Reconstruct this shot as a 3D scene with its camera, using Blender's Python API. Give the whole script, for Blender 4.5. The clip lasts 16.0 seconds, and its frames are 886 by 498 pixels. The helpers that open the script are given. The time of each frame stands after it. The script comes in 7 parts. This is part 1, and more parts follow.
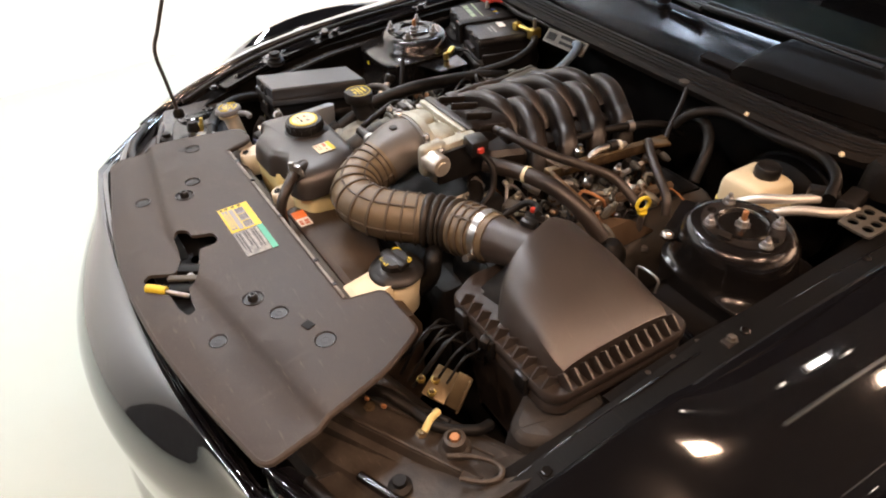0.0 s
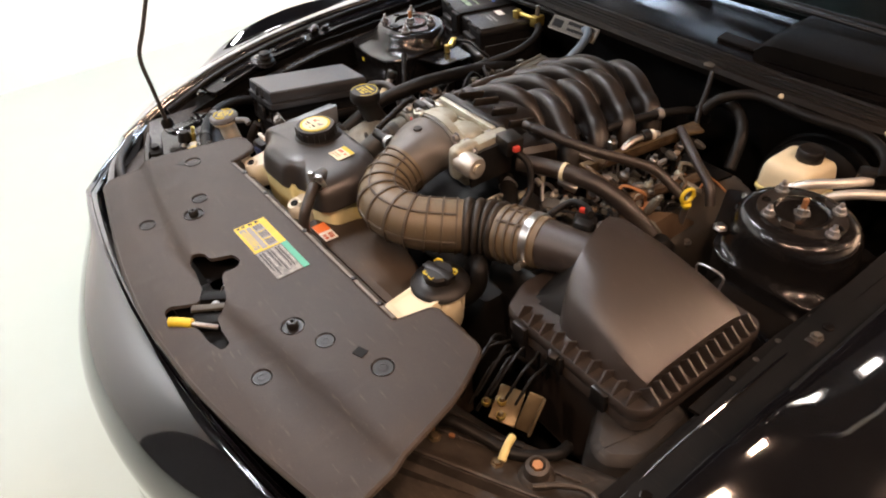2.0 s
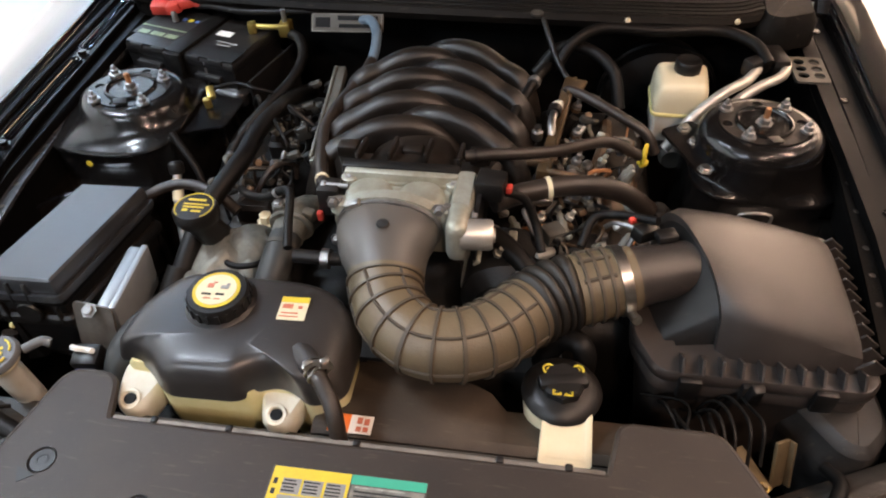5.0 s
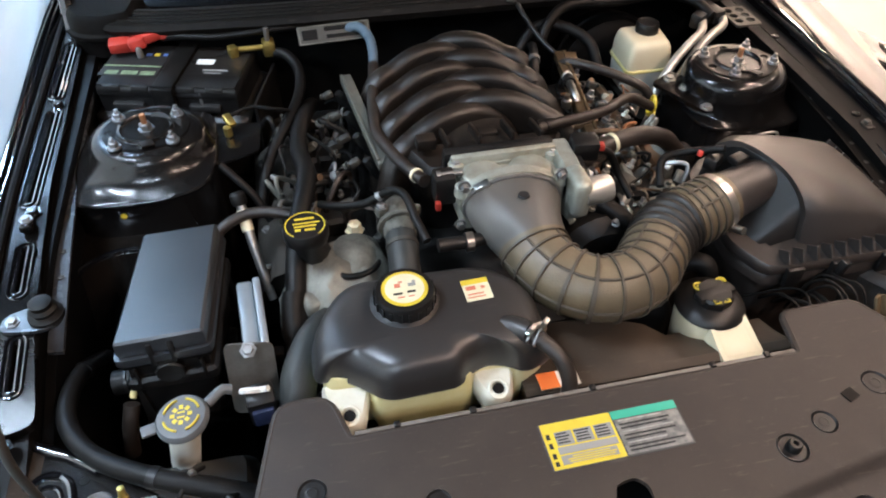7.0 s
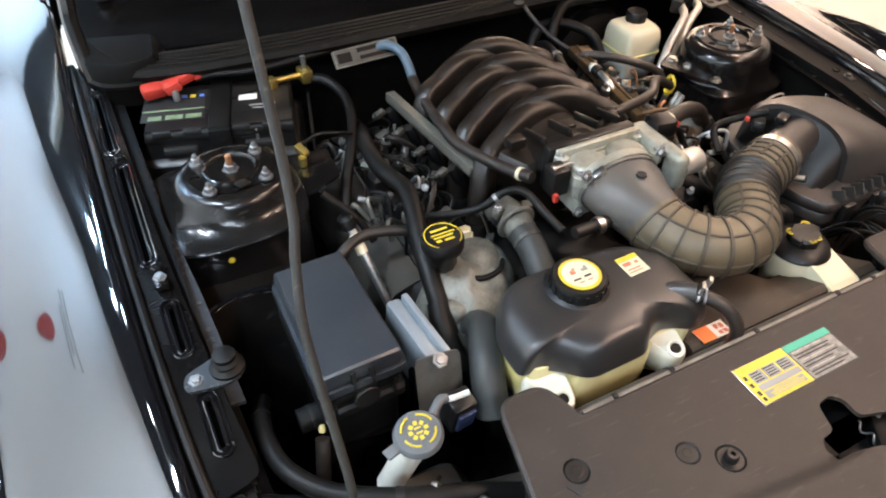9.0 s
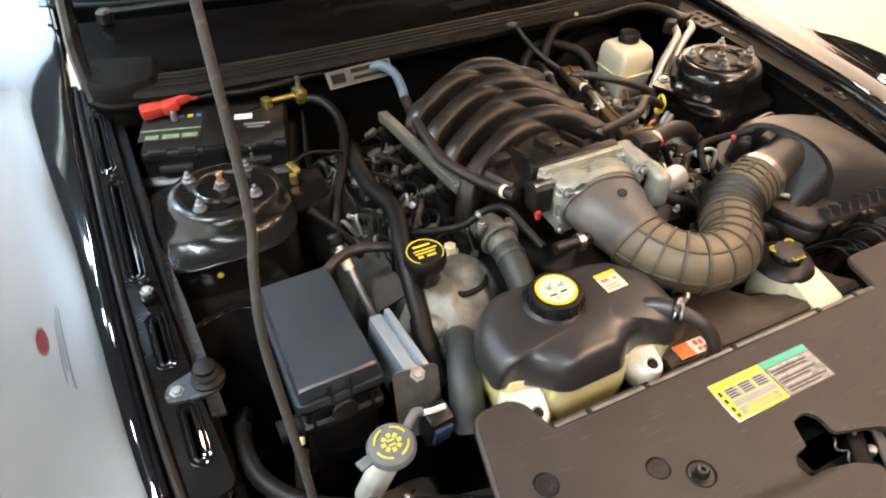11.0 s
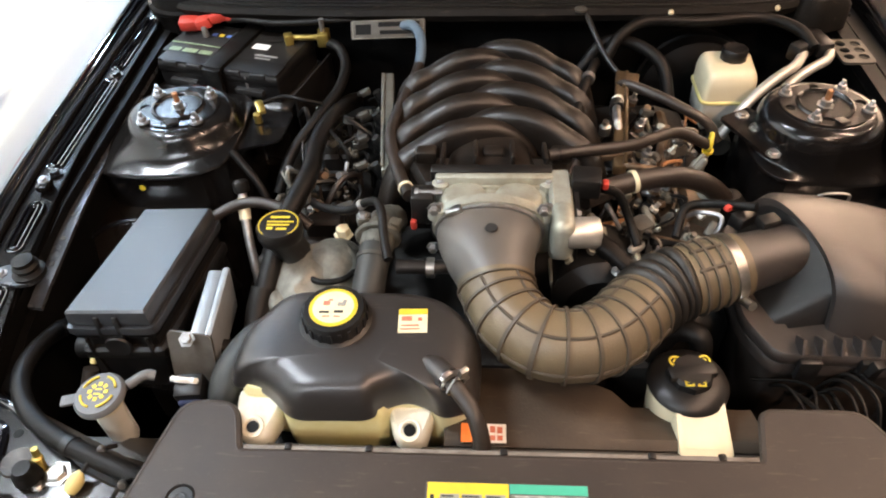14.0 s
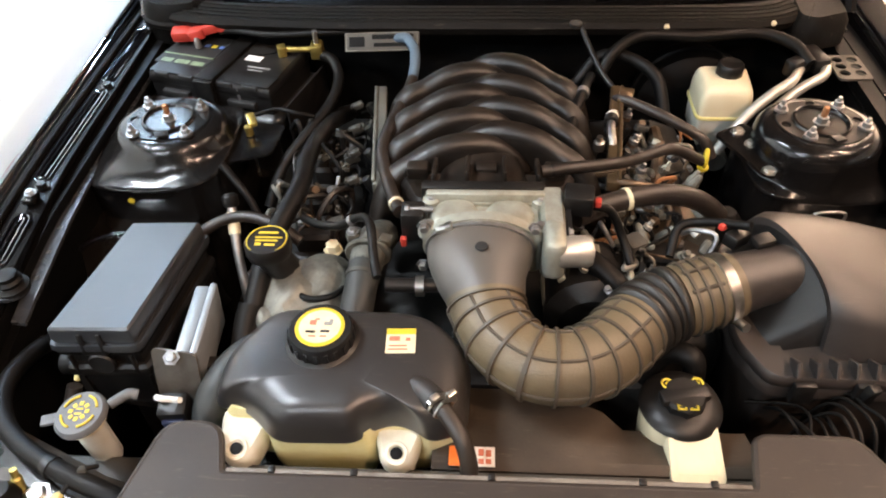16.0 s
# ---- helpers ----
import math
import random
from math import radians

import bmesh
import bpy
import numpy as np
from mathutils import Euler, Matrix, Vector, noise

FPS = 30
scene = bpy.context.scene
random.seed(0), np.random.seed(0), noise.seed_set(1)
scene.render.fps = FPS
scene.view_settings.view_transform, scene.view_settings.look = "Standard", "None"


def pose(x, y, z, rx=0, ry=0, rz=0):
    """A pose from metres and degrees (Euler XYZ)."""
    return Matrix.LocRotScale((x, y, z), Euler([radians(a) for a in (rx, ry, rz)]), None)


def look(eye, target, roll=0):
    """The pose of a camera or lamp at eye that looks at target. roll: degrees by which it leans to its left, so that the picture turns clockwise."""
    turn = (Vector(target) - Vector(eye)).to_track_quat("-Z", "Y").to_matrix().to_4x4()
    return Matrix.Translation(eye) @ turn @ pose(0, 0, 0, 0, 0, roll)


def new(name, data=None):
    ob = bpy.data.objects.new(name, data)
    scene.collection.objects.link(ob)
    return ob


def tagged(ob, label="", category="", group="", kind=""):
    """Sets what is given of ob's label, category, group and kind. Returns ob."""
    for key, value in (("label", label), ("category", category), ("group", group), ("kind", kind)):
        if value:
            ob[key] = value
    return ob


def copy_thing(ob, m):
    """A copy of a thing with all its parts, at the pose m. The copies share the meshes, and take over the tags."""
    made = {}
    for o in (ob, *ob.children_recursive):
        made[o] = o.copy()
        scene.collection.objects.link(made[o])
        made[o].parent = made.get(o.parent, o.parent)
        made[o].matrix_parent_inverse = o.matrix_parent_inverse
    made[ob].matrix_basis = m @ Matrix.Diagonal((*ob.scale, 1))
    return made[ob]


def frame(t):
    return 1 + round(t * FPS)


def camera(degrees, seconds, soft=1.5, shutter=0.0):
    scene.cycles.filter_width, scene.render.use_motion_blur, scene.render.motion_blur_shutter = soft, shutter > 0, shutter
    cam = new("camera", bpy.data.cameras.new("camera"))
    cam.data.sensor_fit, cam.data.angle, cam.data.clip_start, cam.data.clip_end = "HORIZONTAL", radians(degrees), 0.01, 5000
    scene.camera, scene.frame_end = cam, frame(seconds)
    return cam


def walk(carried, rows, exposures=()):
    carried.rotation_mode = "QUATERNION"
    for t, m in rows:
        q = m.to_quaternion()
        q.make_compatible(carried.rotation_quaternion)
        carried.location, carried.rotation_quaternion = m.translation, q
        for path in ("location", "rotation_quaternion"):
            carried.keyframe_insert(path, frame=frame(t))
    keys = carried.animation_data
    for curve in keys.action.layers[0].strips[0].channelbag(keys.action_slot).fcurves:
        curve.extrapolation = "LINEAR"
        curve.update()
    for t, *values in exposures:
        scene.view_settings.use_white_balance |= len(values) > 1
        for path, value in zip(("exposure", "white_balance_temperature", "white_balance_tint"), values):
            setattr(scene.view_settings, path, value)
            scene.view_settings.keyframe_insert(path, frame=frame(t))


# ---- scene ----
cam = camera(64.6, 16.0, 2.0)
PATH = [
    (0, (1.019, 0.139, 1.591), (-0.323, 0.944, 0.345), -2.4),
    (0.5, (1.007, 0.136, 1.587), (-0.324, 0.939, 0.329), -2.3),
    (1, (0.969, 0.118, 1.583), (-0.338, 0.944, 0.315), -1.7),
    (1.5, (0.92, 0.083, 1.578), (-0.365, 0.953, 0.316), -2.9),
    (2, (0.87, 0.07, 1.568), (-0.384, 0.97, 0.296), -2.9),
    (2.5, (0.769, 0.1, 1.546), (-0.426, 1.062, 0.263), -3.5),
    (3, (0.65, 0.114, 1.549), (-0.465, 1.137, 0.242), -3.9),
    (3.5, (0.548, 0.128, 1.531), (-0.416, 1.244, 0.18), -4.9),
    (4, (0.388, 0.124, 1.525), (-0.294, 1.368, 0.116), -5.7),
    (4.2, (0.34, 0.121, 1.526), (-0.234, 1.403, 0.102), -4.4),
    (6.3, (-0.12, -0.055, 1.554), (0.118, 1.386, 0.188), -1.7),
    (6.5, (-0.169, -0.053, 1.551), (0.134, 1.368, 0.177), -0.5),
    (7, (-0.262, 0.0, 1.545), (0.062, 1.402, 0.156), 0.6),
    (7.5, (-0.341, 0.059, 1.537), (0.076, 1.417, 0.13), 0.3),
    (8, (-0.442, 0.083, 1.543), (0.112, 1.388, 0.132), 0.5),
    (8.5, (-0.55, 0.075, 1.554), (0.092, 1.379, 0.18), 0.1),
    (9, (-0.625, 0.082, 1.565), (0.06, 1.372, 0.198), 1.2),
    (11.3, (-0.568, 0.027, 1.572), (0.071, 1.383, 0.248), -0.2),
    (11.5, (-0.528, 0.005, 1.563), (0.044, 1.377, 0.226), 0.6),
    (12, (-0.403, -0.061, 1.568), (-0.051, 1.377, 0.224), -0.7),
    (12.5, (-0.287, -0.054, 1.553), (-0.071, 1.437, 0.238), -3.1),
    (13, (-0.164, 0.004, 1.545), (-0.066, 1.501, 0.222), -1.6),
    (13.5, (-0.092, 0.034, 1.535), (-0.108, 1.48, 0.153), -2.6),
    (14, (-0.012, 0.047, 1.535), (-0.13, 1.468, 0.132), -2.8),
    (14.5, (0.009, 0.053, 1.533), (-0.126, 1.47, 0.128), -3.1),
    (15, (0.002, 0.061, 1.529), (-0.13, 1.466, 0.111), -2.7),
    (15.5, (-0.002, 0.064, 1.533), (-0.118, 1.493, 0.138), -2.2),
    (16, (-0.002, 0.066, 1.535), (-0.117, 1.501, 0.147), -2.3),
]
walk(cam, [(t, look(eye, target, roll)) for t, eye, target, roll in PATH],
     [(0.0, -0.15, 7300, 18), (2.0, -0.28, 7300, 18), (4.0, -0.36, 6950, 16), (6.5, -0.34, 5850, 8), (9.0, -0.08, 6150, 9), (11.5, 0.12, 6850, 10), (14.0, 0.08, 6750, 11), (16.0, 0.10, 6700, 11)])

# ---- light ----
world = bpy.data.worlds.new("world")
scene.world = world
world.use_nodes = True
world.node_tree.nodes["Background"].inputs[0].default_value = (0.75, 0.85, 1.0, 1)
world.node_tree.nodes["Background"].inputs[1].default_value = 0.003
scene.view_settings.exposure = 0.0


def area_lamp(name, eye, target, sx, sy, watts, colour):
    data = bpy.data.lights.new(name, "AREA")
    data.shape, data.size, data.size_y, data.energy, data.color = "RECTANGLE", sx, sy, watts, colour
    ob = new(name, data)
    ob.matrix_world = look(eye, target)
    return ob


WARM, COOL, BLUE = (1.0, 0.68, 0.49), (0.78, 0.89, 1.0), (0.50, 0.73, 1.0)


# ---- materials ----
def mat(name, base, rough=0.5, metal=0.0, second=None, amount=0.5, scale=12.0, bump=0.0, fine=220.0, coat=0.0, dust=None, dust_amount=0.0, spec=None, scuff=0.0):
    """A surface of two tones: broad patches of second, fine grain in gloss and relief, dust on faces that look up."""
    m = bpy.data.materials.new(name)
    m.use_nodes = True
    nt = m.node_tree
    b = nt.nodes["Principled BSDF"]
    b.inputs["Metallic"].default_value = metal
    b.inputs["Specular IOR Level"].default_value = spec if spec is not None else 0.5 if rough < 0.35 or metal > 0.1 else 0.36
    b.inputs["Coat Weight"].default_value = coat
    b.inputs["Coat Roughness"].default_value = 0.04
    b.inputs["Coat IOR"].default_value = 1.65
    co = nt.nodes.new("ShaderNodeTexCoord")
    big = nt.nodes.new("ShaderNodeTexNoise")
    big.inputs["Scale"].default_value = scale
    big.inputs["Detail"].default_value = 7
    big.inputs["Roughness"].default_value = 0.65
    small = nt.nodes.new("ShaderNodeTexNoise")
    small.inputs["Scale"].default_value = fine
    small.inputs["Detail"].default_value = 3
    nt.links.new(co.outputs["Object"], big.inputs["Vector"])
    nt.links.new(co.outputs["Object"], small.inputs["Vector"])
    ramp = nt.nodes.new("ShaderNodeValToRGB")
    ramp.color_ramp.elements[0].position, ramp.color_ramp.elements[1].position = 0.38, 0.68
    nt.links.new(big.outputs["Fac"], ramp.inputs["Fac"])
    mix = nt.nodes.new("ShaderNodeMix")
    mix.data_type = "RGBA"
    sec = second or tuple(c * 0.7 for c in base)
    mix.inputs[6].default_value, mix.inputs[7].default_value = (*base, 1), (*sec, 1)
    mul = nt.nodes.new("ShaderNodeMath")
    mul.operation = "MULTIPLY"
    mul.inputs[1].default_value = amount
    nt.links.new(ramp.outputs["Color"], mul.inputs[0])
    nt.links.new(mul.outputs[0], mix.inputs[0])
    colour = mix.outputs[2]
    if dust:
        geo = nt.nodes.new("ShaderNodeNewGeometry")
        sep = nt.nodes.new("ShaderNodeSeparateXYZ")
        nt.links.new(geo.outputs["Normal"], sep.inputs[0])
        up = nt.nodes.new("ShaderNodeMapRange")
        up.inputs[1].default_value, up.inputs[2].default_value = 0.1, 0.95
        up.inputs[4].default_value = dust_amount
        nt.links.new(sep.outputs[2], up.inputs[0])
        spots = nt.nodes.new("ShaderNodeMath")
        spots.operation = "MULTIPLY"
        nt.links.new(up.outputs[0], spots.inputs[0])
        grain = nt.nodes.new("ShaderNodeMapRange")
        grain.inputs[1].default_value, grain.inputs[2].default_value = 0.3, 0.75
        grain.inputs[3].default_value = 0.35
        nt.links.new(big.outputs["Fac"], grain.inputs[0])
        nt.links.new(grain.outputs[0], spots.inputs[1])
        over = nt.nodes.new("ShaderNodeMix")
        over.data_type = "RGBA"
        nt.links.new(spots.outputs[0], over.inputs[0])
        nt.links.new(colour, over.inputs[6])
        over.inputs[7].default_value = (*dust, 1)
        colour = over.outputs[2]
    if scuff:
        # short pale scuffs and specks of dirt
        for stretch, turn, lo, hi, amt in (((30, 210, 60), 0.5, 0.63, 0.70, scuff), ((260, 260, 260), 0.0, 0.66, 0.72, scuff * 0.8)):
            mp = nt.nodes.new("ShaderNodeMapping")
            mp.inputs["Scale"].default_value = stretch
            mp.inputs["Rotation"].default_value = (0, 0, turn)
            nt.links.new(co.outputs["Object"], mp.inputs["Vector"])
            sc = nt.nodes.new("ShaderNodeTexNoise")
            sc.inputs["Scale"].default_value = 1.0
            sc.inputs["Detail"].default_value = 4
            nt.links.new(mp.outputs[0], sc.inputs["Vector"])
            cut = nt.nodes.new("ShaderNodeMapRange")
            cut.inputs[1].default_value, cut.inputs[2].default_value, cut.inputs[4].default_value = lo, hi, amt
            nt.links.new(sc.outputs["Fac"], cut.inputs[0])
            add = nt.nodes.new("ShaderNodeMix")
            add.data_type = "RGBA"
            nt.links.new(cut.outputs[0], add.inputs[0])
            nt.links.new(colour, add.inputs[6])
            add.inputs[7].default_value = (0.20, 0.165, 0.13, 1)
            colour = add.outputs[2]
    nt.links.new(colour, b.inputs["Base Color"])
    gloss = nt.nodes.new("ShaderNodeMapRange")
    gloss.inputs[3].default_value, gloss.inputs[4].default_value = max(0.02, rough * 0.75), min(1, rough * 1.3)
    nt.links.new(big.outputs["Fac"], gloss.inputs[0])
    nt.links.new(gloss.outputs[0], b.inputs["Roughness"])
    if bump:
        bp = nt.nodes.new("ShaderNodeBump")
        bp.inputs["Strength"].default_value = bump
        bp.inputs["Distance"].default_value = 0.001
        nt.links.new(small.outputs["Fac"], bp.inputs["Height"])
        nt.links.new(bp.outputs[0], b.inputs["Normal"])
    return m


DUST = (0.16, 0.125, 0.09)
M_PAINT = mat("black_paint", (0.004, 0.004, 0.005), 0.06, amount=0.3, coat=1.0)
M_BAY = mat("bay_paint", (0.0035, 0.0033, 0.0035), 0.20, second=(0.009, 0.007, 0.005), amount=0.6, coat=0.15, bump=0.08, fine=90, dust=DUST, dust_amount=0.015, scuff=0.05)
M_MOUNT = mat("dusty_mount_paint", (0.006, 0.005, 0.0045), 0.45, second=(0.016, 0.012, 0.009), amount=0.7, bump=0.3, fine=120, dust=DUST, dust_amount=0.05, spec=0.3, scuff=0.12)
M_BEAM = mat("dusty_beam_paint", (0.013, 0.0108, 0.009), 0.42, second=(0.044, 0.037, 0.031), amount=0.9, scale=22, bump=0.6, fine=120, dust=DUST, dust_amount=0.14, spec=0.4, scuff=0.2)
M_COVER = mat("cover_plastic", (0.030, 0.0245, 0.0215), 0.44, second=(0.046, 0.036, 0.029), amount=0.8, scale=6, bump=0.3, fine=900, dust=DUST, dust_amount=0.05, spec=0.24, scuff=0.12)
M_INNER = mat("dull_black_steel", (0.0022, 0.0022, 0.0022), 0.5, second=(0.005, 0.0042, 0.0035), amount=0.6, spec=0.15, scuff=0.02)
M_PLASTIC = mat("black_plastic", (0.006, 0.006, 0.006), 0.36, second=(0.012, 0.010, 0.009), bump=0.2, fine=700, dust=DUST, dust_amount=0.03, scuff=0.04)
M_RUNNER = mat("manifold_plastic", (0.0045, 0.0038, 0.0033), 0.36, second=(0.016, 0.0115, 0.008), amount=0.8, scale=18, bump=0.4, fine=300, dust=(0.17, 0.115, 0.075), dust_amount=0.06, spec=0.45, scuff=0.05)
M_AIRBOX = mat("airbox_plastic", (0.024, 0.0195, 0.0172), 0.36, second=(0.036, 0.0295, 0.0260), scale=5, bump=0.3, fine=1200, dust=DUST, dust_amount=0.04, spec=0.72, scuff=0.08)
# tan dust on upward faces, raised to paint the upper facets brighter too
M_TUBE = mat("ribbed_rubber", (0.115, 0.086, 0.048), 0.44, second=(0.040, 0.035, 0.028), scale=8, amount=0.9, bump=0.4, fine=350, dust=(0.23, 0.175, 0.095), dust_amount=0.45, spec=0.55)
M_RUBBER = mat("rubber", (0.004, 0.004, 0.004), 0.44, spec=0.18, second=(0.008, 0.0068, 0.0056), bump=0.3, fine=400, dust=DUST, dust_amount=0.02, scuff=0.03)
M_HOSE = mat("hose_rubber", (0.013, 0.010, 0.0085), 0.38, second=(0.036, 0.026, 0.019), scale=20, bump=0.3, fine=500, dust=DUST, dust_amount=0.05, spec=0.5, scuff=0.10)
M_FUSE = mat("fuse_box_plastic", (0.022, 0.025, 0.030), 0.33, second=(0.04, 0.041, 0.042), scale=5, bump=0.12, fine=900, spec=0.7, scuff=0.06)
M_TANKTOP = mat("tank_cover_plastic", (0.019, 0.0182, 0.0185), 0.33, second=(0.038, 0.033, 0.029), scale=7, bump=0.12, fine=600, dust=DUST, dust_amount=0.05, spec=0.6, scuff=0.10)
M_ALU = mat("cast_aluminium", (0.42, 0.43, 0.37), 0.46, 0.55, second=(0.25, 0.235, 0.175), scale=26, amount=0.8, bump=0.8, fine=260)
M_CASTDARK = mat("dull_casting", (0.07, 0.066, 0.056), 0.6, 0.35, second=(0.03, 0.026, 0.022), scale=18, bump=0.6, fine=250, dust=DUST, dust_amount=0.12)
M_BLOCK = mat("oily_block", (0.006, 0.0055, 0.005), 0.5, 0.2, second=(0.014, 0.012, 0.010), scale=18, bump=0.6, fine=250)
M_STEEL = mat("bright_steel", (0.58, 0.57, 0.54), 0.30, 1.0, second=(0.32, 0.30, 0.27), amount=0.8, scale=60)
M_ZINC = mat("zinc_steel", (0.38, 0.38, 0.38), 0.42, 0.9, second=(0.2, 0.19, 0.175), amount=0.8, scale=45)
M_RUST = mat("rusty_copper", (0.42, 0.2, 0.09), 0.55, 0.5, second=(0.2, 0.09, 0.04), scale=60, bump=0.5)
M_BRASS = mat("brass", (0.55, 0.42, 0.12), 0.35, 0.9, second=(0.35, 0.26, 0.08), scale=40)
M_CREAM = mat("aged_white_plastic", (0.66, 0.60, 0.43), 0.42, second=(0.58, 0.48, 0.27), scale=9, bump=0.1)
M_WHITEP = mat("white_plastic", (0.72, 0.71, 0.64), 0.4, second=(0.55, 0.5, 0.38), scale=12)
M_COOLANT = mat("yellow_tank_plastic", (0.66, 0.60, 0.34), 0.35, second=(0.52, 0.43, 0.10), amount=0.8, scale=9)
M_EAR = mat("translucent_plastic", (0.74, 0.72, 0.62), 0.35, second=(0.52, 0.46, 0.28), scale=30)
M_YELLOW = mat("yellow_print", (0.62, 0.48, 0.04), 0.4, second=(0.42, 0.32, 0.03), scale=40)
M_GREEN = mat("green_print", (0.05, 0.36, 0.24), 0.4)
M_PAPER = mat("white_print", (0.75, 0.74, 0.70), 0.4, second=(0.6, 0.58, 0.52), scale=30)
M_OLDPAPER = mat("yellowed_print", (0.66, 0.62, 0.44), 0.4, second=(0.5, 0.45, 0.25), scale=50)
M_FADEDRED = mat("faded_red_print", (0.5, 0.12, 0.07), 0.4, second=(0.55, 0.3, 0.2), scale=90)
M_ORANGE = mat("orange_print", (0.85, 0.2, 0.04), 0.4)
M_RED = mat("red_plastic", (0.46, 0.045, 0.03), 0.45, second=(0.30, 0.03, 0.02), scale=30)
M_INK = mat("ink", (0.02, 0.02, 0.02), 0.5)
M_GREYINK = mat("grey_print", (0.25, 0.25, 0.24), 0.4)
M_BLUE = mat("blue_grey_hose", (0.085, 0.125, 0.165), 0.5, second=(0.05, 0.075, 0.10), scale=30)
M_LABELCLEAR = mat("label_film", (0.10, 0.095, 0.09), 0.12)
M_WALL = mat("white_wall_paint", (0.82, 0.82, 0.80), 0.6, second=(0.78, 0.78, 0.76), scale=2, bump=0.05)
M_FLOOR = mat("polished_floor", (0.40, 0.44, 0.39), 0.3, second=(0.36, 0.40, 0.35), scale=1.2, spec=0.25)
M_CEIL = mat("ceiling_paint", (0.010, 0.010, 0.010), 0.8, scale=3)
M_DARKWALL = mat("dark_wall_paint", (0.05, 0.05, 0.05), 0.7, scale=3)
M_GREYWALL = mat("grey_wall_paint", (0.42, 0.41, 0.40), 0.7, scale=3, bump=0.05)
M_COWL = mat("cowl_plastic", (0.0022, 0.002, 0.0019), 0.6, second=(0.008, 0.0065, 0.005), bump=0.6, fine=400, dust=DUST, dust_amount=0.012, spec=0.07)
M_SILVERP = mat("grey_module", (0.31, 0.34, 0.36), 0.38, 0.4, second=(0.22, 0.24, 0.25), scale=15)
M_ROD = mat("dusty_rod_paint", (0.03, 0.027, 0.024), 0.5, second=(0.018, 0.016, 0.014), scale=30, bump=0.3, scuff=0.2)
M_ALUSMOOTH = mat("machined_aluminium", (0.62, 0.60, 0.55), 0.38, 0.8, second=(0.45, 0.43, 0.38), scale=30)
M_SNOUT = mat("dusty_grey_rubber", (0.024, 0.023, 0.022), 0.55, second=(0.055, 0.050, 0.045), amount=0.8, scale=14, bump=0.4, fine=200, scuff=0.2)
M_RAILPAINT = mat("rail_paint", (0.003, 0.003, 0.0033), 0.20, second=(0.006, 0.005, 0.0042), amount=0.7, bump=0.08, fine=60, dust=DUST, dust_amount=0.01, spec=0.14, scuff=0.02)
M_GREYHOSE = mat("grey_hose_rubber", (0.026, 0.028, 0.027), 0.5, second=(0.042, 0.042, 0.038), scale=14, bump=0.3, fine=400, dust=DUST, dust_amount=0.05)
M_DULLLIP = mat("worn_lip_metal", (0.20, 0.18, 0.155), 0.5, 0.2, second=(0.085, 0.07, 0.055), amount=0.9, scale=35, bump=0.3)
M_SHROUD = mat("dusty_brown_shroud", (0.034, 0.025, 0.018), 0.55, second=(0.060, 0.043, 0.030), amount=0.9, scale=9, bump=0.4, fine=300, dust=DUST, dust_amount=0.12, spec=0.25, scuff=0.1)
M_TOWER = mat("tower_paint", (0.0045, 0.0043, 0.0046), 0.19, second=(0.010, 0.0085, 0.007), amount=0.7, scale=9, coat=0.05, bump=0.08, fine=90, dust=DUST, dust_amount=0.02, spec=0.40, scuff=0.05)
# black paint made pale: the white wall's reflection is put into the colour
M_FLANGE = mat("pale_reflection_paint", (0.046, 0.051, 0.058), 0.26, second=(0.026, 0.026, 0.026), amount=0.8, scale=25, bump=0.3, fine=150, spec=0.6, scuff=0.06)
M_STRIP = mat("dusty_seal_rubber", (0.005, 0.0045, 0.004), 0.6, second=(0.013, 0.011, 0.009), amount=0.8, scale=14, bump=0.5, fine=260, dust=DUST, dust_amount=0.02, spec=0.12, scuff=0.08)
M_TYRE = mat("tyre_rubber", (0.015, 0.015, 0.015), 0.7, bump=0.3)


def glow(name, colour, strength):
    m = bpy.data.materials.new(name)
    m.use_nodes = True
    b = m.node_tree.nodes["Principled BSDF"]
    b.inputs["Base Color"].default_value = (0.9, 0.9, 0.9, 1)
    b.inputs["Emission Color"].default_value = (*colour, 1)
    b.inputs["Emission Strength"].default_value = strength
    return m


def glass_mat():
    m = bpy.data.materials.new("windscreen_glass")
    m.use_nodes = True
    b = m.node_tree.nodes["Principled BSDF"]
    b.inputs["Base Color"].default_value = (0.75, 0.85, 0.82, 1)
    b.inputs["Roughness"].default_value = 0.02
    b.inputs["Transmission Weight"].default_value = 1.0
    b.inputs["IOR"].default_value = 1.45
    return m


M_GLASS = glass_mat()


# ---- shape helpers ----
def thing(name, at, label, category, group="", kind=""):
    ob = new(name)
    ob.empty_display_size = 0.02
    ob.location = at
    return tagged(ob, label, category, group, kind)


def part(name, bm, material, parent, label="", smooth=True):
    """Links a bmesh, given in world metres, as one mesh under parent."""
    me = bpy.data.meshes.new(name)
    bmesh.ops.recalc_face_normals(bm, faces=bm.faces)
    for face in bm.faces:
        face.smooth = smooth
    bm.to_mesh(me)
    bm.free()
    if smooth:
        me.set_sharp_from_angle(angle=radians(38))
    me.materials.append(material)
    ob = new(name, me)
    if parent is not None:
        ob.parent = parent
        ob.matrix_parent_inverse = Matrix.Translation(-parent.location)
    if label:
        ob["label"] = label
    return ob


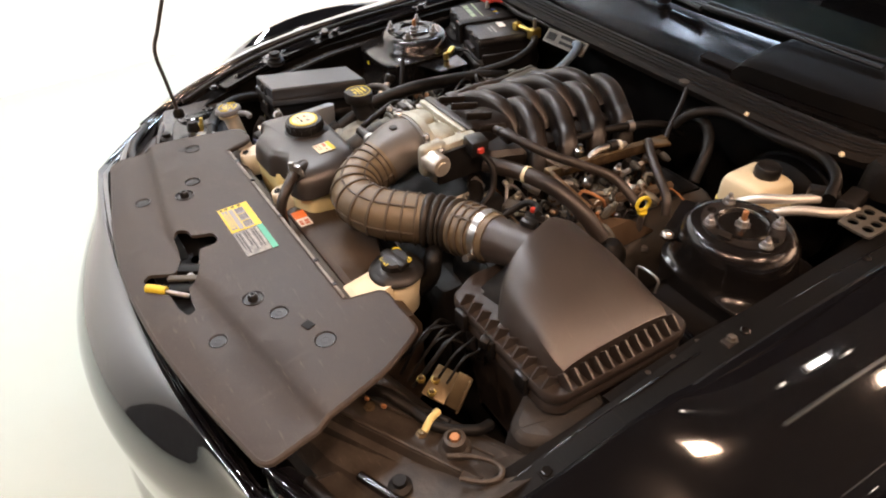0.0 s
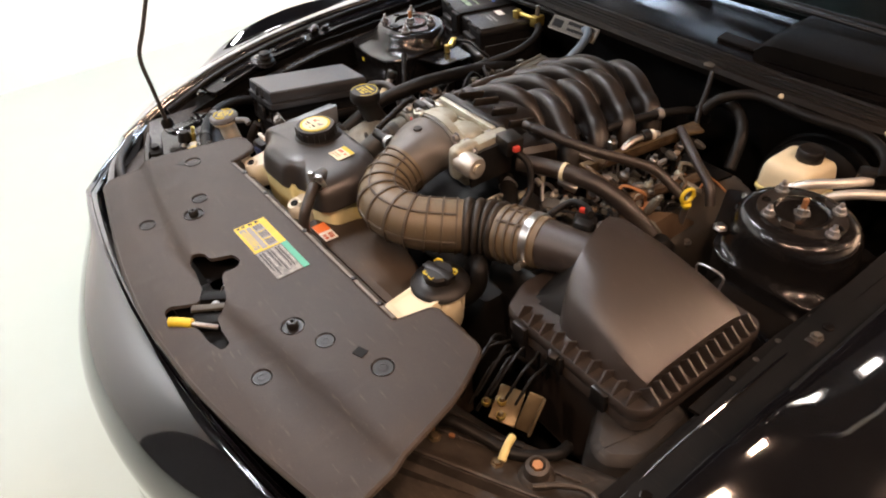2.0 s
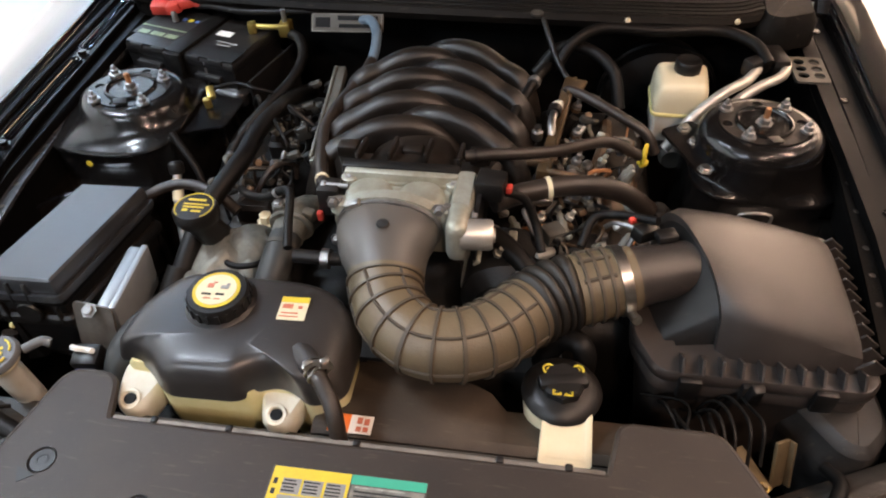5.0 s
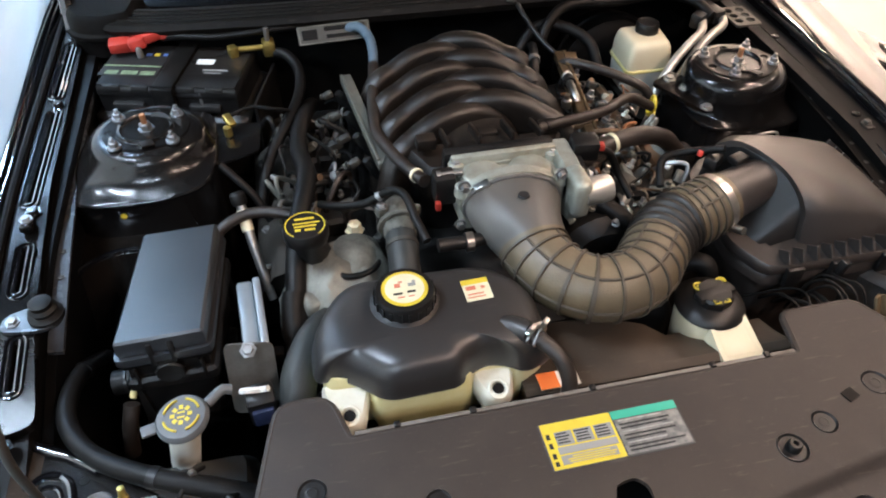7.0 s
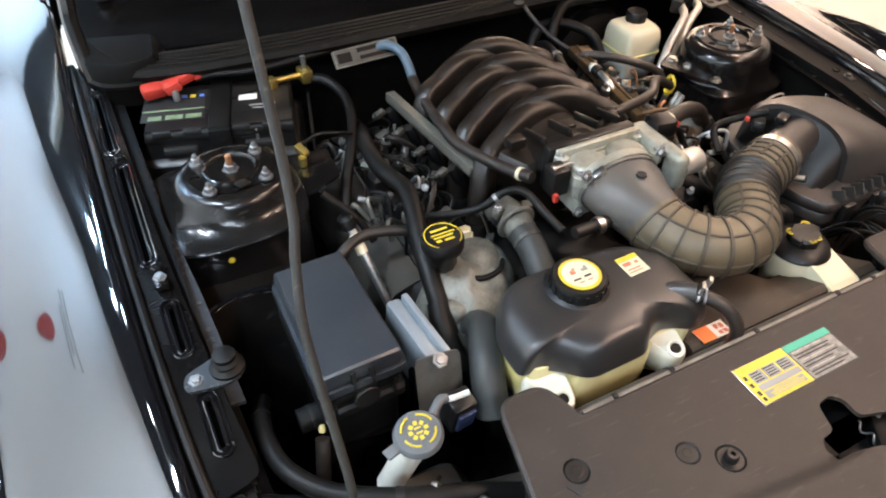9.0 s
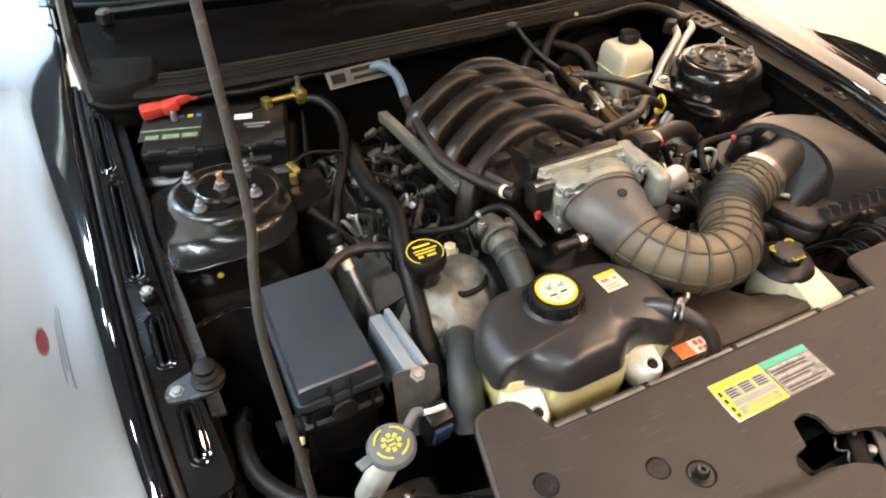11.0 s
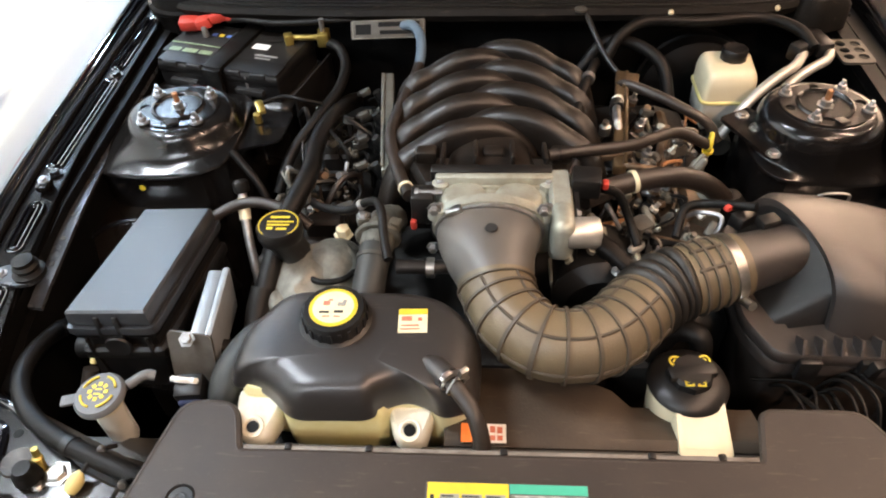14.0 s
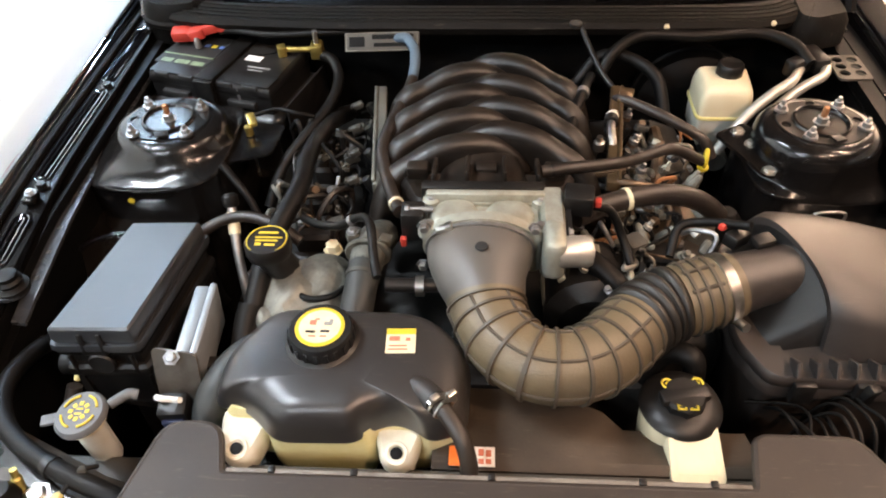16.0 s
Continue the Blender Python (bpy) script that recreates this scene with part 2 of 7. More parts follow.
def box(size, at, rot=(0, 0, 0), bevel=0.004, segs=2):
    bm = bmesh.new()
    bmesh.ops.create_cube(bm, size=1)
    bmesh.ops.scale(bm, vec=size, verts=bm.verts)
    if bevel:
        bmesh.ops.bevel(bm, geom=bm.edges, offset=min(bevel, min(size) * 0.45), segments=segs, affect="EDGES", profile=0.5)
    bmesh.ops.transform(bm, matrix=pose(*at, *rot), verts=bm.verts)
    return bm


def join(*bms):
    out = bms[0]
    for b in bms[1:]:
        me = bpy.data.meshes.new("tmp")
        b.to_mesh(me)
        b.free()
        out.from_mesh(me)
        bpy.data.meshes.remove(me)
    return out


def spline(pts, n=8):
    """Points of a smooth line through pts (any number of values each)."""
    p = [np.array(q, float) for q in pts]
    p = [2 * p[0] - p[1]] + p + [2 * p[-1] - p[-2]]
    out = []
    for i in range(1, len(p) - 2):
        for k in range(n):
            s = k / n
            out.append(0.5 * (2 * p[i] + (p[i + 1] - p[i - 1]) * s + (2 * p[i - 1] - 5 * p[i] + 4 * p[i + 1] - p[i + 2]) * s * s
                              + (3 * p[i] - p[i - 1] - 3 * p[i + 1] + p[i + 2]) * s ** 3))
    out.append(p[-2])
    return out


def sweep(line, radius=None, sides=12, flat=False, caps=True, square=1.0):
    """A pipe along line. Rows are x, y, z and, where radius is not given, the half width and half height. flat: keeps the height upright."""
    bm = bmesh.new()
    rings, side = [], None
    n = len(line)
    for i, row in enumerate(line):
        a, b = line[max(0, i - 1)], line[min(n - 1, i + 1)]
        t = Vector(b[:3]) - Vector(a[:3])
        t.normalize()
        if flat or side is None:
            ref = Vector((0, 0, 1)) if abs(t.z) < 0.9 or flat else Vector((0, 1, 0))
            side = t.cross(ref).normalized()
        else:
            side = (side - t * side.dot(t)).normalized()
        up = side.cross(t)
        ra, rb = (radius, radius) if radius else (row[3], row[4])
        c = Vector(row[:3])
        ring = []
        for k in range(sides):
            u, v = math.cos(2 * math.pi * k / sides), math.sin(2 * math.pi * k / sides)
            u, v = math.copysign(abs(u) ** square, u), math.copysign(abs(v) ** square, v)
            ring.append(bm.verts.new(c + side * (ra * u) + up * (rb * v)))
        rings.append(ring)
    for r, q in zip(rings, rings[1:]):
        for k in range(sides):
            bm.faces.new((r[k], r[(k + 1) % sides], q[(k + 1) % sides], q[k]))
    if caps:
        bm.faces.new(rings[0])
        bm.faces.new(rings[-1])
    return bm


def hose(pts, radius, n=8, sides=10):
    return sweep(spline(pts, n), radius, sides)


def lathe(profile, at, sides=32, tilt=(0, 0, 0)):
    """profile: rows of radius, height."""
    bm = bmesh.new()
    rings = []
    for r, h in profile:
        if r < 1e-5:
            rings.append([bm.verts.new((0, 0, h))])
        else:
            rings.append([bm.verts.new((r * math.cos(2 * math.pi * k / sides), r * math.sin(2 * math.pi * k / sides), h)) for k in range(sides)])
    for a, b in zip(rings, rings[1:]):
        for k in range(sides):
            q = [a[k % len(a)], a[(k + 1) % len(a)], b[(k + 1) % len(b)], b[k % len(b)]]
            q = [v for i, v in enumerate(q) if v not in q[:i]]
            if len(q) > 2:
                bm.faces.new(q)
    for r in (rings[0], rings[-1]):
        if len(r) > 2:
            bm.faces.new(r)
    bmesh.ops.transform(bm, matrix=pose(*at, *tilt), verts=bm.verts)
    return bm


def rounded(pts, r, n=4):
    """An outline with its corners rounded off."""
    out, m = [], len(pts)
    for i in range(m):
        a, b, c = (Vector(pts[(i + k) % m][:2]) for k in (-1, 0, 1))
        rr = r[i] if isinstance(r, (list, tuple)) else r
        d1, d2 = (a - b), (c - b)
        k = min(rr, d1.length * 0.48, d2.length * 0.48)
        p, q = b + d1.normalized() * k, b + d2.normalized() * k
        for j in range(n + 1):
            s = j / n
            out.append((1 - s) ** 2 * p + 2 * s * (1 - s) * b + s * s * q)
    return out


def inset(outline, d):
    m, out = len(outline), []
    area = sum(outline[i].x * outline[(i + 1) % m].y - outline[(i + 1) % m].x * outline[i].y for i in range(m))
    sign = 1 if area > 0 else -1
    for i in range(m):
        t = outline[(i + 1) % m] - outline[i - 1]
        nrm = Vector((-t.y, t.x)) * sign
        if nrm.length > 1e-9:
            nrm.normalize()
        out.append(outline[i] + nrm * d)
    return out


def stack(outline, levels, m=None):
    """A solid of outlines one over the other: levels are rows of height and inset."""
    bm = bmesh.new()
    rings = [[bm.verts.new((p.x, p.y, z)) for p in inset(outline, d)] for z, d in levels]
    n = len(outline)
    for a, b in zip(rings, rings[1:]):
        for k in range(n):
            bm.faces.new((a[k], a[(k + 1) % n], b[(k + 1) % n], b[k]))
    for r in (rings[0], rings[-1]):
        bm.faces.new(r)
    if m is not None:
        bmesh.ops.transform(bm, matrix=m, verts=bm.verts)
    return bm



def dome(outline, levels):
    """Outlines one over the other, each drawn towards the middle: levels are rows of height and shrink (0 to 1)."""
    bm = bmesh.new()
    n = len(outline)
    cx, cy = sum(p.x for p in outline) / n, sum(p.y for p in outline) / n
    rings = [[bm.verts.new((p.x + (cx - p.x) * d, p.y + (cy - p.y) * d, z)) for p in outline] for z, d in levels]
    for a, b in zip(rings, rings[1:]):
        for k in range(n):
            bm.faces.new((a[k], a[(k + 1) % n], b[(k + 1) % n], b[k]))
    bm.faces.new(rings[0])
    bm.faces.new(rings[-1])
    return bm


def plate(outer, holes, top, thick, m=None, edge=0.002, height=None):
    """A sheet with holes through it. height(x, y): the top where it is not level."""
    bm = bmesh.new()
    for loop in [outer, *holes]:
        vs = [bm.verts.new((p[0], p[1], 0)) for p in loop]
        for i in range(len(vs)):
            bm.edges.new((vs[i - 1], vs[i]))
    bmesh.ops.triangle_fill(bm, use_beauty=True, edges=bm.edges)
    up = bm.faces[:]
    for fc in up:
        if fc.normal.z < 0:
            fc.normal_flip()
    got = bmesh.ops.extrude_face_region(bm, geom=up)
    low = [v for v in got["geom"] if isinstance(v, bmesh.types.BMVert)]
    for v in bm.verts:
        v.co.z = (height(v.co.x, v.co.y) if height else top)
    for v in low:
        v.co.z -= thick
    if m is not None:
        bmesh.ops.transform(bm, matrix=m, verts=bm.verts)
    return bm


def loft(rings, caps=True, closed=True):
    bm = bmesh.new()
    rows = [[bm.verts.new(p) for p in r] for r in rings]
    n = len(rows[0])
    for a, b in zip(rows, rows[1:]):
        for k in range(n if closed else n - 1):
            bm.faces.new((a[k], a[(k + 1) % n], b[(k + 1) % n], b[k]))
    if caps and closed:
        bm.faces.new(rows[0])
        bm.faces.new(rows[-1])
    return bm


def rect(x0, y0, x1, y1):
    return [(x0, y0), (x1, y0), (x1, y1), (x0, y1)]


def circle(x, y, r, n=20):
    return [Vector((x + r * math.cos(2 * math.pi * k / n), y + r * math.sin(2 * math.pi * k / n))) for k in range(n)]


def hexbolt(parent, at, r, h, material, stud=0.0, stud_material=None, tilt=(0, 0, 0), name="bolt"):
    ob = part(name, lathe([(r * 1.5, 0), (r * 1.5, 0.0015), (r, 0.0015), (r, h), (r * 0.8, h + 0.001), (0, h + 0.001)], at, 6, tilt), material, parent, smooth=False)
    if stud:
        part("stud", lathe([(r * 0.5, 0), (r * 0.5, stud), (r * 0.4, stud + 0.001), (0, stud + 0.001)], at, 10, tilt), stud_material or material, ob)
    return ob


def bars(parent, rows, material, m, thick=0.0006, name="printed_bar"):
    """Plain printed bars: rows are x, y, width and height on the plane of m."""
    for x, y, w, h in rows:
        bm = bmesh.new()
        bmesh.ops.create_cube(bm, size=1)
        bmesh.ops.scale(bm, vec=(w, h, thick), verts=bm.verts)
        bmesh.ops.transform(bm, matrix=m @ pose(x, y, thick / 2), verts=bm.verts)
        part(name, bm, material, parent, smooth=False)


# ---- the room ----
def room():
    x0, x1, y0, y1, h, t = -3.1, 5.5, -4.5, 6.5, 3.6, 0.2
    tagged(part("floor", box((x1 - x0, y1 - y0, 0.2), ((x0 + x1) / 2, (y0 + y1) / 2, -0.1), bevel=0), M_FLOOR, None, smooth=False), "pale polished showroom floor", "floor", kind="structure")
    tagged(part("ceiling", box((x1 - x0, y1 - y0, 0.2), ((x0 + x1) / 2, (y0 + y1) / 2, h + 0.1), bevel=0), M_CEIL, None, smooth=False), "dark painted showroom ceiling", "ceiling", kind="structure")
    for name, size, at, paint, label in (("wall_west", (t, y1 - y0, h), (x0 - t / 2, (y0 + y1) / 2, h / 2), M_WALL, "brightly lit plain white showroom wall"), ("wall_east", (t, y1 - y0, h), (x1 + t / 2, (y0 + y1) / 2, h / 2), M_GREYWALL, "plain grey showroom wall, warmly lit"),
                           ("wall_south", (x1 - x0 + 2 * t, t, h), ((x0 + x1) / 2, y0 - t / 2, h / 2), M_DARKWALL, "plain dark showroom wall"), ("wall_north", (x1 - x0 + 2 * t, t, h), ((x0 + x1) / 2, y1 + t / 2, h / 2), M_WALL, "plain white showroom wall")):
        tagged(part(name, box(size, at, bevel=0), paint, None, smooth=False), label, "wall", kind="structure")
    lamp = thing("ceiling_light", (0, 0, h), "flat white ceiling light panel, switched on", "ceiling light", "ceiling light panels")
    part("frame", box((0.24, 0.30, 0.05), (0, 0, h - 0.026), bevel=0.004), M_WHITEP, lamp)
    part("diffuser", box((0.18, 0.24, 0.012), (0, 0, h - 0.058), bevel=0), M_DIFF, lamp, "glowing diffuser", smooth=False)
    lamp.location = (LAMPS[0][0], LAMPS[0][1], h)
    for x, y, watts, tone in LAMPS[1:]:
        copy_thing(lamp, pose(x, y, h))
    for x, y, watts, tone in LAMPS:
        area_lamp("panel_lamp", (x, y, h - 0.08), (x, y + 0.001, 0), 0.16, 0.22, watts, tone)
    # an added pale bar for a grey reflection, and three small spotlights that the wing mirrors
    tagged(part("mirrored_ceiling_bar", box((0.10, 1.5, 0.10), (2.15, 2.95, h - 0.051), bevel=0.03), M_WALL, None), "pale bar added below the ceiling for the wing to mirror", "air duct")
    spot = thing("spotlight", (0, 0, h), "small round ceiling spotlight, switched on", "spotlight", "ceiling spotlights")
    part("housing", lathe([(0.05, h - 0.06), (0.055, h - 0.05), (0.055, h), (0, h)], (0, 0, 0), 20), M_WHITEP, spot)
    part("lens", lathe([(0.0, h - 0.064), (0.035, h - 0.064), (0.035, h - 0.060), (0, h - 0.060)], (0, 0, 0), 20), M_DIFF, spot, "glowing lens")
    spot.location = (1.20, 1.89, h)
    for x, y in ((1.17, 2.34), (1.37, 3.12)):
        copy_thing(spot, pose(x, y, h))
    # added lamps along the white wall, there only to brighten it
    for y in (-2.2, 0.8, 3.8):
        w = thing("added_wall_lamp", (x0 + 1.1, y, h), "slim lamp added to brighten the wall, no known fixture", "wall washer", "wall washers")
        part("housing", box((0.12, 1.6, 0.08), (x0 + 1.1, y, h - 0.04), bevel=0.01), M_WHITEP, w)
        area_lamp("added_wash_light", (x0 + 1.1, y, h - 0.10), (x0, y, 1.2), 0.1, 1.5, WASH_WATTS * (0.75 if y > 3 else 1.0), BLUE if y > 3 else COOL)
    # added warm lamp: brightens the east wall that the airbox lid mirrors
    for y in (4.6,):
        w = thing("added_wall_lamp", (x1 - 1.1, y, h), "slim lamp added to brighten the wall, no known fixture", "wall washer", "wall washers")
        part("housing", box((0.12, 1.6, 0.08), (x1 - 1.1, y, h - 0.04), bevel=0.01), M_WHITEP, w)
        area_lamp("added_wash_light", (x1 - 1.1, y, h - 0.10), (x1, y, 2.5), 0.1, 1.5, EAST_WATTS, WARM)
    # added lamps that tint and brighten the north wall
    for x, tone, part_of in ((-1.8, BLUE, 0.25), (2.0, WARM, 0.8), (4.3, WARM, 0.8)):
        w = thing("added_wall_lamp", (x, y1 - 1.1, h), "slim lamp added to brighten the wall, no known fixture", "wall washer", "wall washers")
        part("housing", box((1.6, 0.12, 0.08), (x, y1 - 1.1, h - 0.04), bevel=0.01), M_WHITEP, w)
        area_lamp("added_wash_light", (x, y1 - 1.1, h - 0.10), (x, y1, 2.0), 1.5, 0.1, NORTH_WATTS * part_of, tone)
    # the sign on the white wall that the wing mirrors
    sign = thing("wall_sign", (x0, 2.9, 2.2), "white wall sign with a red oval and dark lines", "sign")
    part("red_oval", lathe([(0.16, 0), (0.16, 0.01), (0, 0.012)], (x0 + 0.004, 2.85, 2.05), 40, (0, 90, 0)), M_RED, sign)
    bars(sign, [(0.0, 0.10, 1.1, 0.03), (0.1, 0.02, 0.9, 0.025), (-0.1, -0.05, 0.8, 0.025)], M_GREYINK, pose(x0 + 0.004, 2.90, 2.5, 90, 0, 90), 0.004)


#         x     y     watts  tone
LAMPS = [(-1.6, 0.3, 22, COOL), (-2.2, 1.6, 20, COOL), (-2.3, 3.2, 26, BLUE), (-2.4, 4.4, 34, BLUE), (-1.5, 2.7, 16, BLUE), (1.5, -0.6, 58, WARM), (1.94, 1.38, 40, WARM), (2.5, 3.6, 30, WARM), (3.6, 2.4, 26, WARM), (3.7, 4.6, 30, WARM),
         (0.9, -1.7, 50, WARM), (-0.9, -1.9, 26, COOL), (2.4, 0.7, 44, WARM), (1.13, 2.80, 8, COOL)]
WASH_WATTS = 200
EAST_WATTS = 280
NORTH_WATTS = 620
M_DIFF = glow("light_diffuser", (1.0, 0.95, 0.88), 18)
room()

# ---- the car's body ----
car = thing("car", (0, 1.2, 0), "glossy black coupe with its bonnet propped open", "car")


def fender(s):
    """s: +1 or -1, the side. Sections from the nose to the cowl."""
    rows = []
    #        y      inner x  z      crown x  z     shoulder x z     side x  low z
    table = [(0.31, 0.655, 0.795, 0.71, 0.770, 0.78, 0.71, 0.82, 0.30),
             (0.37, 0.668, 0.818, 0.73, 0.792, 0.82, 0.74, 0.87, 0.28),
             (0.46, 0.682, 0.848, 0.75, 0.822, 0.85, 0.77, 0.905, 0.32),
             (0.62, 0.692, 0.888, 0.77, 0.862, 0.87, 0.81, 0.925, 0.58),
             (0.81, 0.697, 0.912, 0.78, 0.888, 0.885, 0.835, 0.935, 0.69),
             (1.05, 0.702, 0.922, 0.785, 0.902, 0.89, 0.85, 0.94, 0.66),
             (1.30, 0.705, 0.935, 0.79, 0.918, 0.895, 0.865, 0.94, 0.50),
             (1.60, 0.70, 0.955, 0.79, 0.940, 0.90, 0.885, 0.94, 0.25),
             (2.30, 0.72, 0.985, 0.80, 0.970, 0.90, 0.915, 0.94, 0.22)]
    dense = spline(table, 4)
    for y, xi, zi, xc, zc, xs, zs, xo, zl in dense:
        xi -= 0.014 * (s > 0)
        zi -= 0.010 * (s > 0) * (y > 0.7)
        xc -= 0.012 * (s > 0)
        prof = spline([(xi - 0.004, zi - 0.03), (xi, zi - 0.004), (xi + 0.012, zi + 0.002), (xc, zc), (xs, zs), (xo, (zs + zl) * 0.52 + 0.06), (xo - 0.01, zl)], 5)
        rows.append([(s * p[0], y, p[1]) for p in prof] + [(s * (p[0] - 0.006), y, p[1] - 0.006) for p in reversed(prof)])
    part("fender", loft(rows), M_PAINT, car, "glossy black front wing")


for s in (1, -1):
    fender(s)


def rail_z(y):
    return float(np.interp(y, (0.36, 0.46, 0.55, 0.65, 0.8, 1.0, 1.42), (0.800, 0.832, 0.858, 0.880, 0.900, 0.908, 0.918)))


def bay_side(s):
    # the inner apron, folded rail with pressed slots, and the strut tower
    part("apron", loft([[(s * x, y, z) for x, z in ((0.605 + d, rail_z(y) - 0.04), (0.603 + d, 0.60), (0.56, 0.40), (0.57, 0.40), (0.615 + d, 0.60), (0.617 + d, rail_z(y) - 0.04))] for y, d in ((0.36, 0), (0.46, 0), (0.6, 0.005), (0.8, 0.015), (1.1, 0.03), (1.42, 0.035))]), M_INNER, car)
    low = 0.02 if s > 0 else 0.0
    slots = ((0.642, 0.565, 0.625), (0.651, 0.70, 0.77), (0.660, 0.86, 1.08), (0.665, 1.13, 1.30))
    holes = [rounded([(s * a, b) for a, b in rect(x - 0.0028, y0, x + 0.0028, y1)], 0.0028, 3) for x, y0, y1 in slots]
    rail = plate(rounded([(s * (0.597 if s > 0 else 0.612), 0.40 if s > 0 else 0.52), (s * (0.66 if s > 0 else 0.668), 0.44 if s > 0 else 0.51), (s * 0.683, 0.66), (s * 0.697, 0.9), (s * 0.70, 1.42), (s * 0.648, 1.42), (s * 0.638, 0.9), (s * 0.626, 0.66)], 0.015, 3), holes if s < 0 else [], 0.9, 0.012, height=lambda x, y: rail_z(y) - low)
    # added dark box that keeps the gap below the rail black
    part("rail_dark_filler", loft([[(s * x, y, rail_z(y) + z) for x, z in ((0.625, -0.016), (0.69, -0.016), (0.69, -0.05), (0.625, -0.05))] for y in (0.42, 0.5, 0.6, 0.8, 1.0, 1.42)]), M_INNER, car)
    rail = part("side_rail", rail, M_RAILPAINT if s < 0 else M_COWL, car, "painted steel rail with long pressed slots")
    for x, y0, y1 in slots if s < 0 else ():
        loop = rounded([(s * a, b) for a, b in rect(x - 0.0052, y0 - 0.004, x + 0.0052, y1 + 0.004)], 0.0052, 4)
        for off, rr in ((0.0, 0.0026), (0.0065, 0.0018)):
            line = [(p.x, p.y, rail_z(p.y) - low + 0.001) for p in inset(loop, -off)]
            part("pressed_slot", sweep(line + line[:1], rr, 7, caps=False), M_PAINT, rail)
    for o in (0.0, 0.034) if s > 0 else ():
        part("rail_bead", hose([(s * (x + o), y, rail_z(y) + 0.002 - low) for x, y in ((0.626, 0.47), (0.632, 0.6), (0.640, 0.75), (0.650, 1.0), (0.655, 1.4))], 0.0022, 6, 8), M_PAINT, rail)
    # only the left flange carries the painted-in pale reflection
    part("rail_flange", loft([[(s * (x + d), y, rail_z(y) - 0.034 + dz) for d, dz in ((-0.009, 0.0), (0.009, 0.002), (0.009, -0.003), (-0.009, -0.006))] for x, y in ((0.611, 0.63), (0.612, 0.66), (0.618, 0.80), (0.628, 0.95), (0.632, 1.14), (0.634, 1.36))]), M_FLANGE if s < 0 else M_COWL, car, "black welded flange below the rail, pale with a painted-in reflection" if s < 0 else "welded flange below the rail")
    for y in (0.70, 0.745, 0.79, 0.86, 0.92, 1.02, 1.08, 1.15, 1.21, 1.28):
        xf = float(np.interp(y, (0.5, 0.66, 0.8, 0.95, 1.14), (0.605, 0.612, 0.618, 0.628, 0.632)))
        part("weld_spot", lathe([(0.0045, 0), (0.004, 0.0008), (0.002, 0.0003), (0, 0.0002)], (s * xf, y, rail_z(y) - 0.0325), 10), M_BEAM, car)
    part("weather_seal", hose([(s * x, y, rail_z(y) + 0.004 - low * 0.4) for x, y in ((0.660, 0.42), (0.674, 0.55), (0.681, 0.7), (0.686, 0.9), (0.689, 1.2), (0.69, 1.42))], 0.006, 6, 8), M_RUBBER, car)
    for y in (0.50, 0.84, 1.105, 1.325):
        hexbolt(car, (s * (0.645 + 0.02 * (y - 0.5)), y, rail_z(y) - low), 0.008, 0.006, M_BAY)
    if s < 0:
        # bonnet rest: a lug with a bolt and a rubber buffer
        k = -0.006
        # the lug shares the flange's painted-in pale reflection
        lug = part("buffer_lug", stack(rounded([(s * 0.664, 0.638), (s * 0.660, 0.664), (s * 0.612, 0.680), (s * 0.590, 0.668), (s * 0.590, 0.642), (s * 0.612, 0.630)], 0.012), [(0.884 + k, 0.001), (0.886 + k, 0), (0.890 + k, 0)]), M_FLANGE, car)
        hexbolt(lug, (s * 0.648, 0.651, 0.890 + k), 0.0062, 0.005, M_ZINC)
        part("buffer", lathe([(0.021, 0.888), (0.021, 0.894), (0.014, 0.898), (0.017, 0.904), (0.013, 0.908), (0.0135, 0.914), (0.006, 0.917), (0, 0.916)], (s * 0.610, 0.655, k), 18), M_RUBBER, lug, "ribbed rubber buffer")
    blk = part("rail_bracket", box((0.018, 0.024, 0.012), (s * 0.652, 0.808, 0.906 - low - 0.005 * (s > 0)), (0, 0, 0), 0.004), M_BAY if s < 0 else M_MOUNT, car)
    hexbolt(blk, (s * 0.652, 0.812, 0.912 - low - 0.005 * (s > 0)), 0.006, 0.005, M_ZINC if s < 0 else M_CASTDARK)
    # wheel house that bulges out below the tower, with a bright lip
    arc = spline([(0.634, 0.775), (0.618, 0.822), (0.575, 0.848), (0.525, 0.845), (0.478, 0.822), (0.455, 0.780)], 5)
    rows = []
    for k, z, dy in ((1.0, 0.800, 0.012), (1.0, 0.806, 0.0), (0.99, 0.802, -0.010), (1.0, 0.790, -0.014), (1.02, 0.760, -0.030), (1.04, 0.70, -0.06), (1.05, 0.50, -0.09)):
        rows.append([(s * (0.545 + (p[0] - 0.545) * k), p[1] + dy, z) for p in arc] + [(s * 0.455, 0.92, z), (s * 0.634, 0.92, z)])
    house = part("wheel_house", loft(rows), M_BAY, car, "glossy black bulging wheel housing")
    part("wheel_house_lip", sweep([(s * p[0], p[1] - 0.004, 0.803) for p in arc], 0.0055, 8), M_PAINT, house)
    # strut tower: a round head that flares into a square-sided box
    cx, cy, top = s * 0.510, 0.998, 0.914
    drop = 0.0 if s < 0 else 0.034
    n, rings = 56, []

    def foot(dx, dy):
        # the driver's side one has an upright front wall and flares outboard only
        a, b = ((0.134 if s < 0 else 0.122) if dx > 0 else 0.098), (0.112 if dy > 0 else 0.118 if s < 0 else 0.092)
        return 1 / ((abs(dx) / a) ** 4.0 + (abs(dy) / b) ** 4.0) ** (1 / 4.0)

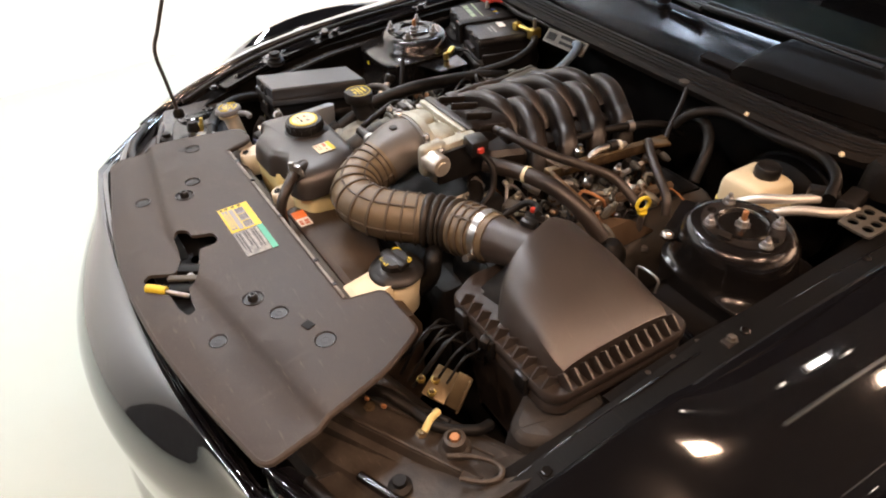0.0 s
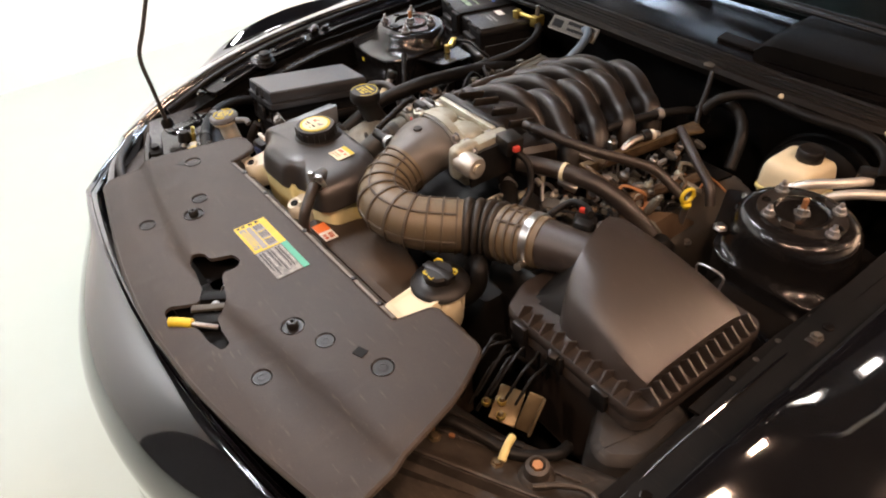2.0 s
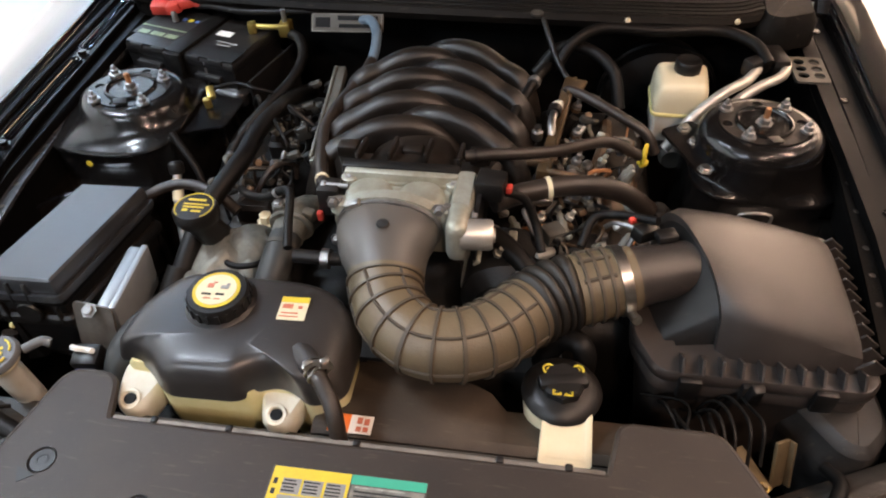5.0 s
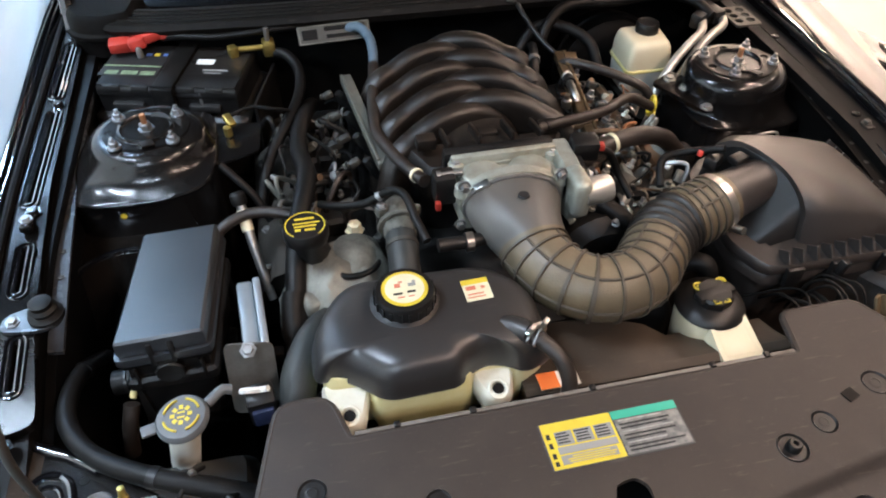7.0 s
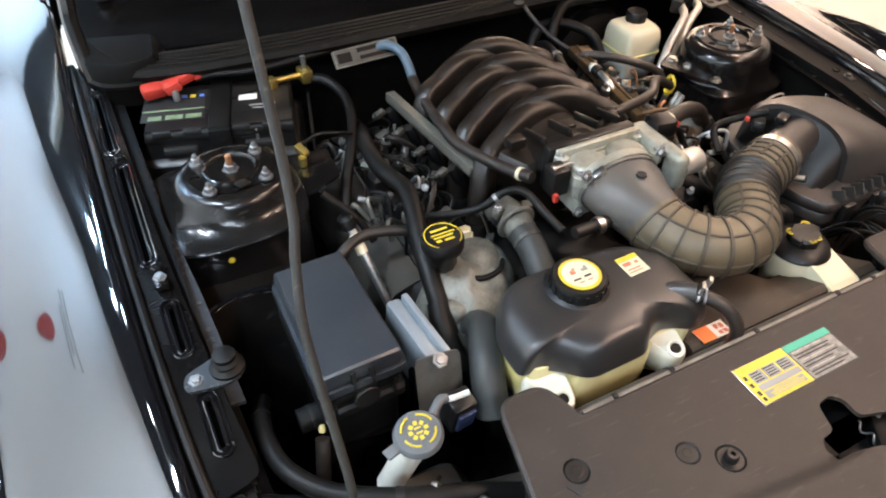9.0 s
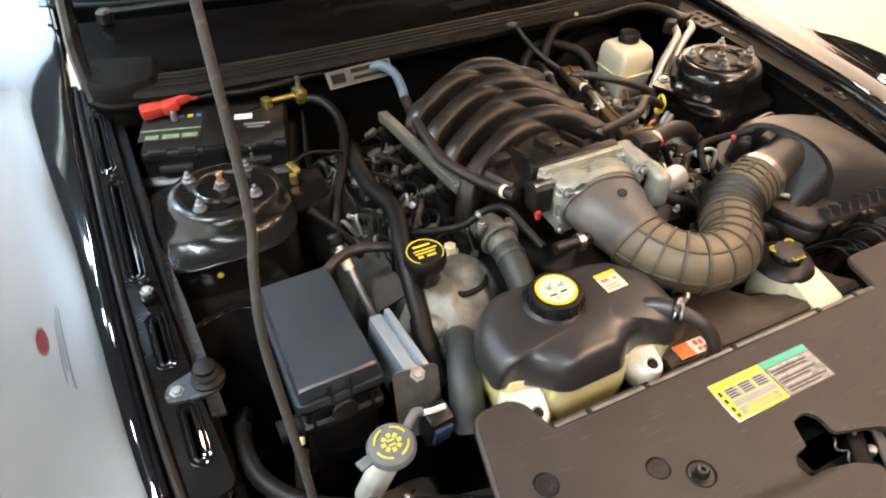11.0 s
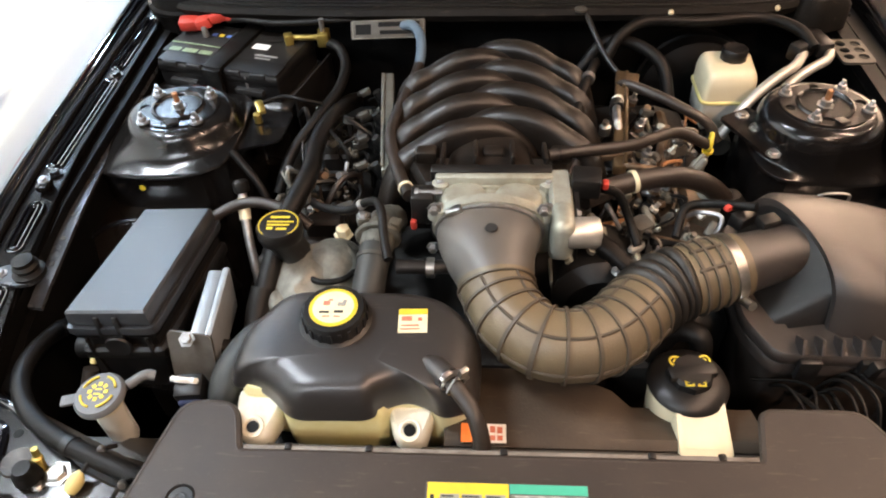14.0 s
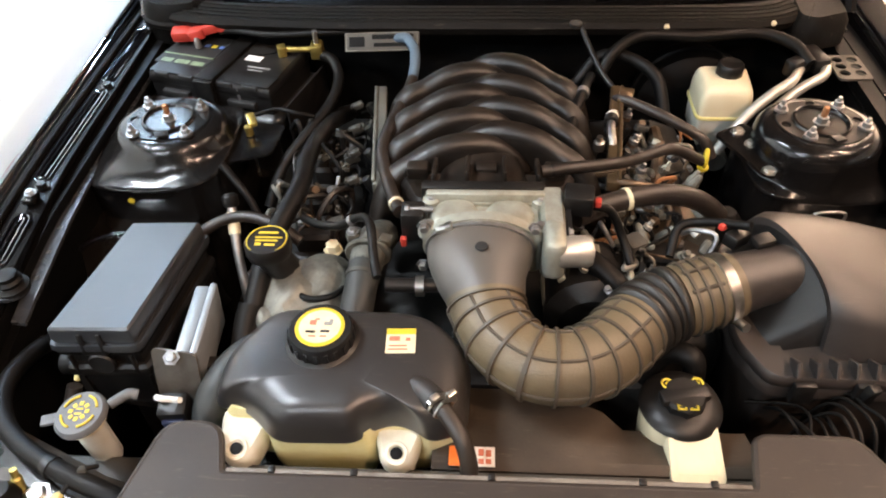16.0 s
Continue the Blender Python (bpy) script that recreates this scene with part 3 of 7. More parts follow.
    for r, z, k, g in ((0.0, 0.906, 0, 0), (0.031, 0.906, 0, 0), (0.034, 0.9135, 0, 0), (0.052, 0.9145, 0, 0), (0.070, 0.914, 0, 0), (0.079, 0.912, 0, 0), (0.0855, 0.908, 0, 0), (0.0895, 0.901, 0.01, 0), (0.0915, 0.896, 0.04, 0), (0.093, 0.890 - drop * 0.5, 0.10, 0), (0.0945, 0.883 - drop, 0.20, 0), (0.096, 0.876 - drop, 0.38, 0), (0.098, 0.8705 - drop, 0.64, 0), (0.10, 0.867 - drop, 0.88, 0),
                      (0.10, 0.8655 - drop, 0.98, 0.0), (0.10, 0.862 - drop, 1, 0.0015), (0.10, 0.859 - drop, 1, 0.001), (0.10, 0.857 - drop, 1, -0.001), (0.10, 0.81, 1, -0.002), (0.10, 0.70, 1, 0.0), (0.10, 0.45, 1, 0.004)):
        ring = []
        for j in range(n):
            a = 2 * math.pi * j / n
            dx, dy = math.cos(a), math.sin(a)
            rr = max(r, 0.001) * (1 - k) + (foot(dx, dy) + g) * k
            squash = 1 - 0.08 * (1 - k) * (r > 0.04)
            ring.append((cx + s * rr * dx, cy + rr * dy * squash, z + 0.014 * k * max(0, -dx) * (z > 0.82)))
        rings.append(ring)
    tower = part("strut_tower", loft(rings), M_TOWER, car, "black painted pressed steel strut tower")
    part("top_plate", plate([Vector((cx + 0.066 * math.cos(t), cy + 0.059 * math.sin(t))) for t in np.linspace(0, 2 * math.pi, 36, endpoint=False)], [circle(cx, cy, 0.036, 24)] + [circle(cx + 0.055 * math.cos(a), cy + 0.050 * math.sin(a), 0.008, 10) for a in ((1.5, 3.2, 4.6) if s < 0 else (0.1, 1.6, 3.3))], top + 0.0025, 0.0025), M_BAY if s < 0 else M_MOUNT, tower, "round steel mount plate")
    part("mount_cup", lathe([(0.036, top - 0.002), (0.033, top - 0.004), (0.027, top - 0.008), (0.0, top - 0.009)], (cx, cy, 0), 32), M_RUBBER, tower)
    part("washer", lathe([(0.016, 0), (0.016, 0.005), (0.008, 0.006), (0, 0.006)], (cx, cy, top - 0.004), 20), M_ZINC, tower)
    hexbolt(tower, (cx, cy, top + 0.001), 0.009, 0.010, M_ZINC, 0.026, M_RUST, name="centre_nut")
    for dx, dy in ((-0.042, -0.046), (-0.044, 0.034), (0.043, -0.045), (0.046, 0.028)) if s < 0 else ((-0.052, 0.030), (0.036, 0.040), (0.058, -0.018), (-0.030, -0.042)):
        base = part("nut_washer", lathe([(0.0105, 0), (0.0105, 0.002), (0.009, 0.003), (0, 0.003)], (cx + dx, cy + dy, top + 0.003), 14), M_ZINC, tower)
        hexbolt(base, (cx + dx, cy + dy, top + 0.005), 0.0072, 0.008, M_ZINC, 0.015, M_ZINC, name="nut")
    part("raised_ring", lathe([(0.044, top + 0.002), (0.042, top + 0.006), (0.039, top + 0.007), (0.036, top + 0.004), (0.034, top - 0.006)], (cx, cy, 0), 36), M_BAY, tower)
    if s < 0:
        part("yellow_dot", lathe([(0.005, 0), (0.005, 0.001), (0, 0.001)], (-0.553, 0.8805, 0.842), 10, (90, 0, 0)), M_YELLOW, tower, "small yellow paint dot")
    part("tab", box((0.020, 0.016, 0.003), (cx + 0.006, cy - 0.050, top + 0.007), (0, 8, 25), 0.001), M_MOUNT, tower)


for s in (1, -1):
    bay_side(s)

part("undertray", box((1.16, 1.35, 0.02), (0, 0.85, 0.42)), M_INNER, car)
part("radiator_support", loft([[(x, y + 0.02 * abs(x), z) for y, z in ((0.22, 0.79), (0.25, 0.845), (0.385, 0.845), (0.40, 0.82), (0.40, 0.76), (0.22, 0.74))] for x in (-0.30, 0, 0.30)]), M_INNER, car)
for s in (1, -1):
    part("corner_beam", loft([[(s * x, y, z + dz) for y, z in ((0.24 + dy, 0.75), (0.26 + dy, 0.772), (0.41 + dy, 0.772), (0.43 + dy, 0.755), (0.43 + dy, 0.70), (0.24 + dy, 0.70))] for x, dy, dz in ((0.29, 0.0, 0.0), (0.45, 0.03, 0.01), (0.60, 0.09, 0.03), (0.64, 0.11, 0.05))]), M_BEAM, car)
part("firewall", loft([[(x, y, z) for y, z in ((1.37, 0.40), (1.36, 0.80), (1.37, 0.93), (1.40, 0.93), (1.40, 0.40))] for x in (-0.64, 0, 0.64)]), M_INNER, car)
part("front_crossmember", box((1.0, 0.1, 0.1), (0, 0.66, 0.45)), M_INNER, car)


def cowl():
    # ribbed rubber strip along the front of the cowl, a glossy painted panel behind it, plastic covers at the ends
    rows = []
    for x, dy in ((-0.62, 0.05), (-0.58, 0.028), (-0.5, 0.012), (-0.3, -0.004), (0.0, -0.008), (0.3, -0.010), (0.48, -0.004), (0.53, 0.012), (0.57, 0.04)):
        rows.append([(x, y + dy, z) for y, z in ((1.270, 0.925), (1.252, 0.934), (1.246, 0.948), (1.252, 0.957), (1.268, 0.960), (1.285, 0.957), (1.300, 0.960), (1.318, 0.958), (1.330, 0.950), (1.33, 0.925))])
    ob = part("cowl_seal", loft(rows), M_STRIP, car, "dusty ribbed rubber strip along the cowl")
    for k in range(4):
        part("cowl_rib", hose([(-0.60, 1.302 + 0.014 * k, 0.9605), (-0.5, 1.272 + 0.014 * k, 0.9605), (-0.3, 1.256 + 0.014 * k, 0.9605), (0.3, 1.250 + 0.014 * k, 0.9605), (0.48, 1.256 + 0.014 * k, 0.960), (0.55, 1.285 + 0.014 * k, 0.960)], 0.0016, 6, 6), M_STRIP, ob)
    part("cowl_end_cover", stack(rounded([(-0.67, 1.335), (-0.645, 1.295), (-0.60, 1.28), (-0.545, 1.292), (-0.53, 1.40), (-0.67, 1.44)], 0.02), [(0.895, 0), (0.925, 0.0), (0.930, -0.006), (0.936, -0.006), (0.940, 0.0), (0.962, 0.004), (0.970, 0.012)]), M_COWL, ob)
    part("cowl_end_cover", stack(rounded([(0.535, 1.255), (0.57, 1.235), (0.64, 1.265), (0.65, 1.42), (0.55, 1.40)], 0.02), [(0.905, 0), (0.945, 0.002), (0.962, 0.012)]), M_STRIP, ob)
    for x, y in ((0.313, 1.240), (0.499, 1.252)):
        part("cowl_clip", lathe([(0.005, 0), (0.006, 0.004), (0.003, 0.008), (0, 0.008)], (x, y, 0.947), 10), M_CREAM, ob, "pale yellow push clip")
    part("cowl_eyelet", lathe([(0.011, 0), (0.012, 0.004), (0.006, 0.007), (0, 0.007)], (0.155, 1.245, 0.953), 14), M_CASTDARK, ob)
    panel = part("cowl_panel", loft([[(x, y + 0.09 * (x / 0.7) ** 2, z) for y, z in ((1.335, 0.915), (1.338, 0.938), (1.36, 0.945), (1.42, 0.953), (1.47, 0.975), (1.50, 0.98), (1.50, 0.93))] for x in np.linspace(-0.68, 0.68, 15)]), M_RAILPAINT, car, "black painted cowl panel")
    cover = part("cowl_cover", loft([[(x, y + 0.09 * (x / 0.7) ** 2, z + lift) for y, z in ((1.352, 0.945), (1.356, 0.975), (1.375, 0.983), (1.46, 0.992), (1.52, 0.992), (1.53, 0.96))] for x, lift in ((0.175, -0.02), (0.19, -0.004), (0.21, 0.0), (0.35, 0.0), (0.50, 0.0), (0.63, -0.004), (0.65, -0.02))]), M_COWL, car, "black plastic cowl cover below the glass")
    for k in range(14):
        part("vent_slat", box((0.005, 0.03, 0.006), (0.085 + 0.0065 * k, 1.385, 0.9525), (6, 0, 0), 0.001), M_STRIP, panel, smooth=False)
    glass = []
    for x in np.linspace(-0.72, 0.72, 17):
        b = 1.535 + 0.16 * (x / 0.72) ** 2
        glass.append([(x, b, 0.985), (x * 0.9, b + 0.60, 1.33), (x * 0.9, b + 0.603, 1.325), (x, b + 0.003, 0.98)])
    part("windscreen", loft(glass), M_GLASS, car, "clear curved windscreen glass")
    # added dark sheet that hides the bright room behind the glass
    part("cabin_dark_sheet", loft([[(x, b + 0.16, 0.95), (x * 0.9, b + 0.72, 1.31), (x * 0.9, b + 0.74, 1.30), (x, b + 0.18, 0.94)] for x, b in ((x, 1.535 + 0.16 * (x / 0.72) ** 2) for x in np.linspace(-0.74, 0.74, 9))]), M_INNER, car, "dark sheet added behind the glass to stand for the shaded cabin")
    part("windscreen_trim", sweep([(x, 1.532 + 0.16 * (x / 0.72) ** 2, 0.985) for x in np.linspace(-0.70, 0.70, 17)], 0.006, 8), M_RUBBER, car)
    part("dashboard", loft([[(x, y + 0.16 * (x / 0.7) ** 2, z) for y, z in ((1.60, 0.86), (1.60, 0.95), (1.78, 0.99), (2.1, 1.0), (2.15, 0.9))] for x in np.linspace(-0.7, 0.7, 9)]), M_INNER, car)
    for x0, y0, x1, y1 in ((-0.60, 1.55, -0.02, 1.475), (-0.14, 1.487, 0.40, 1.500)):
        w = part("wiper", hose([(x0, y0, 1.004), ((x0 + x1) / 2, (y0 + y1) / 2 - 0.006, 1.010), (x1, y1, 1.004)], 0.006, 8, 8), M_PLASTIC, car, "black windscreen wiper")
        part("blade", hose([(x0 + 0.02, y0 + 0.022, 1.010), ((x0 + x1) / 2, (y0 + y1) / 2 + 0.018, 1.008), (x1, y1 + 0.02, 1.008)], 0.0045, 8, 6), M_RUBBER, w)
        part("pivot", lathe([(0.016, 0), (0.016, 0.02), (0.01, 0.026), (0, 0.026)], (x0, y0, 0.985), 16), M_PLASTIC, w)


cowl()


def bonnet():
    # hinged at the cowl, raised
    hinge, ang = Vector((0, 1.47, 1.075)), radians(64)
    ax = Vector((0, -math.cos(ang), math.sin(ang)))
    nz = Vector((0, math.sin(ang), math.cos(ang)))
    rows = []
    for u, w, b in ((0.0, 0.70, 0.0), (0.3, 0.71, 0.02), (0.7, 0.69, 0.03), (1.0, 0.62, 0.02), (1.2, 0.50, -0.02), (1.25, 0.40, -0.05)):
        row = []
        for k in range(13):
            f = k / 6 - 1
            row.append(hinge + ax * u + nz * (0.03 + b + 0.02 * (1 - f * f)) + Vector((w * f, 0, 0)))
        rows.append(row + [p - nz * 0.03 for p in reversed(row)])
    ob = part("bonnet", loft(rows), M_PAINT, car, "raised black bonnet")
    part("bonnet_liner", loft([[hinge + ax * u + nz * z + Vector((w * f, 0, 0)) for f, z in ((-1, 0.015), (1, 0.015), (0.97, -0.012), (0, -0.02), (-0.97, -0.012))] for u, w in ((0.08, 0.58), (0.5, 0.6), (0.95, 0.54), (1.1, 0.42))]), M_RUBBER, ob, "black felt liner")
    for s in (1, -1):
        part("bonnet_hinge", sweep(spline([(s * 0.66, 1.33, 0.93), (s * 0.665, 1.39, 1.0), (s * 0.66, 1.42, 1.05), (s * 0.65, 1.43, 1.13)], 6), 0.014, 8), M_BAY, car)


bonnet()


def nose():
    # bumper cover, dark grille behind it, headlight housings at the corners
    rows = []
    for k in range(33):
        f = (k / 16 - 1) * 0.92
        x = 0.82 * f
        y = 0.028 + 0.50 * abs(f) ** 2.2
        ye = max(y + 0.012, 0.143 + 0.20 * x * x)
        prof = spline([(ye + 0.010, 0.786), (ye, 0.806), (ye - 0.010, 0.809), (ye * 0.62 + y * 0.38, 0.790), (ye * 0.25 + y * 0.75, 0.752), (y + 0.002, 0.705), (y, 0.66), (y + 0.004, 0.58), (y + 0.012, 0.50), (y - 0.005, 0.40), (y + 0.06, 0.22)], 4)
        rows.append([(x, p[0], p[1]) for p in prof] + [(x * 0.985, p[0] + 0.008, p[1] - 0.004) for p in reversed(prof)])
    part("bumper_cover", loft(rows), M_PAINT, car, "glossy black front bumper cover")
    for s in (1, -1):
        lamp = part("headlight", stack(rounded([(s * 0.44, 0.20), (s * 0.60, 0.235), (s * 0.685, 0.30), (s * 0.66, 0.38), (s * 0.56, 0.375), (s * 0.46, 0.32)], 0.03), [(0.62, 0.0), (0.75, 0.0), (0.772, 0.004), (0.780, 0.014)]), M_BEAM, car, "dusty dark headlight housing")
        part("headlight_lens_edge", sweep(spline([(s * 0.425, 0.212, 0.800), (s * 0.47, 0.226, 0.802), (s * 0.54, 0.252, 0.800), (s * 0.60, 0.285, 0.797), (s * 0.655, 0.345, 0.80)], 6), 0.009, 10), M_PAINT, lamp, "glossy lens edge")
        part("headlight_bezel", stack(rounded([(s * 0.415, 0.205), (s * 0.47, 0.215), (s * 0.50, 0.235), (s * 0.485, 0.262), (s * 0.43, 0.245)], 0.012), [(0.74, 0.0), (0.789, 0.002), (0.794, 0.006)]), M_PAINT, lamp, "glossy black bezel")
        part("headlight_rib", hose([(s * 0.47, 0.25, 0.795), (s * 0.55, 0.27, 0.803), (s * 0.63, 0.32, 0.803)], 0.009), M_PLASTIC, lamp)
        part("headlight_rib", hose([(s * 0.50, 0.31, 0.795), (s * 0.57, 0.335, 0.80), (s * 0.63, 0.36, 0.80)], 0.007), M_BAY, lamp)
        part("adjuster", lathe([(0.016, 0), (0.016, 0.012), (0.009, 0.016), (0.009, 0.024), (0, 0.024)], (s * 0.545, 0.345, 0.79), 16), M_RUBBER, lamp)
    for s in (1, -1):
        wheel = part("wheel", lathe([(0.10, -0.08), (0.22, -0.09), (0.24, -0.1), (0.24, 0.1), (0.2, 0.07), (0.06, 0.04), (0, 0.04)], (s * 0.80, 0.95, 0.335), 32, (0, 90 * s, 0)), M_ZINC, car)
        part("tyre", lathe([(0.235, -0.1), (0.30, -0.115), (0.33, -0.1), (0.335, 0), (0.33, 0.1), (0.30, 0.115), (0.235, 0.1), (0.235, -0.1)], (s * 0.80, 0.95, 0.335), 48, (0, 90 * s, 0)), M_TYRE, wheel)


nose()

prop = thing("prop_rod", (-0.56, 0.386, 0.85), "thin black steel rod that props the bonnet open", "prop rod")
part("rod", sweep(spline([(-0.56, 0.388, 0.845), (-0.556, 0.380, 0.93), (-0.552, 0.375, 1.0), (-0.552, 0.396, 1.05), (-0.554, 0.440, 1.145), (-0.546, 0.468, 1.195), (-0.536, 0.495, 1.245), (-0.53, 0.58, 1.42), (-0.505, 0.86, 1.95)], 8), 0.0041, 10), M_ROD, prop)
part("pivot", lathe([(0.013, 0), (0.013, 0.012), (0.008, 0.02), (0, 0.02)], (-0.56, 0.388, 0.838), 16), M_RUBBER, prop)


# ---- radiator cover ----
def radiator_cover():
    th = thing("radiator_cover", (0, 0.3, 0.86), "dusty dark grey plastic radiator cover with a cross-shaped opening", "radiator cover")
    cross = rounded([(-0.052, 0.250), (-0.042, 0.264), (-0.022, 0.266), (-0.010, 0.298), (0.012, 0.302), (0.023, 0.291), (0.022, 0.266), (0.052, 0.257), (0.080, 0.248), (0.094, 0.224), (0.122, 0.219), (0.152, 0.218), (0.158, 0.204), (0.132, 0.196), (0.094, 0.194), (0.076, 0.178), (0.060, 0.168), (0.034, 0.167), (0.026, 0.178), (0.038, 0.198), (0.046, 0.216),
                     (0.020, 0.232), (-0.017, 0.238), (-0.042, 0.238)], 0.006, 3)
    outline = rounded([(-0.341, 0.466), (-0.285, 0.466), (-0.268, 0.408), (0.272, 0.408), (0.285, 0.470), (0.385, 0.470), (0.425, 0.40), (0.452, 0.30), (0.470, 0.205), (0.32, 0.172), (0.178, 0.150), (0.02, 0.142), (-0.13, 0.157), (-0.375, 0.206), (-0.378, 0.30)],
                      [0.02, 0.02, 0.006, 0.006, 0.012, 0.014, 0.03, 0.02, 0.02, 0.05, 0.05, 0.05, 0.05, 0.02, 0.03], 4)

    def step(x):
        return 0.240 + 0.143 * max(0, abs(x - 0.006) - 0.094)

    def height(x, y):
        d = (y - step(x)) / 0.007
        k = min(1, max(0, d * 0.5 + 0.5))
        front = max(0, step(x) - y)
        return 0.868 - 0.12 * max(0, front - 0.06) + 0.012 * k

    # loops of short edges, so that the step shows in the relief
    def short(loop, d=0.02):
        out = []
        for i, p in enumerate(loop):
            q = loop[(i + 1) % len(loop)]
            m = max(1, int((Vector(q[:2]) - Vector(p[:2])).length / d))
            out += [Vector(p[:2]).lerp(Vector(q[:2]), j / m) for j in range(m)]
        return out

    holes = [(-0.312, 0.355, 0.010), (-0.19, 0.318, 0.009), (-0.152, 0.292, 0.012), (-0.192, 0.223, 0.009), (0.19, 0.297, 0.012), (0.242, 0.318, 0.009), (0.331, 0.352, 0.011), (0.235, 0.225, 0.009)]
    bm = bmesh.new()
    for loop in [short(outline)] + [short(cross)] + [circle(x, y, r + 0.004, 16) for x, y, r in holes]:
        vs = [bm.verts.new((p[0], p[1], 0)) for p in loop]
        for i in range(len(vs)):
            bm.edges.new((vs[i - 1], vs[i]))
    bmesh.ops.triangle_fill(bm, use_beauty=True, edges=bm.edges)
    for x in np.arange(-0.38, 0.47, 0.03):
        bmesh.ops.bisect_plane(bm, geom=bm.verts[:] + bm.edges[:] + bm.faces[:], plane_co=(x, 0, 0), plane_no=(1, 0, 0))
    for o in (-0.09, -0.05, -0.009, -0.004, 0.0, 0.004, 0.009):
        for px, k in ((0.100, -0.143), (-0.088, 0.143)):
            bmesh.ops.bisect_plane(bm, geom=bm.verts[:] + bm.edges[:] + bm.faces[:], plane_co=(px, 0.240 + o, 0), plane_no=(k, 1, 0))
    for fc in bm.faces:
        if fc.normal.z < 0:
            fc.normal_flip()
    got = bmesh.ops.extrude_face_region(bm, geom=bm.faces[:])
    low = {v for v in got["geom"] if isinstance(v, bmesh.types.BMVert)}
    for v in bm.verts:
        v.co.z = height(v.co.x, v.co.y) - (0.006 if v in low else 0)
    part("panel", bm, M_COVER, th)
    part("rim", sweep([(p.x, p.y, height(p.x, p.y) - 0.005) for p in short(outline)] + [(outline[0].x, outline[0].y, height(*outline[0]) - 0.005)], 0.0055, 8), M_COVER, th)
    # push clips in their dimples
    for i, (x, y, r) in enumerate(holes):
        z = height(x, y)
        clip = part("push_clip", lathe([(r + 0.006, -0.001), (r + 0.0045, 0.0012), (r + 0.0025, -0.001), (r + 0.001, -0.005), (r * 0.78, -0.006), (r * 0.75, -0.001), (r * 0.5, -0.0005), (r * 0.42, -0.004), (0, -0.004)], (x, y, z), 24), M_PLASTIC, th)
        if i in (2, 4):
            part("stud", lathe([(0.008, 0), (0.008, 0.007), (0.006, 0.010), (0.003, 0.010), (0.003, 0.004), (0, 0.004)], (x, y, z - 0.001), 14), M_PLASTIC, clip)
    part("square_hole", box((0.016, 0.014, 0.002), (0.291, 0.343, height(0.29, 0.34) + 0.0005), (0, 0, 20), 0), M_INNER, th)
    part("arrow_mark", loft([[(-0.325, 0.328, height(-0.325, 0.328) + 0.0007), (-0.31, 0.338, height(-0.325, 0.328) + 0.0007), (-0.333, 0.345, height(-0.325, 0.328) + 0.0007)], [(-0.325, 0.328, 0.876), (-0.31, 0.338, 0.876), (-0.333, 0.345, 0.876)]]), M_INK, th)
    return height


cover_height = radiator_cover()


def bonnet_latch():
    th = thing("bonnet_latch", (0.07, 0.23, 0.80), "black steel bonnet latch with a yellow release lever", "latch")
    part("base_plate", box((0.16, 0.10, 0.006), (0.065, 0.235, 0.842)), M_INNER, th)
    part("jaw", box((0.022, 0.075, 0.03), (0.045, 0.245, 0.852), (0, 0, -35), 0.004), M_INNER, th)
    part("jaw", box((0.022, 0.07, 0.026), (0.085, 0.225, 0.850), (0, 0, -35), 0.004), M_INNER, th)
    part("hook", hose([(0.05, 0.25, 0.853), (0.055, 0.262, 0.868), (0.07, 0.262, 0.870), (0.078, 0.25, 0.866)], 0.004), M_CASTDARK, th)
    part("spring", hose([(0.03 + 0.004 * math.cos(k), 0.268 - 0.003 * k, 0.858 + 0.004 * math.sin(k)) for k in range(14)], 0.0012, 3, 5), M_ZINC, th)
    part("pin", lathe([(0.006, 0), (0.006, 0.012), (0.003, 0.014), (0, 0.014)], (0.058, 0.236, 0.852), 12), M_ZINC, th)
    part("catch_bar", box((0.012, 0.06, 0.006), (0.066, 0.228, 0.866), (0, 0, -32), 0.002), M_CASTDARK, th)
    part("lever", hose([(0.10, 0.22, 0.857), (0.09, 0.20, 0.866), (0.075, 0.185, 0.868)], 0.004), M_ZINC, th)
    part("lever_grip", hose([(0.082, 0.192, 0.868), (0.068, 0.178, 0.869), (0.058, 0.168, 0.868)], 0.0075), M_YELLOW, th, "yellow plastic lever grip")


bonnet_latch()


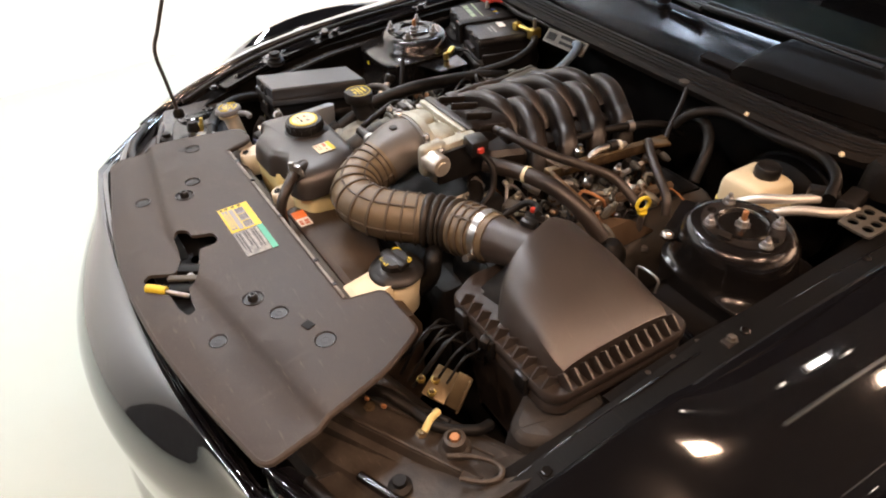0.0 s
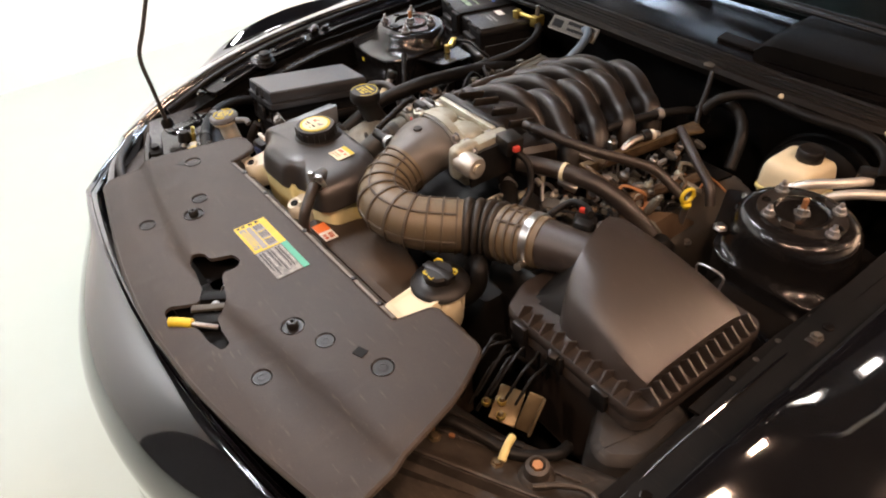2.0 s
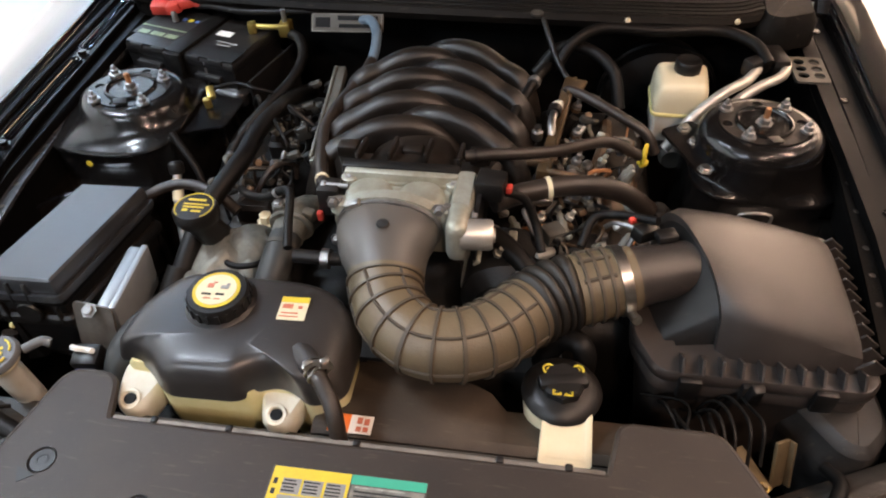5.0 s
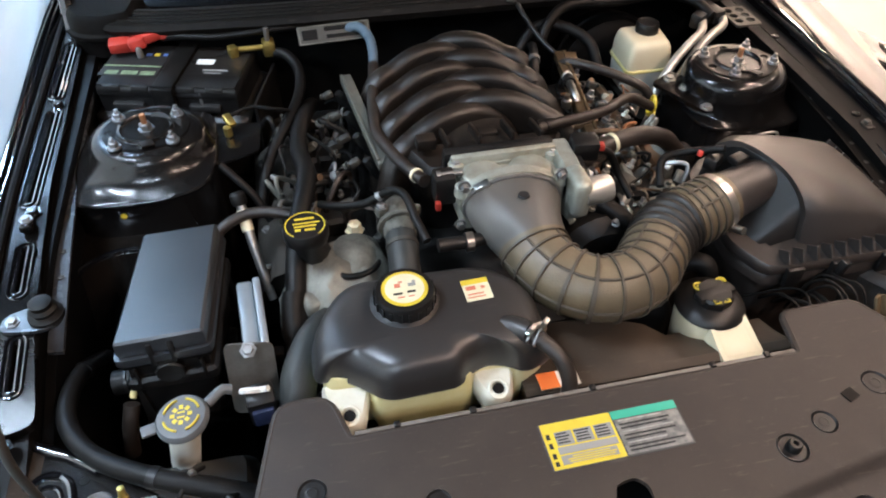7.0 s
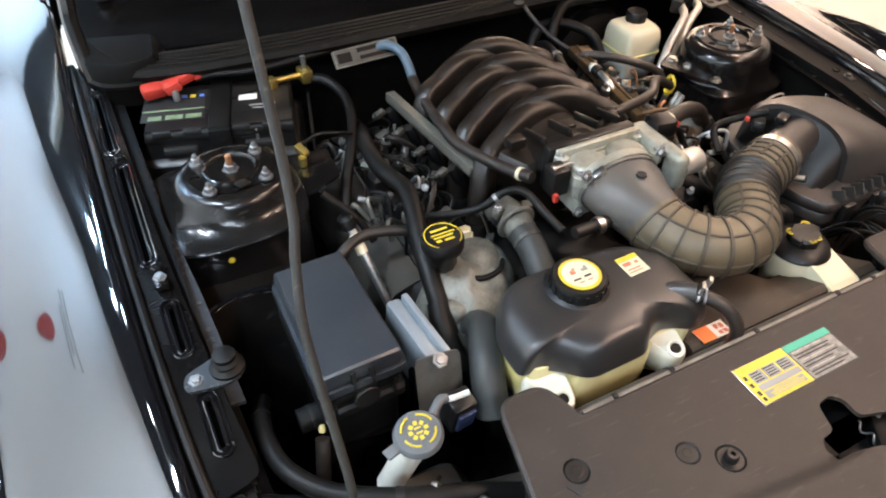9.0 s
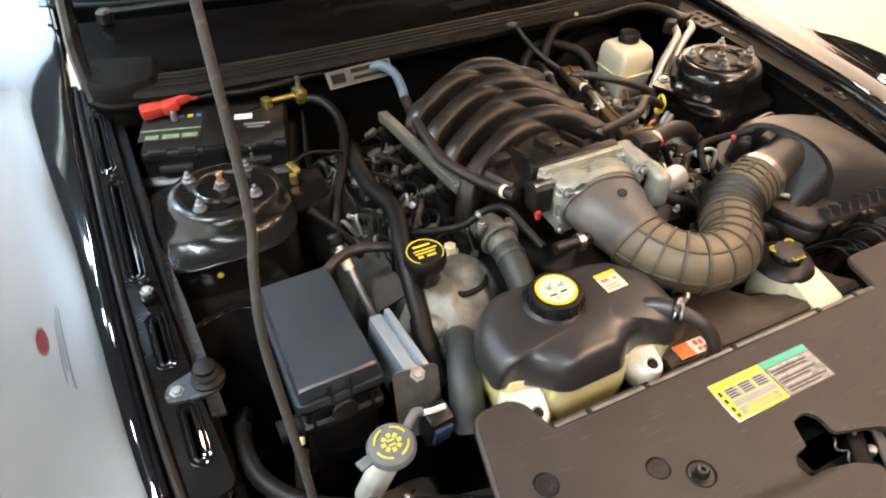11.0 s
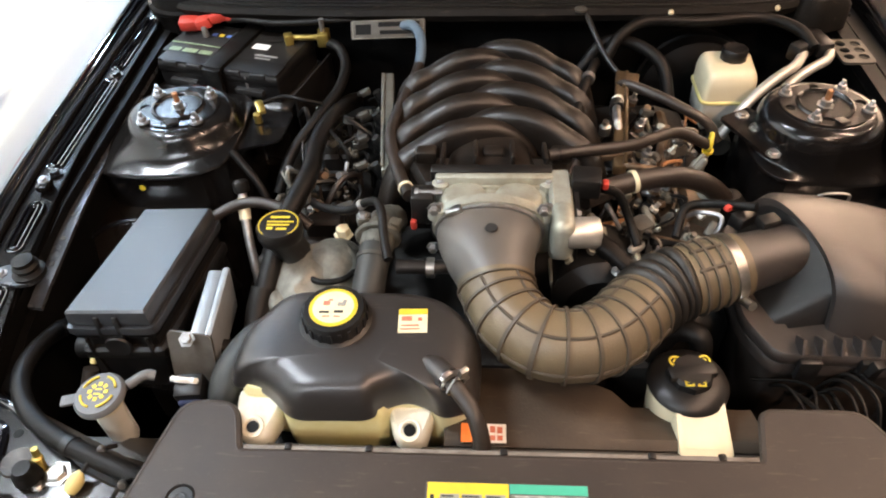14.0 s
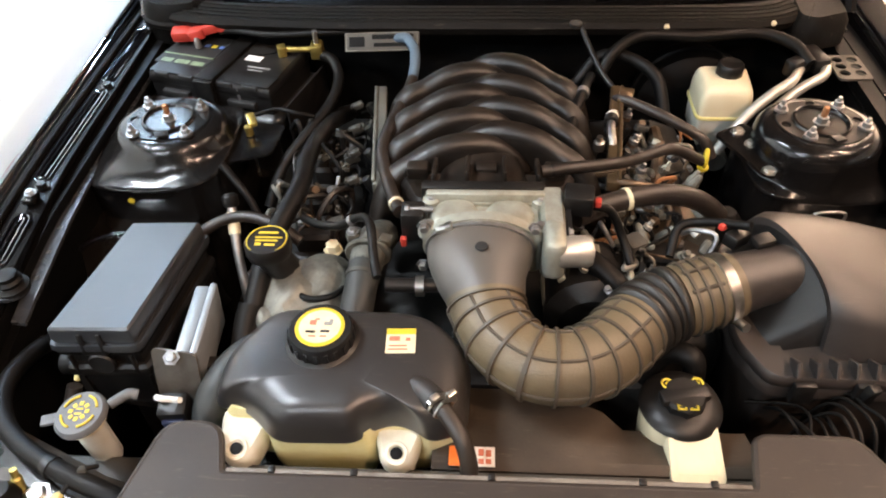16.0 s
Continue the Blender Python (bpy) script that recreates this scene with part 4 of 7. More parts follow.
def radiator():
    th = thing("radiator", (0, 0.42, 0.5), "radiator with a thin pale worn metal top edge", "radiator")
    part("core", box((0.60, 0.035, 0.40), (0, 0.425, 0.64)), M_CASTDARK, th)
    part("top_edge", loft([[(x, y, z) for y, z in ((0.4115, 0.860), (0.4115, 0.8795), (0.4155, 0.8797), (0.4175, 0.877), (0.4175, 0.84), (0.4115, 0.84))] for x in (-0.262, 0.266)]), M_DULLLIP, th, "thin pale worn metal lip")
    for x in (-0.215, -0.13, 0.01, 0.16, 0.23):
        part("clip", box((0.008, 0.008, 0.004), (x, 0.4150, 0.8795), (0, 0, 0), 0.002), M_PLASTIC, th)
    fan = thing("fan_shroud", (0, 0.5, 0.6), "dusty brown-black plastic radiator fan shroud", "fan shroud")
    rows = []
    for x in np.linspace(-0.055, 0.30, 19):
        d = 0.525 + 0.05 * max(0, 1 - (x / 0.16) ** 2) ** 0.5 if abs(x) < 0.16 else 0.525
        rows.append([(x, y, z) for y, z in ((0.444, 0.70), (0.444, 0.838), (0.455, 0.842), (d - 0.045, 0.828), (d - 0.012, 0.815), (d, 0.79), (d, 0.62), (0.48, 0.60))])
    part("housing", loft(rows), M_SHROUD, fan)
    part("tank_side", box((0.245, 0.10, 0.16), (-0.18, 0.50, 0.69), (0, 0, 0), 0.01), M_INNER, fan, "dull black part below the tank")
    part("lip", sweep(spline([(-0.02, 0.565, 0.806), (0.06, 0.562, 0.806), (0.12, 0.54, 0.806), (0.155, 0.508, 0.81)], 6), 0.006), M_SHROUD, fan)


radiator()


# ---- coolant tank ----
def coolant_tank():
    th = thing("coolant_tank", (-0.15, 0.52, 0.78), "coolant tank with yellowed body under a dark grey plastic cover", "coolant tank")
    body = rounded([(-0.290, 0.54), (-0.290, 0.505), (-0.284, 0.486), (-0.240, 0.484), (-0.232, 0.458), (-0.120, 0.458), (-0.112, 0.476), (-0.072, 0.476), (-0.060, 0.462), (-0.020, 0.485), (-0.024, 0.56), (-0.07, 0.605), (-0.25, 0.607), (-0.288, 0.56)], 0.012, 3)
    part("body", dome(body, [(0.780, 0.2), (0.797, 0.05), (0.812, 0.01), (0.835, 0.0), (0.868, 0.0), (0.878, 0.05)]), M_COOLANT, th, "yellowed translucent plastic body")
    for x in (-0.264, -0.091):
        tongue = rounded([(x - 0.030, 0.500), (x - 0.027, 0.474), (x - 0.017, 0.440), (x, 0.432), (x + 0.017, 0.440), (x + 0.027, 0.474), (x + 0.030, 0.500)], 0.012, 3)
        ear = part("mount_ear", stack(tongue, [(0.812, 0.010), (0.826, 0.003), (0.850, 0.0), (0.8585, 0.0015), (0.8625, 0.005)]), M_EAR, th, "pale translucent mounting ear")
        rim = [(x + 0.0105 * math.cos(a), 0.4465 + 0.0100 * math.sin(a), 0.8632 + 0.004 * math.sin(a)) for a in np.linspace(0, 2 * math.pi, 21)]
        part("ear_rim", sweep(rim, 0.0022, 6, caps=False), M_EAR, ear)
        # black disc painted in for the dark of the ear's hole
        part("ear_hole_disc", lathe([(0.0068, -0.001), (0.0066, 0.0020), (0.0, 0.0022)], (x, 0.4465, 0.8632), 18, (20, 0, 0)), M_INNER, ear)
    shell = rounded([(-0.296, 0.492), (-0.268, 0.492), (-0.246, 0.478), (-0.220, 0.452), (-0.135, 0.454), (-0.118, 0.470), (-0.095, 0.478), (-0.072, 0.470), (-0.056, 0.458), (-0.018, 0.470), (-0.016, 0.56), (-0.052, 0.602), (-0.088, 0.614), (-0.255, 0.616), (-0.296, 0.55)], 0.03, 7)
    part("cover", dome(shell, [(0.872, 0.02), (0.869, 0.0), (0.870, -0.018), (0.874, -0.020), (0.878, -0.006), (0.888, 0.008), (0.898, 0.035), (0.906, 0.075), (0.912, 0.13), (0.917, 0.22), (0.920, 0.38), (0.921, 0.7)]), M_TANKTOP, th, "dark grey plastic cover")
    cap = part("cap", lathe([(0.046, 0.912), (0.046, 0.917), (0.041, 0.921), (0.040, 0.922)] + [(0.036, 0.924), (0.036, 0.938), (0.034, 0.942), (0.0, 0.943)], (-0.18, 0.552, 0), 40), M_PLASTIC, th, "black screw cap with yellow and white label")
    for k in range(20):
        a = 2 * math.pi * k / 20
        part("grip", box((0.003, 0.004, 0.013), (-0.18 + 0.036 * math.cos(a), 0.552 + 0.036 * math.sin(a), 0.931), (0, 0, math.degrees(a)), 0), M_PLASTIC, cap, smooth=False)
    part("label_ring", lathe([(0.0275, 0.0), (0.0275, 0.0006), (0.0, 0.0006)], (-0.18, 0.552, 0.943), 36), M_YELLOW, cap)
    part("label_disc", lathe([(0.0232, 0.0), (0.0232, 0.0005), (0.0, 0.0005)], (-0.18, 0.552, 0.9437), 36), M_OLDPAPER, cap)
    m = pose(-0.18, 0.552, 0.9443)
    bars(cap, [(-0.009, -0.008, 0.011, 0.0025), (0.007, -0.007, 0.010, 0.003)], M_INK, m)
    bars(cap, [(0.009, 0.004, 0.009, 0.0045), (0.012, 0.008, 0.004, 0.004)], M_GREYINK, m)
    bars(cap, [(-0.008, 0.005, 0.007, 0.006), (-0.004, 0.010, 0.005, 0.002), (-0.006, -0.014, 0.008, 0.0015), (0.006, -0.014, 0.007, 0.0015)], M_FADEDRED, m)
    lab = part("warning_label", box((0.033, 0.034, 0.0008), (-0.092, 0.552, 0.9216), (0, 0, 2), 0), M_OLDPAPER, th, "small yellow and white warning label", smooth=False)
    m = pose(-0.092, 0.552, 0.922, 0, 0, 2)
    bars(lab, [(0, 0.013, 0.033, 0.008)], M_YELLOW, m)
    bars(lab, [(-0.007, 0.003, 0.012, 0.006), (0.008, 0.002, 0.005, 0.004), (-0.003, -0.007, 0.020, 0.0018), (-0.003, -0.012, 0.022, 0.0015)], M_FADEDRED, m)
    # outlet with clamp and the hose that dips behind the cover
    part("outlet", hose([(-0.085, 0.51, 0.900), (-0.065, 0.495, 0.912), (-0.048, 0.476, 0.918)], 0.0135), M_TANKTOP, th)
    ret = thing("return_hose", (-0.03, 0.43, 0.85), "short black rubber coolant hose with a steel spring clamp", "hose")
    part("hose", hose([(-0.052, 0.480, 0.917), (-0.038, 0.464, 0.916), (-0.022, 0.444, 0.906), (-0.014, 0.428, 0.886), (-0.013, 0.424, 0.86), (-0.012, 0.428, 0.80)], 0.0095), M_HOSE, ret)
    for k in (0.0, 0.006):
        part("spring_clamp", hose([(-0.046 + k, 0.476 - k, 0.9285), (-0.037 + k, 0.484 - k, 0.917), (-0.046 + k, 0.476 - k, 0.9055), (-0.055 + k, 0.466 - k, 0.917), (-0.047 + k, 0.475 - k, 0.9285)], 0.0018, 5, 6), M_STEEL, ret)
    for k in (-0.008, 0.009):
        part("clamp_ear", box((0.010, 0.006, 0.016), (-0.042 + k, 0.473 + 0.3 * k, 0.931), (15, 0, 40), 0.001), M_STEEL, ret)
    part("clamp_band", hose([(-0.055, 0.468, 0.926), (-0.045, 0.474, 0.9305), (-0.034, 0.479, 0.926), (-0.030, 0.481, 0.915)], 0.004, 5, 6), M_STEEL, ret)


coolant_tank()


# ---- intake duct, throttle body and air filter box ----
DUCT = [(-0.006, 0.702, 0.928, 0.066, 0.042), (-0.006, 0.678, 0.927, 0.065, 0.043), (-0.004, 0.655, 0.922, 0.058, 0.044), (0.001, 0.631, 0.914, 0.049, 0.045), (0.006, 0.604, 0.907, 0.044, 0.044), (0.023, 0.568, 0.903, 0.043, 0.043),
        (0.056, 0.541, 0.901, 0.042, 0.042), (0.096, 0.538, 0.900, 0.042, 0.042), (0.131, 0.556, 0.896, 0.0425, 0.0425), (0.159, 0.586, 0.892, 0.043, 0.043), (0.184, 0.614, 0.890, 0.043, 0.043),
        (0.213, 0.637, 0.890, 0.0435, 0.0435), (0.250, 0.651, 0.894, 0.043, 0.043), (0.293, 0.664, 0.900, 0.040, 0.040), (0.341, 0.678, 0.905, 0.036, 0.036), (0.400, 0.694, 0.908, 0.036, 0.036)]


def duct():
    th = thing("intake_duct", (0.06, 0.54, 0.85), "dusty brown ribbed rubber intake duct bent in a U", "intake duct")
    line = spline(DUCT, 8)

    def piece(a, b, grow, n=10):
        out = []
        for k in range(n + 1):
            q = (a + (b - a) * k / n) * 8
            i = min(int(q), len(line) - 2)
            r = line[i] + (line[i + 1] - line[i]) * (q - i)
            r = r.copy()
            r[3] += grow
            r[4] += grow
            out.append(r)
        return out

    part("throat", sweep(piece(0.0, 3.3, 0.0, 24), None, 40, True), M_PLASTIC_GREY, th, "smooth grey-brown plastic throat")
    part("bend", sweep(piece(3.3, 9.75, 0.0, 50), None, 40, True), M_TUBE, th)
    for k in range(11):
        q = 3.6 + k * 0.585
        part("rib", sweep(piece(q, q + 0.085, 0.0028, 2), None, 40, True), M_RIB, th)
    for ang in (62, 118, 180, 0):
        c, s = math.cos(radians(ang)), math.sin(radians(ang))
        run = piece(3.6, 9.5, 0.0, 46)
        pts = []
        for i, r in enumerate(run):
            a, b = run[max(0, i - 1)], run[min(len(run) - 1, i + 1)]
            t = Vector(b[:3]) - Vector(a[:3])
            side = t.cross(Vector((0, 0, 1))).normalized()
            up = side.cross(t.normalized())
            pts.append(Vector(r[:3]) + side * (r[3] - 0.0002) * c + up * (r[4] - 0.0002) * s)
        part("long_rib", sweep(pts, 0.0024, 6), M_RIB, th)
    wave = []
    run = piece(9.75, 11.55, 0.0, 80)
    for k in range(81):
        r = run[k].copy()
        g = 0.0075 * abs(math.sin(math.pi * k / 80 * 4)) ** 0.7 - 0.003
        r[3] += g
        r[4] += g
        wave.append(r)
    part("bellows", sweep(wave, None, 40, True), M_BELLOWS, th, "dusty black bellows folds")
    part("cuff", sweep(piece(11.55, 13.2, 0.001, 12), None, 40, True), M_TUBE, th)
    for q in (11.75, 12.1, 12.45):
        part("rib", sweep(piece(q, q + 0.09, 0.004, 2), None, 40, True), M_RIB, th)
    for c0 in (60, 95, 130):
        c, s = math.cos(radians(c0)), math.sin(radians(c0))
        pts = []
        run = piece(11.7, 12.6, 0.001, 8)
        for i, r in enumerate(run):
            t = Vector(run[-1][:3]) - Vector(run[0][:3])
            side = t.cross(Vector((0, 0, 1))).normalized()
            up = side.cross(t.normalized())
            pts.append(Vector(r[:3]) + side * r[3] * c + up * r[4] * s)
        part("long_rib", sweep(pts, 0.003, 6), M_RIB, th)
    part("hose_clamp", sweep(piece(12.72, 12.98, 0.004, 2), None, 40, True), M_STEEL, th, "bright steel worm clamp")
    e = piece(12.85, 12.86, 0, 1)[0]
    part("clamp_screw", lathe([(0.006, -0.012), (0.006, 0.012), (0, 0.012)], (e[0] + 0.016, e[1] - 0.045, e[2] - 0.012), 10, (70, 0, 20)), M_STEEL, th)
    part("hose_clamp", sweep(piece(0.10, 0.42, 0.003, 2), None, 40, True), M_ZINC, th)
    part("clamp_buckle", box((0.022, 0.012, 0.008), (-0.050, 0.694, 0.963), (0, -25, 0), 0.002), M_STEEL, th)
    part("pipe", sweep(piece(13.1, 15.0, -0.001, 12), None, 40, True), M_AIRBOX, th, "smooth black plastic pipe")
    part("plug", lathe([(0.008, 0), (0.007, 0.002), (0, 0.002)], (-0.004, 0.657, 0.9685), 16), M_INK, th)
    # side nipple with a white clamp
    part("nipple", hose([(-0.05, 0.648, 0.912), (-0.075, 0.644, 0.914), (-0.12, 0.642, 0.916)], 0.009), M_PLASTIC, th)
    part("nipple_clamp", lathe([(0.013, -0.005), (0.013, 0.005), (0.009, 0.005), (0.009, -0.005)], (-0.078, 0.643, 0.914), 18, (0, 90, 0)), M_STEEL, th)


M_PLASTIC_GREY = mat("throat_plastic", (0.082, 0.077, 0.070), 0.42, second=(0.115, 0.098, 0.078), scale=10, bump=0.3, fine=600, dust=DUST, dust_amount=0.15, spec=0.5)
M_BELLOWS = mat("bellows_rubber", (0.018, 0.0155, 0.0125), 0.42, second=(0.008, 0.007, 0.0065), amount=0.8, scale=20, bump=0.3, fine=350, dust=(0.16, 0.12, 0.07), dust_amount=0.07, spec=0.45)
M_RIB = mat("rib_rubber", (0.070, 0.056, 0.040), 0.5, second=(0.045, 0.038, 0.030), scale=20, bump=0.2)
duct()


def throttle_body():
    th = thing("throttle_body", (0, 0.79, 0.88), "cast aluminium twin throttle body with an actuator", "throttle body")
    part("housing", stack(rounded(rect(-0.074, 0.752, 0.072, 0.815), 0.010), [(0.872, 0.004), (0.876, 0), (0.928, 0.0), (0.936, 0.006)]), M_ALU, th)
    part("rear_flange", box((0.152, 0.012, 0.078), (-0.001, 0.816, 0.915), bevel=0.004), M_ALU, th)
    for x in (-0.038, 0.030):
        part("bore", lathe([(0.0315, -0.01), (0.0315, 0.004), (0.029, 0.009), (0.022, 0.0125), (0.0, 0.0135)], (x, 0.785, 0.934), 32), M_ALU, th, "rounded cast bore")
    part("front_flange", sweep([(-0.006, 0.752, 0.918, 0.072, 0.046), (-0.006, 0.764, 0.918, 0.072, 0.046)], None, 36, True), M_ALU, th)
    part("rear_gasket", box((0.16, 0.018, 0.075), (-0.004, 0.833, 0.915), bevel=0.004), M_PLASTIC, th)
    for x, y in ((-0.072, 0.762), (-0.070, 0.812), (0.070, 0.812), (0.068, 0.762)):
        part("boss", lathe([(0.012, 0), (0.011, 0.014), (0.007, 0.016), (0, 0.016)], (x, y, 0.930), 16), M_ALU, th)
        hexbolt(th, (x, y, 0.945), 0.005, 0.004, M_ZINC)
    part("gear_case", stack(rounded([(0.070, 0.735), (0.098, 0.735), (0.100, 0.835), (0.070, 0.835)], 0.01), [(0.878, 0.003), (0.882, 0), (0.944, 0), (0.950, 0.004)]), M_ALU, th)
    part("gear_cover", stack(rounded([(0.101, 0.738), (0.106, 0.738), (0.108, 0.828), (0.101, 0.828)], 0.002), [(0.880, 0.0), (0.942, 0.0)]), M_PLASTIC, th)
    part("motor", lathe([(0.019, 0), (0.0195, 0.004), (0.0195, 0.036), (0.0175, 0.040), (0.009, 0.040), (0.009, 0.043), (0, 0.043)], (0.088, 0.732, 0.930), 28, (0, 90, 4)), M_ALUSMOOTH, th, "bright round actuator motor")
    part("motor_case", box((0.028, 0.055, 0.062), (0.084, 0.742, 0.925), bevel=0.012, segs=3), M_ALU, th)
    part("flange_lip", sweep([(-0.006, 0.762, 0.917, 0.073, 0.047), (-0.006, 0.767, 0.917, 0.073, 0.047)], None, 36, True), M_ALU, th)
    part("top_frame", box((0.150, 0.007, 0.008), (-0.001, 0.758, 0.937), bevel=0.002), M_ALU, th)
    part("top_frame", box((0.150, 0.007, 0.008), (-0.001, 0.811, 0.937), bevel=0.002), M_ALU, th)
    for x, z in ((-0.074, 0.955), (0.060, 0.955), (-0.078, 0.89)):
        hexbolt(th, (x, 0.748, z), 0.006, 0.008, M_ZINC, tilt=(90, 0, 0))
    for y, z in ((0.75, 0.945), (0.82, 0.945), (0.785, 0.90)):
        hexbolt(th, (0.1005, y, z), 0.005, 0.005, M_ZINC, tilt=(0, 90, 0))
    part("stop_screw", lathe([(0.004, 0), (0.004, 0.03), (0.006, 0.031), (0.006, 0.036), (0, 0.036)], (-0.066, 0.79, 0.945), 10, (0, -90, 0)), M_ZINC, th)
    con = part("connector", box((0.038, 0.034, 0.03), (0.118, 0.812, 0.945), (0, 0, -8), 0.004), M_PLASTIC, th, "black plug with a red lock")
    part("lock", box((0.008, 0.012, 0.010), (0.142, 0.806, 0.946), (0, 0, -8), 0.002), M_RED, con)
    part("sensor", box((0.03, 0.03, 0.045), (-0.092, 0.79, 0.925), bevel=0.004), M_PLASTIC, th)
    part("sensor_lock", box((0.008, 0.008, 0.014), (-0.104, 0.770, 0.908), bevel=0.002), M_RED, th)

    th.location += Vector((0, -0.055, 0.012))


throttle_body()


def airbox():
    th = thing("air_filter_box", (0.45, 0.68, 0.62), "black plastic air filter box with a sloping lid", "air filter box")

    def arch(xf, xb, y0, y1, zb, zt, k, lean=0.0):
        n = 20
        out = []
        for i in range(n + 1):
            f = i / n
            out.append((xf + (xb - xf) * f, y0 + (y1 - y0) * f, zb + (zt - zb) * (1 - abs(2 * f - 1) ** k) ** (1 / k) * (1 + lean * (f - 0.5))))
        return out

    rows = [arch(0.402, 0.338, 0.610, 0.772, 0.850, 0.944, 2.4, 0.12), arch(0.402, 0.338, 0.600, 0.782, 0.850, 0.951, 2.5, 0.10), arch(0.416, 0.356, 0.590, 0.795, 0.850, 0.949, 2.7, 0.08), arch(0.455, 0.425, 0.584, 0.803, 0.850, 0.934, 3.0), arch(0.50, 0.49, 0.582, 0.803, 0.850, 0.914, 3.3),
            arch(0.548, 0.548, 0.580, 0.801, 0.848, 0.894, 3.4), arch(0.560, 0.562, 0.584, 0.797, 0.848, 0.884, 3.4)]
    part("lid", loft(rows), M_AIRBOX, th, "smooth sloping lid")
    flank = [[p for p in rows[0]], [(0.318 + 0.022 * abs(2 * i / 20 - 1), 0.600 + 0.185 * i / 20, 0.852) for i in range(21)]]
    # same lid plastic, but darker here: the flank's shade is put into the colour
    part("lid_flank", loft([a + [(p[0] + 0.006, p[1], p[2] - 0.004) for p in reversed(a)] for a in flank]), M_PLASTIC, th, "flank below the pipe, its shade painted in as darker plastic")
    rim = rounded([(0.305, 0.62), (0.332, 0.562), (0.565, 0.556), (0.584, 0.575), (0.588, 0.80), (0.572, 0.820), (0.36, 0.822), (0.315, 0.78)], 0.018, 4)
    part("rim", stack(rim, [(0.836, 0.003), (0.840, 0), (0.852, 0), (0.856, 0.003)]), M_AIRBOX, th)
    part("rim", stack(rim, [(0.813, 0.006), (0.816, 0.003), (0.830, 0.003), (0.834, 0.006)]), M_AIRBOX, th)
    for k in range(12):
        y = 0.588 + k * 0.0182
        part("rib", box((0.026, 0.004, 0.024), (0.571, y, 0.864), (0, 40, 0), 0.001), M_AIRBOX, th, smooth=False)
    for k in range(10):
        x = 0.36 + k * 0.022
        part("rib", box((0.004, 0.022, 0.02), (x, 0.573, 0.862), (-35, 0, 0), 0.001), M_AIRBOX, th, smooth=False)
    for x in (0.37, 0.44, 0.52):
        part("clip", box((0.026, 0.010, 0.034), (x, 0.556, 0.838), (0, 0, 0), 0.003), M_PLASTIC, th)
    part("body", stack(inset(rim, 0.012), [(0.60, 0.03), (0.72, 0.012), (0.814, 0.0)]), M_AIRBOX, th)
    part("intake_snout", stack(rounded([(0.49, 0.60), (0.545, 0.515), (0.575, 0.51), (0.612, 0.55), (0.605, 0.66), (0.53, 0.66)], 0.025), [(0.62, 0.02), (0.66, 0.004), (0.70, 0.006), (0.735, -0.002), (0.748, -0.006), (0.762, -0.004), (0.785, 0.003), (0.792, 0.001), (0.798, 0.004), (0.805, 0.012)]), M_SNOUT, th, "rubber intake snout")
    part("wire_loop", hose([(0.46, 0.83, 0.85), (0.46, 0.83, 0.875), (0.50, 0.83, 0.877), (0.50, 0.83, 0.85)], 0.0022, 4, 6), M_ZINC, th)
    part("sensor", box((0.026, 0.018, 0.012), (0.338, 0.706, 0.938), (0, 0, 20), 0.003), M_PLASTIC, th)


airbox()


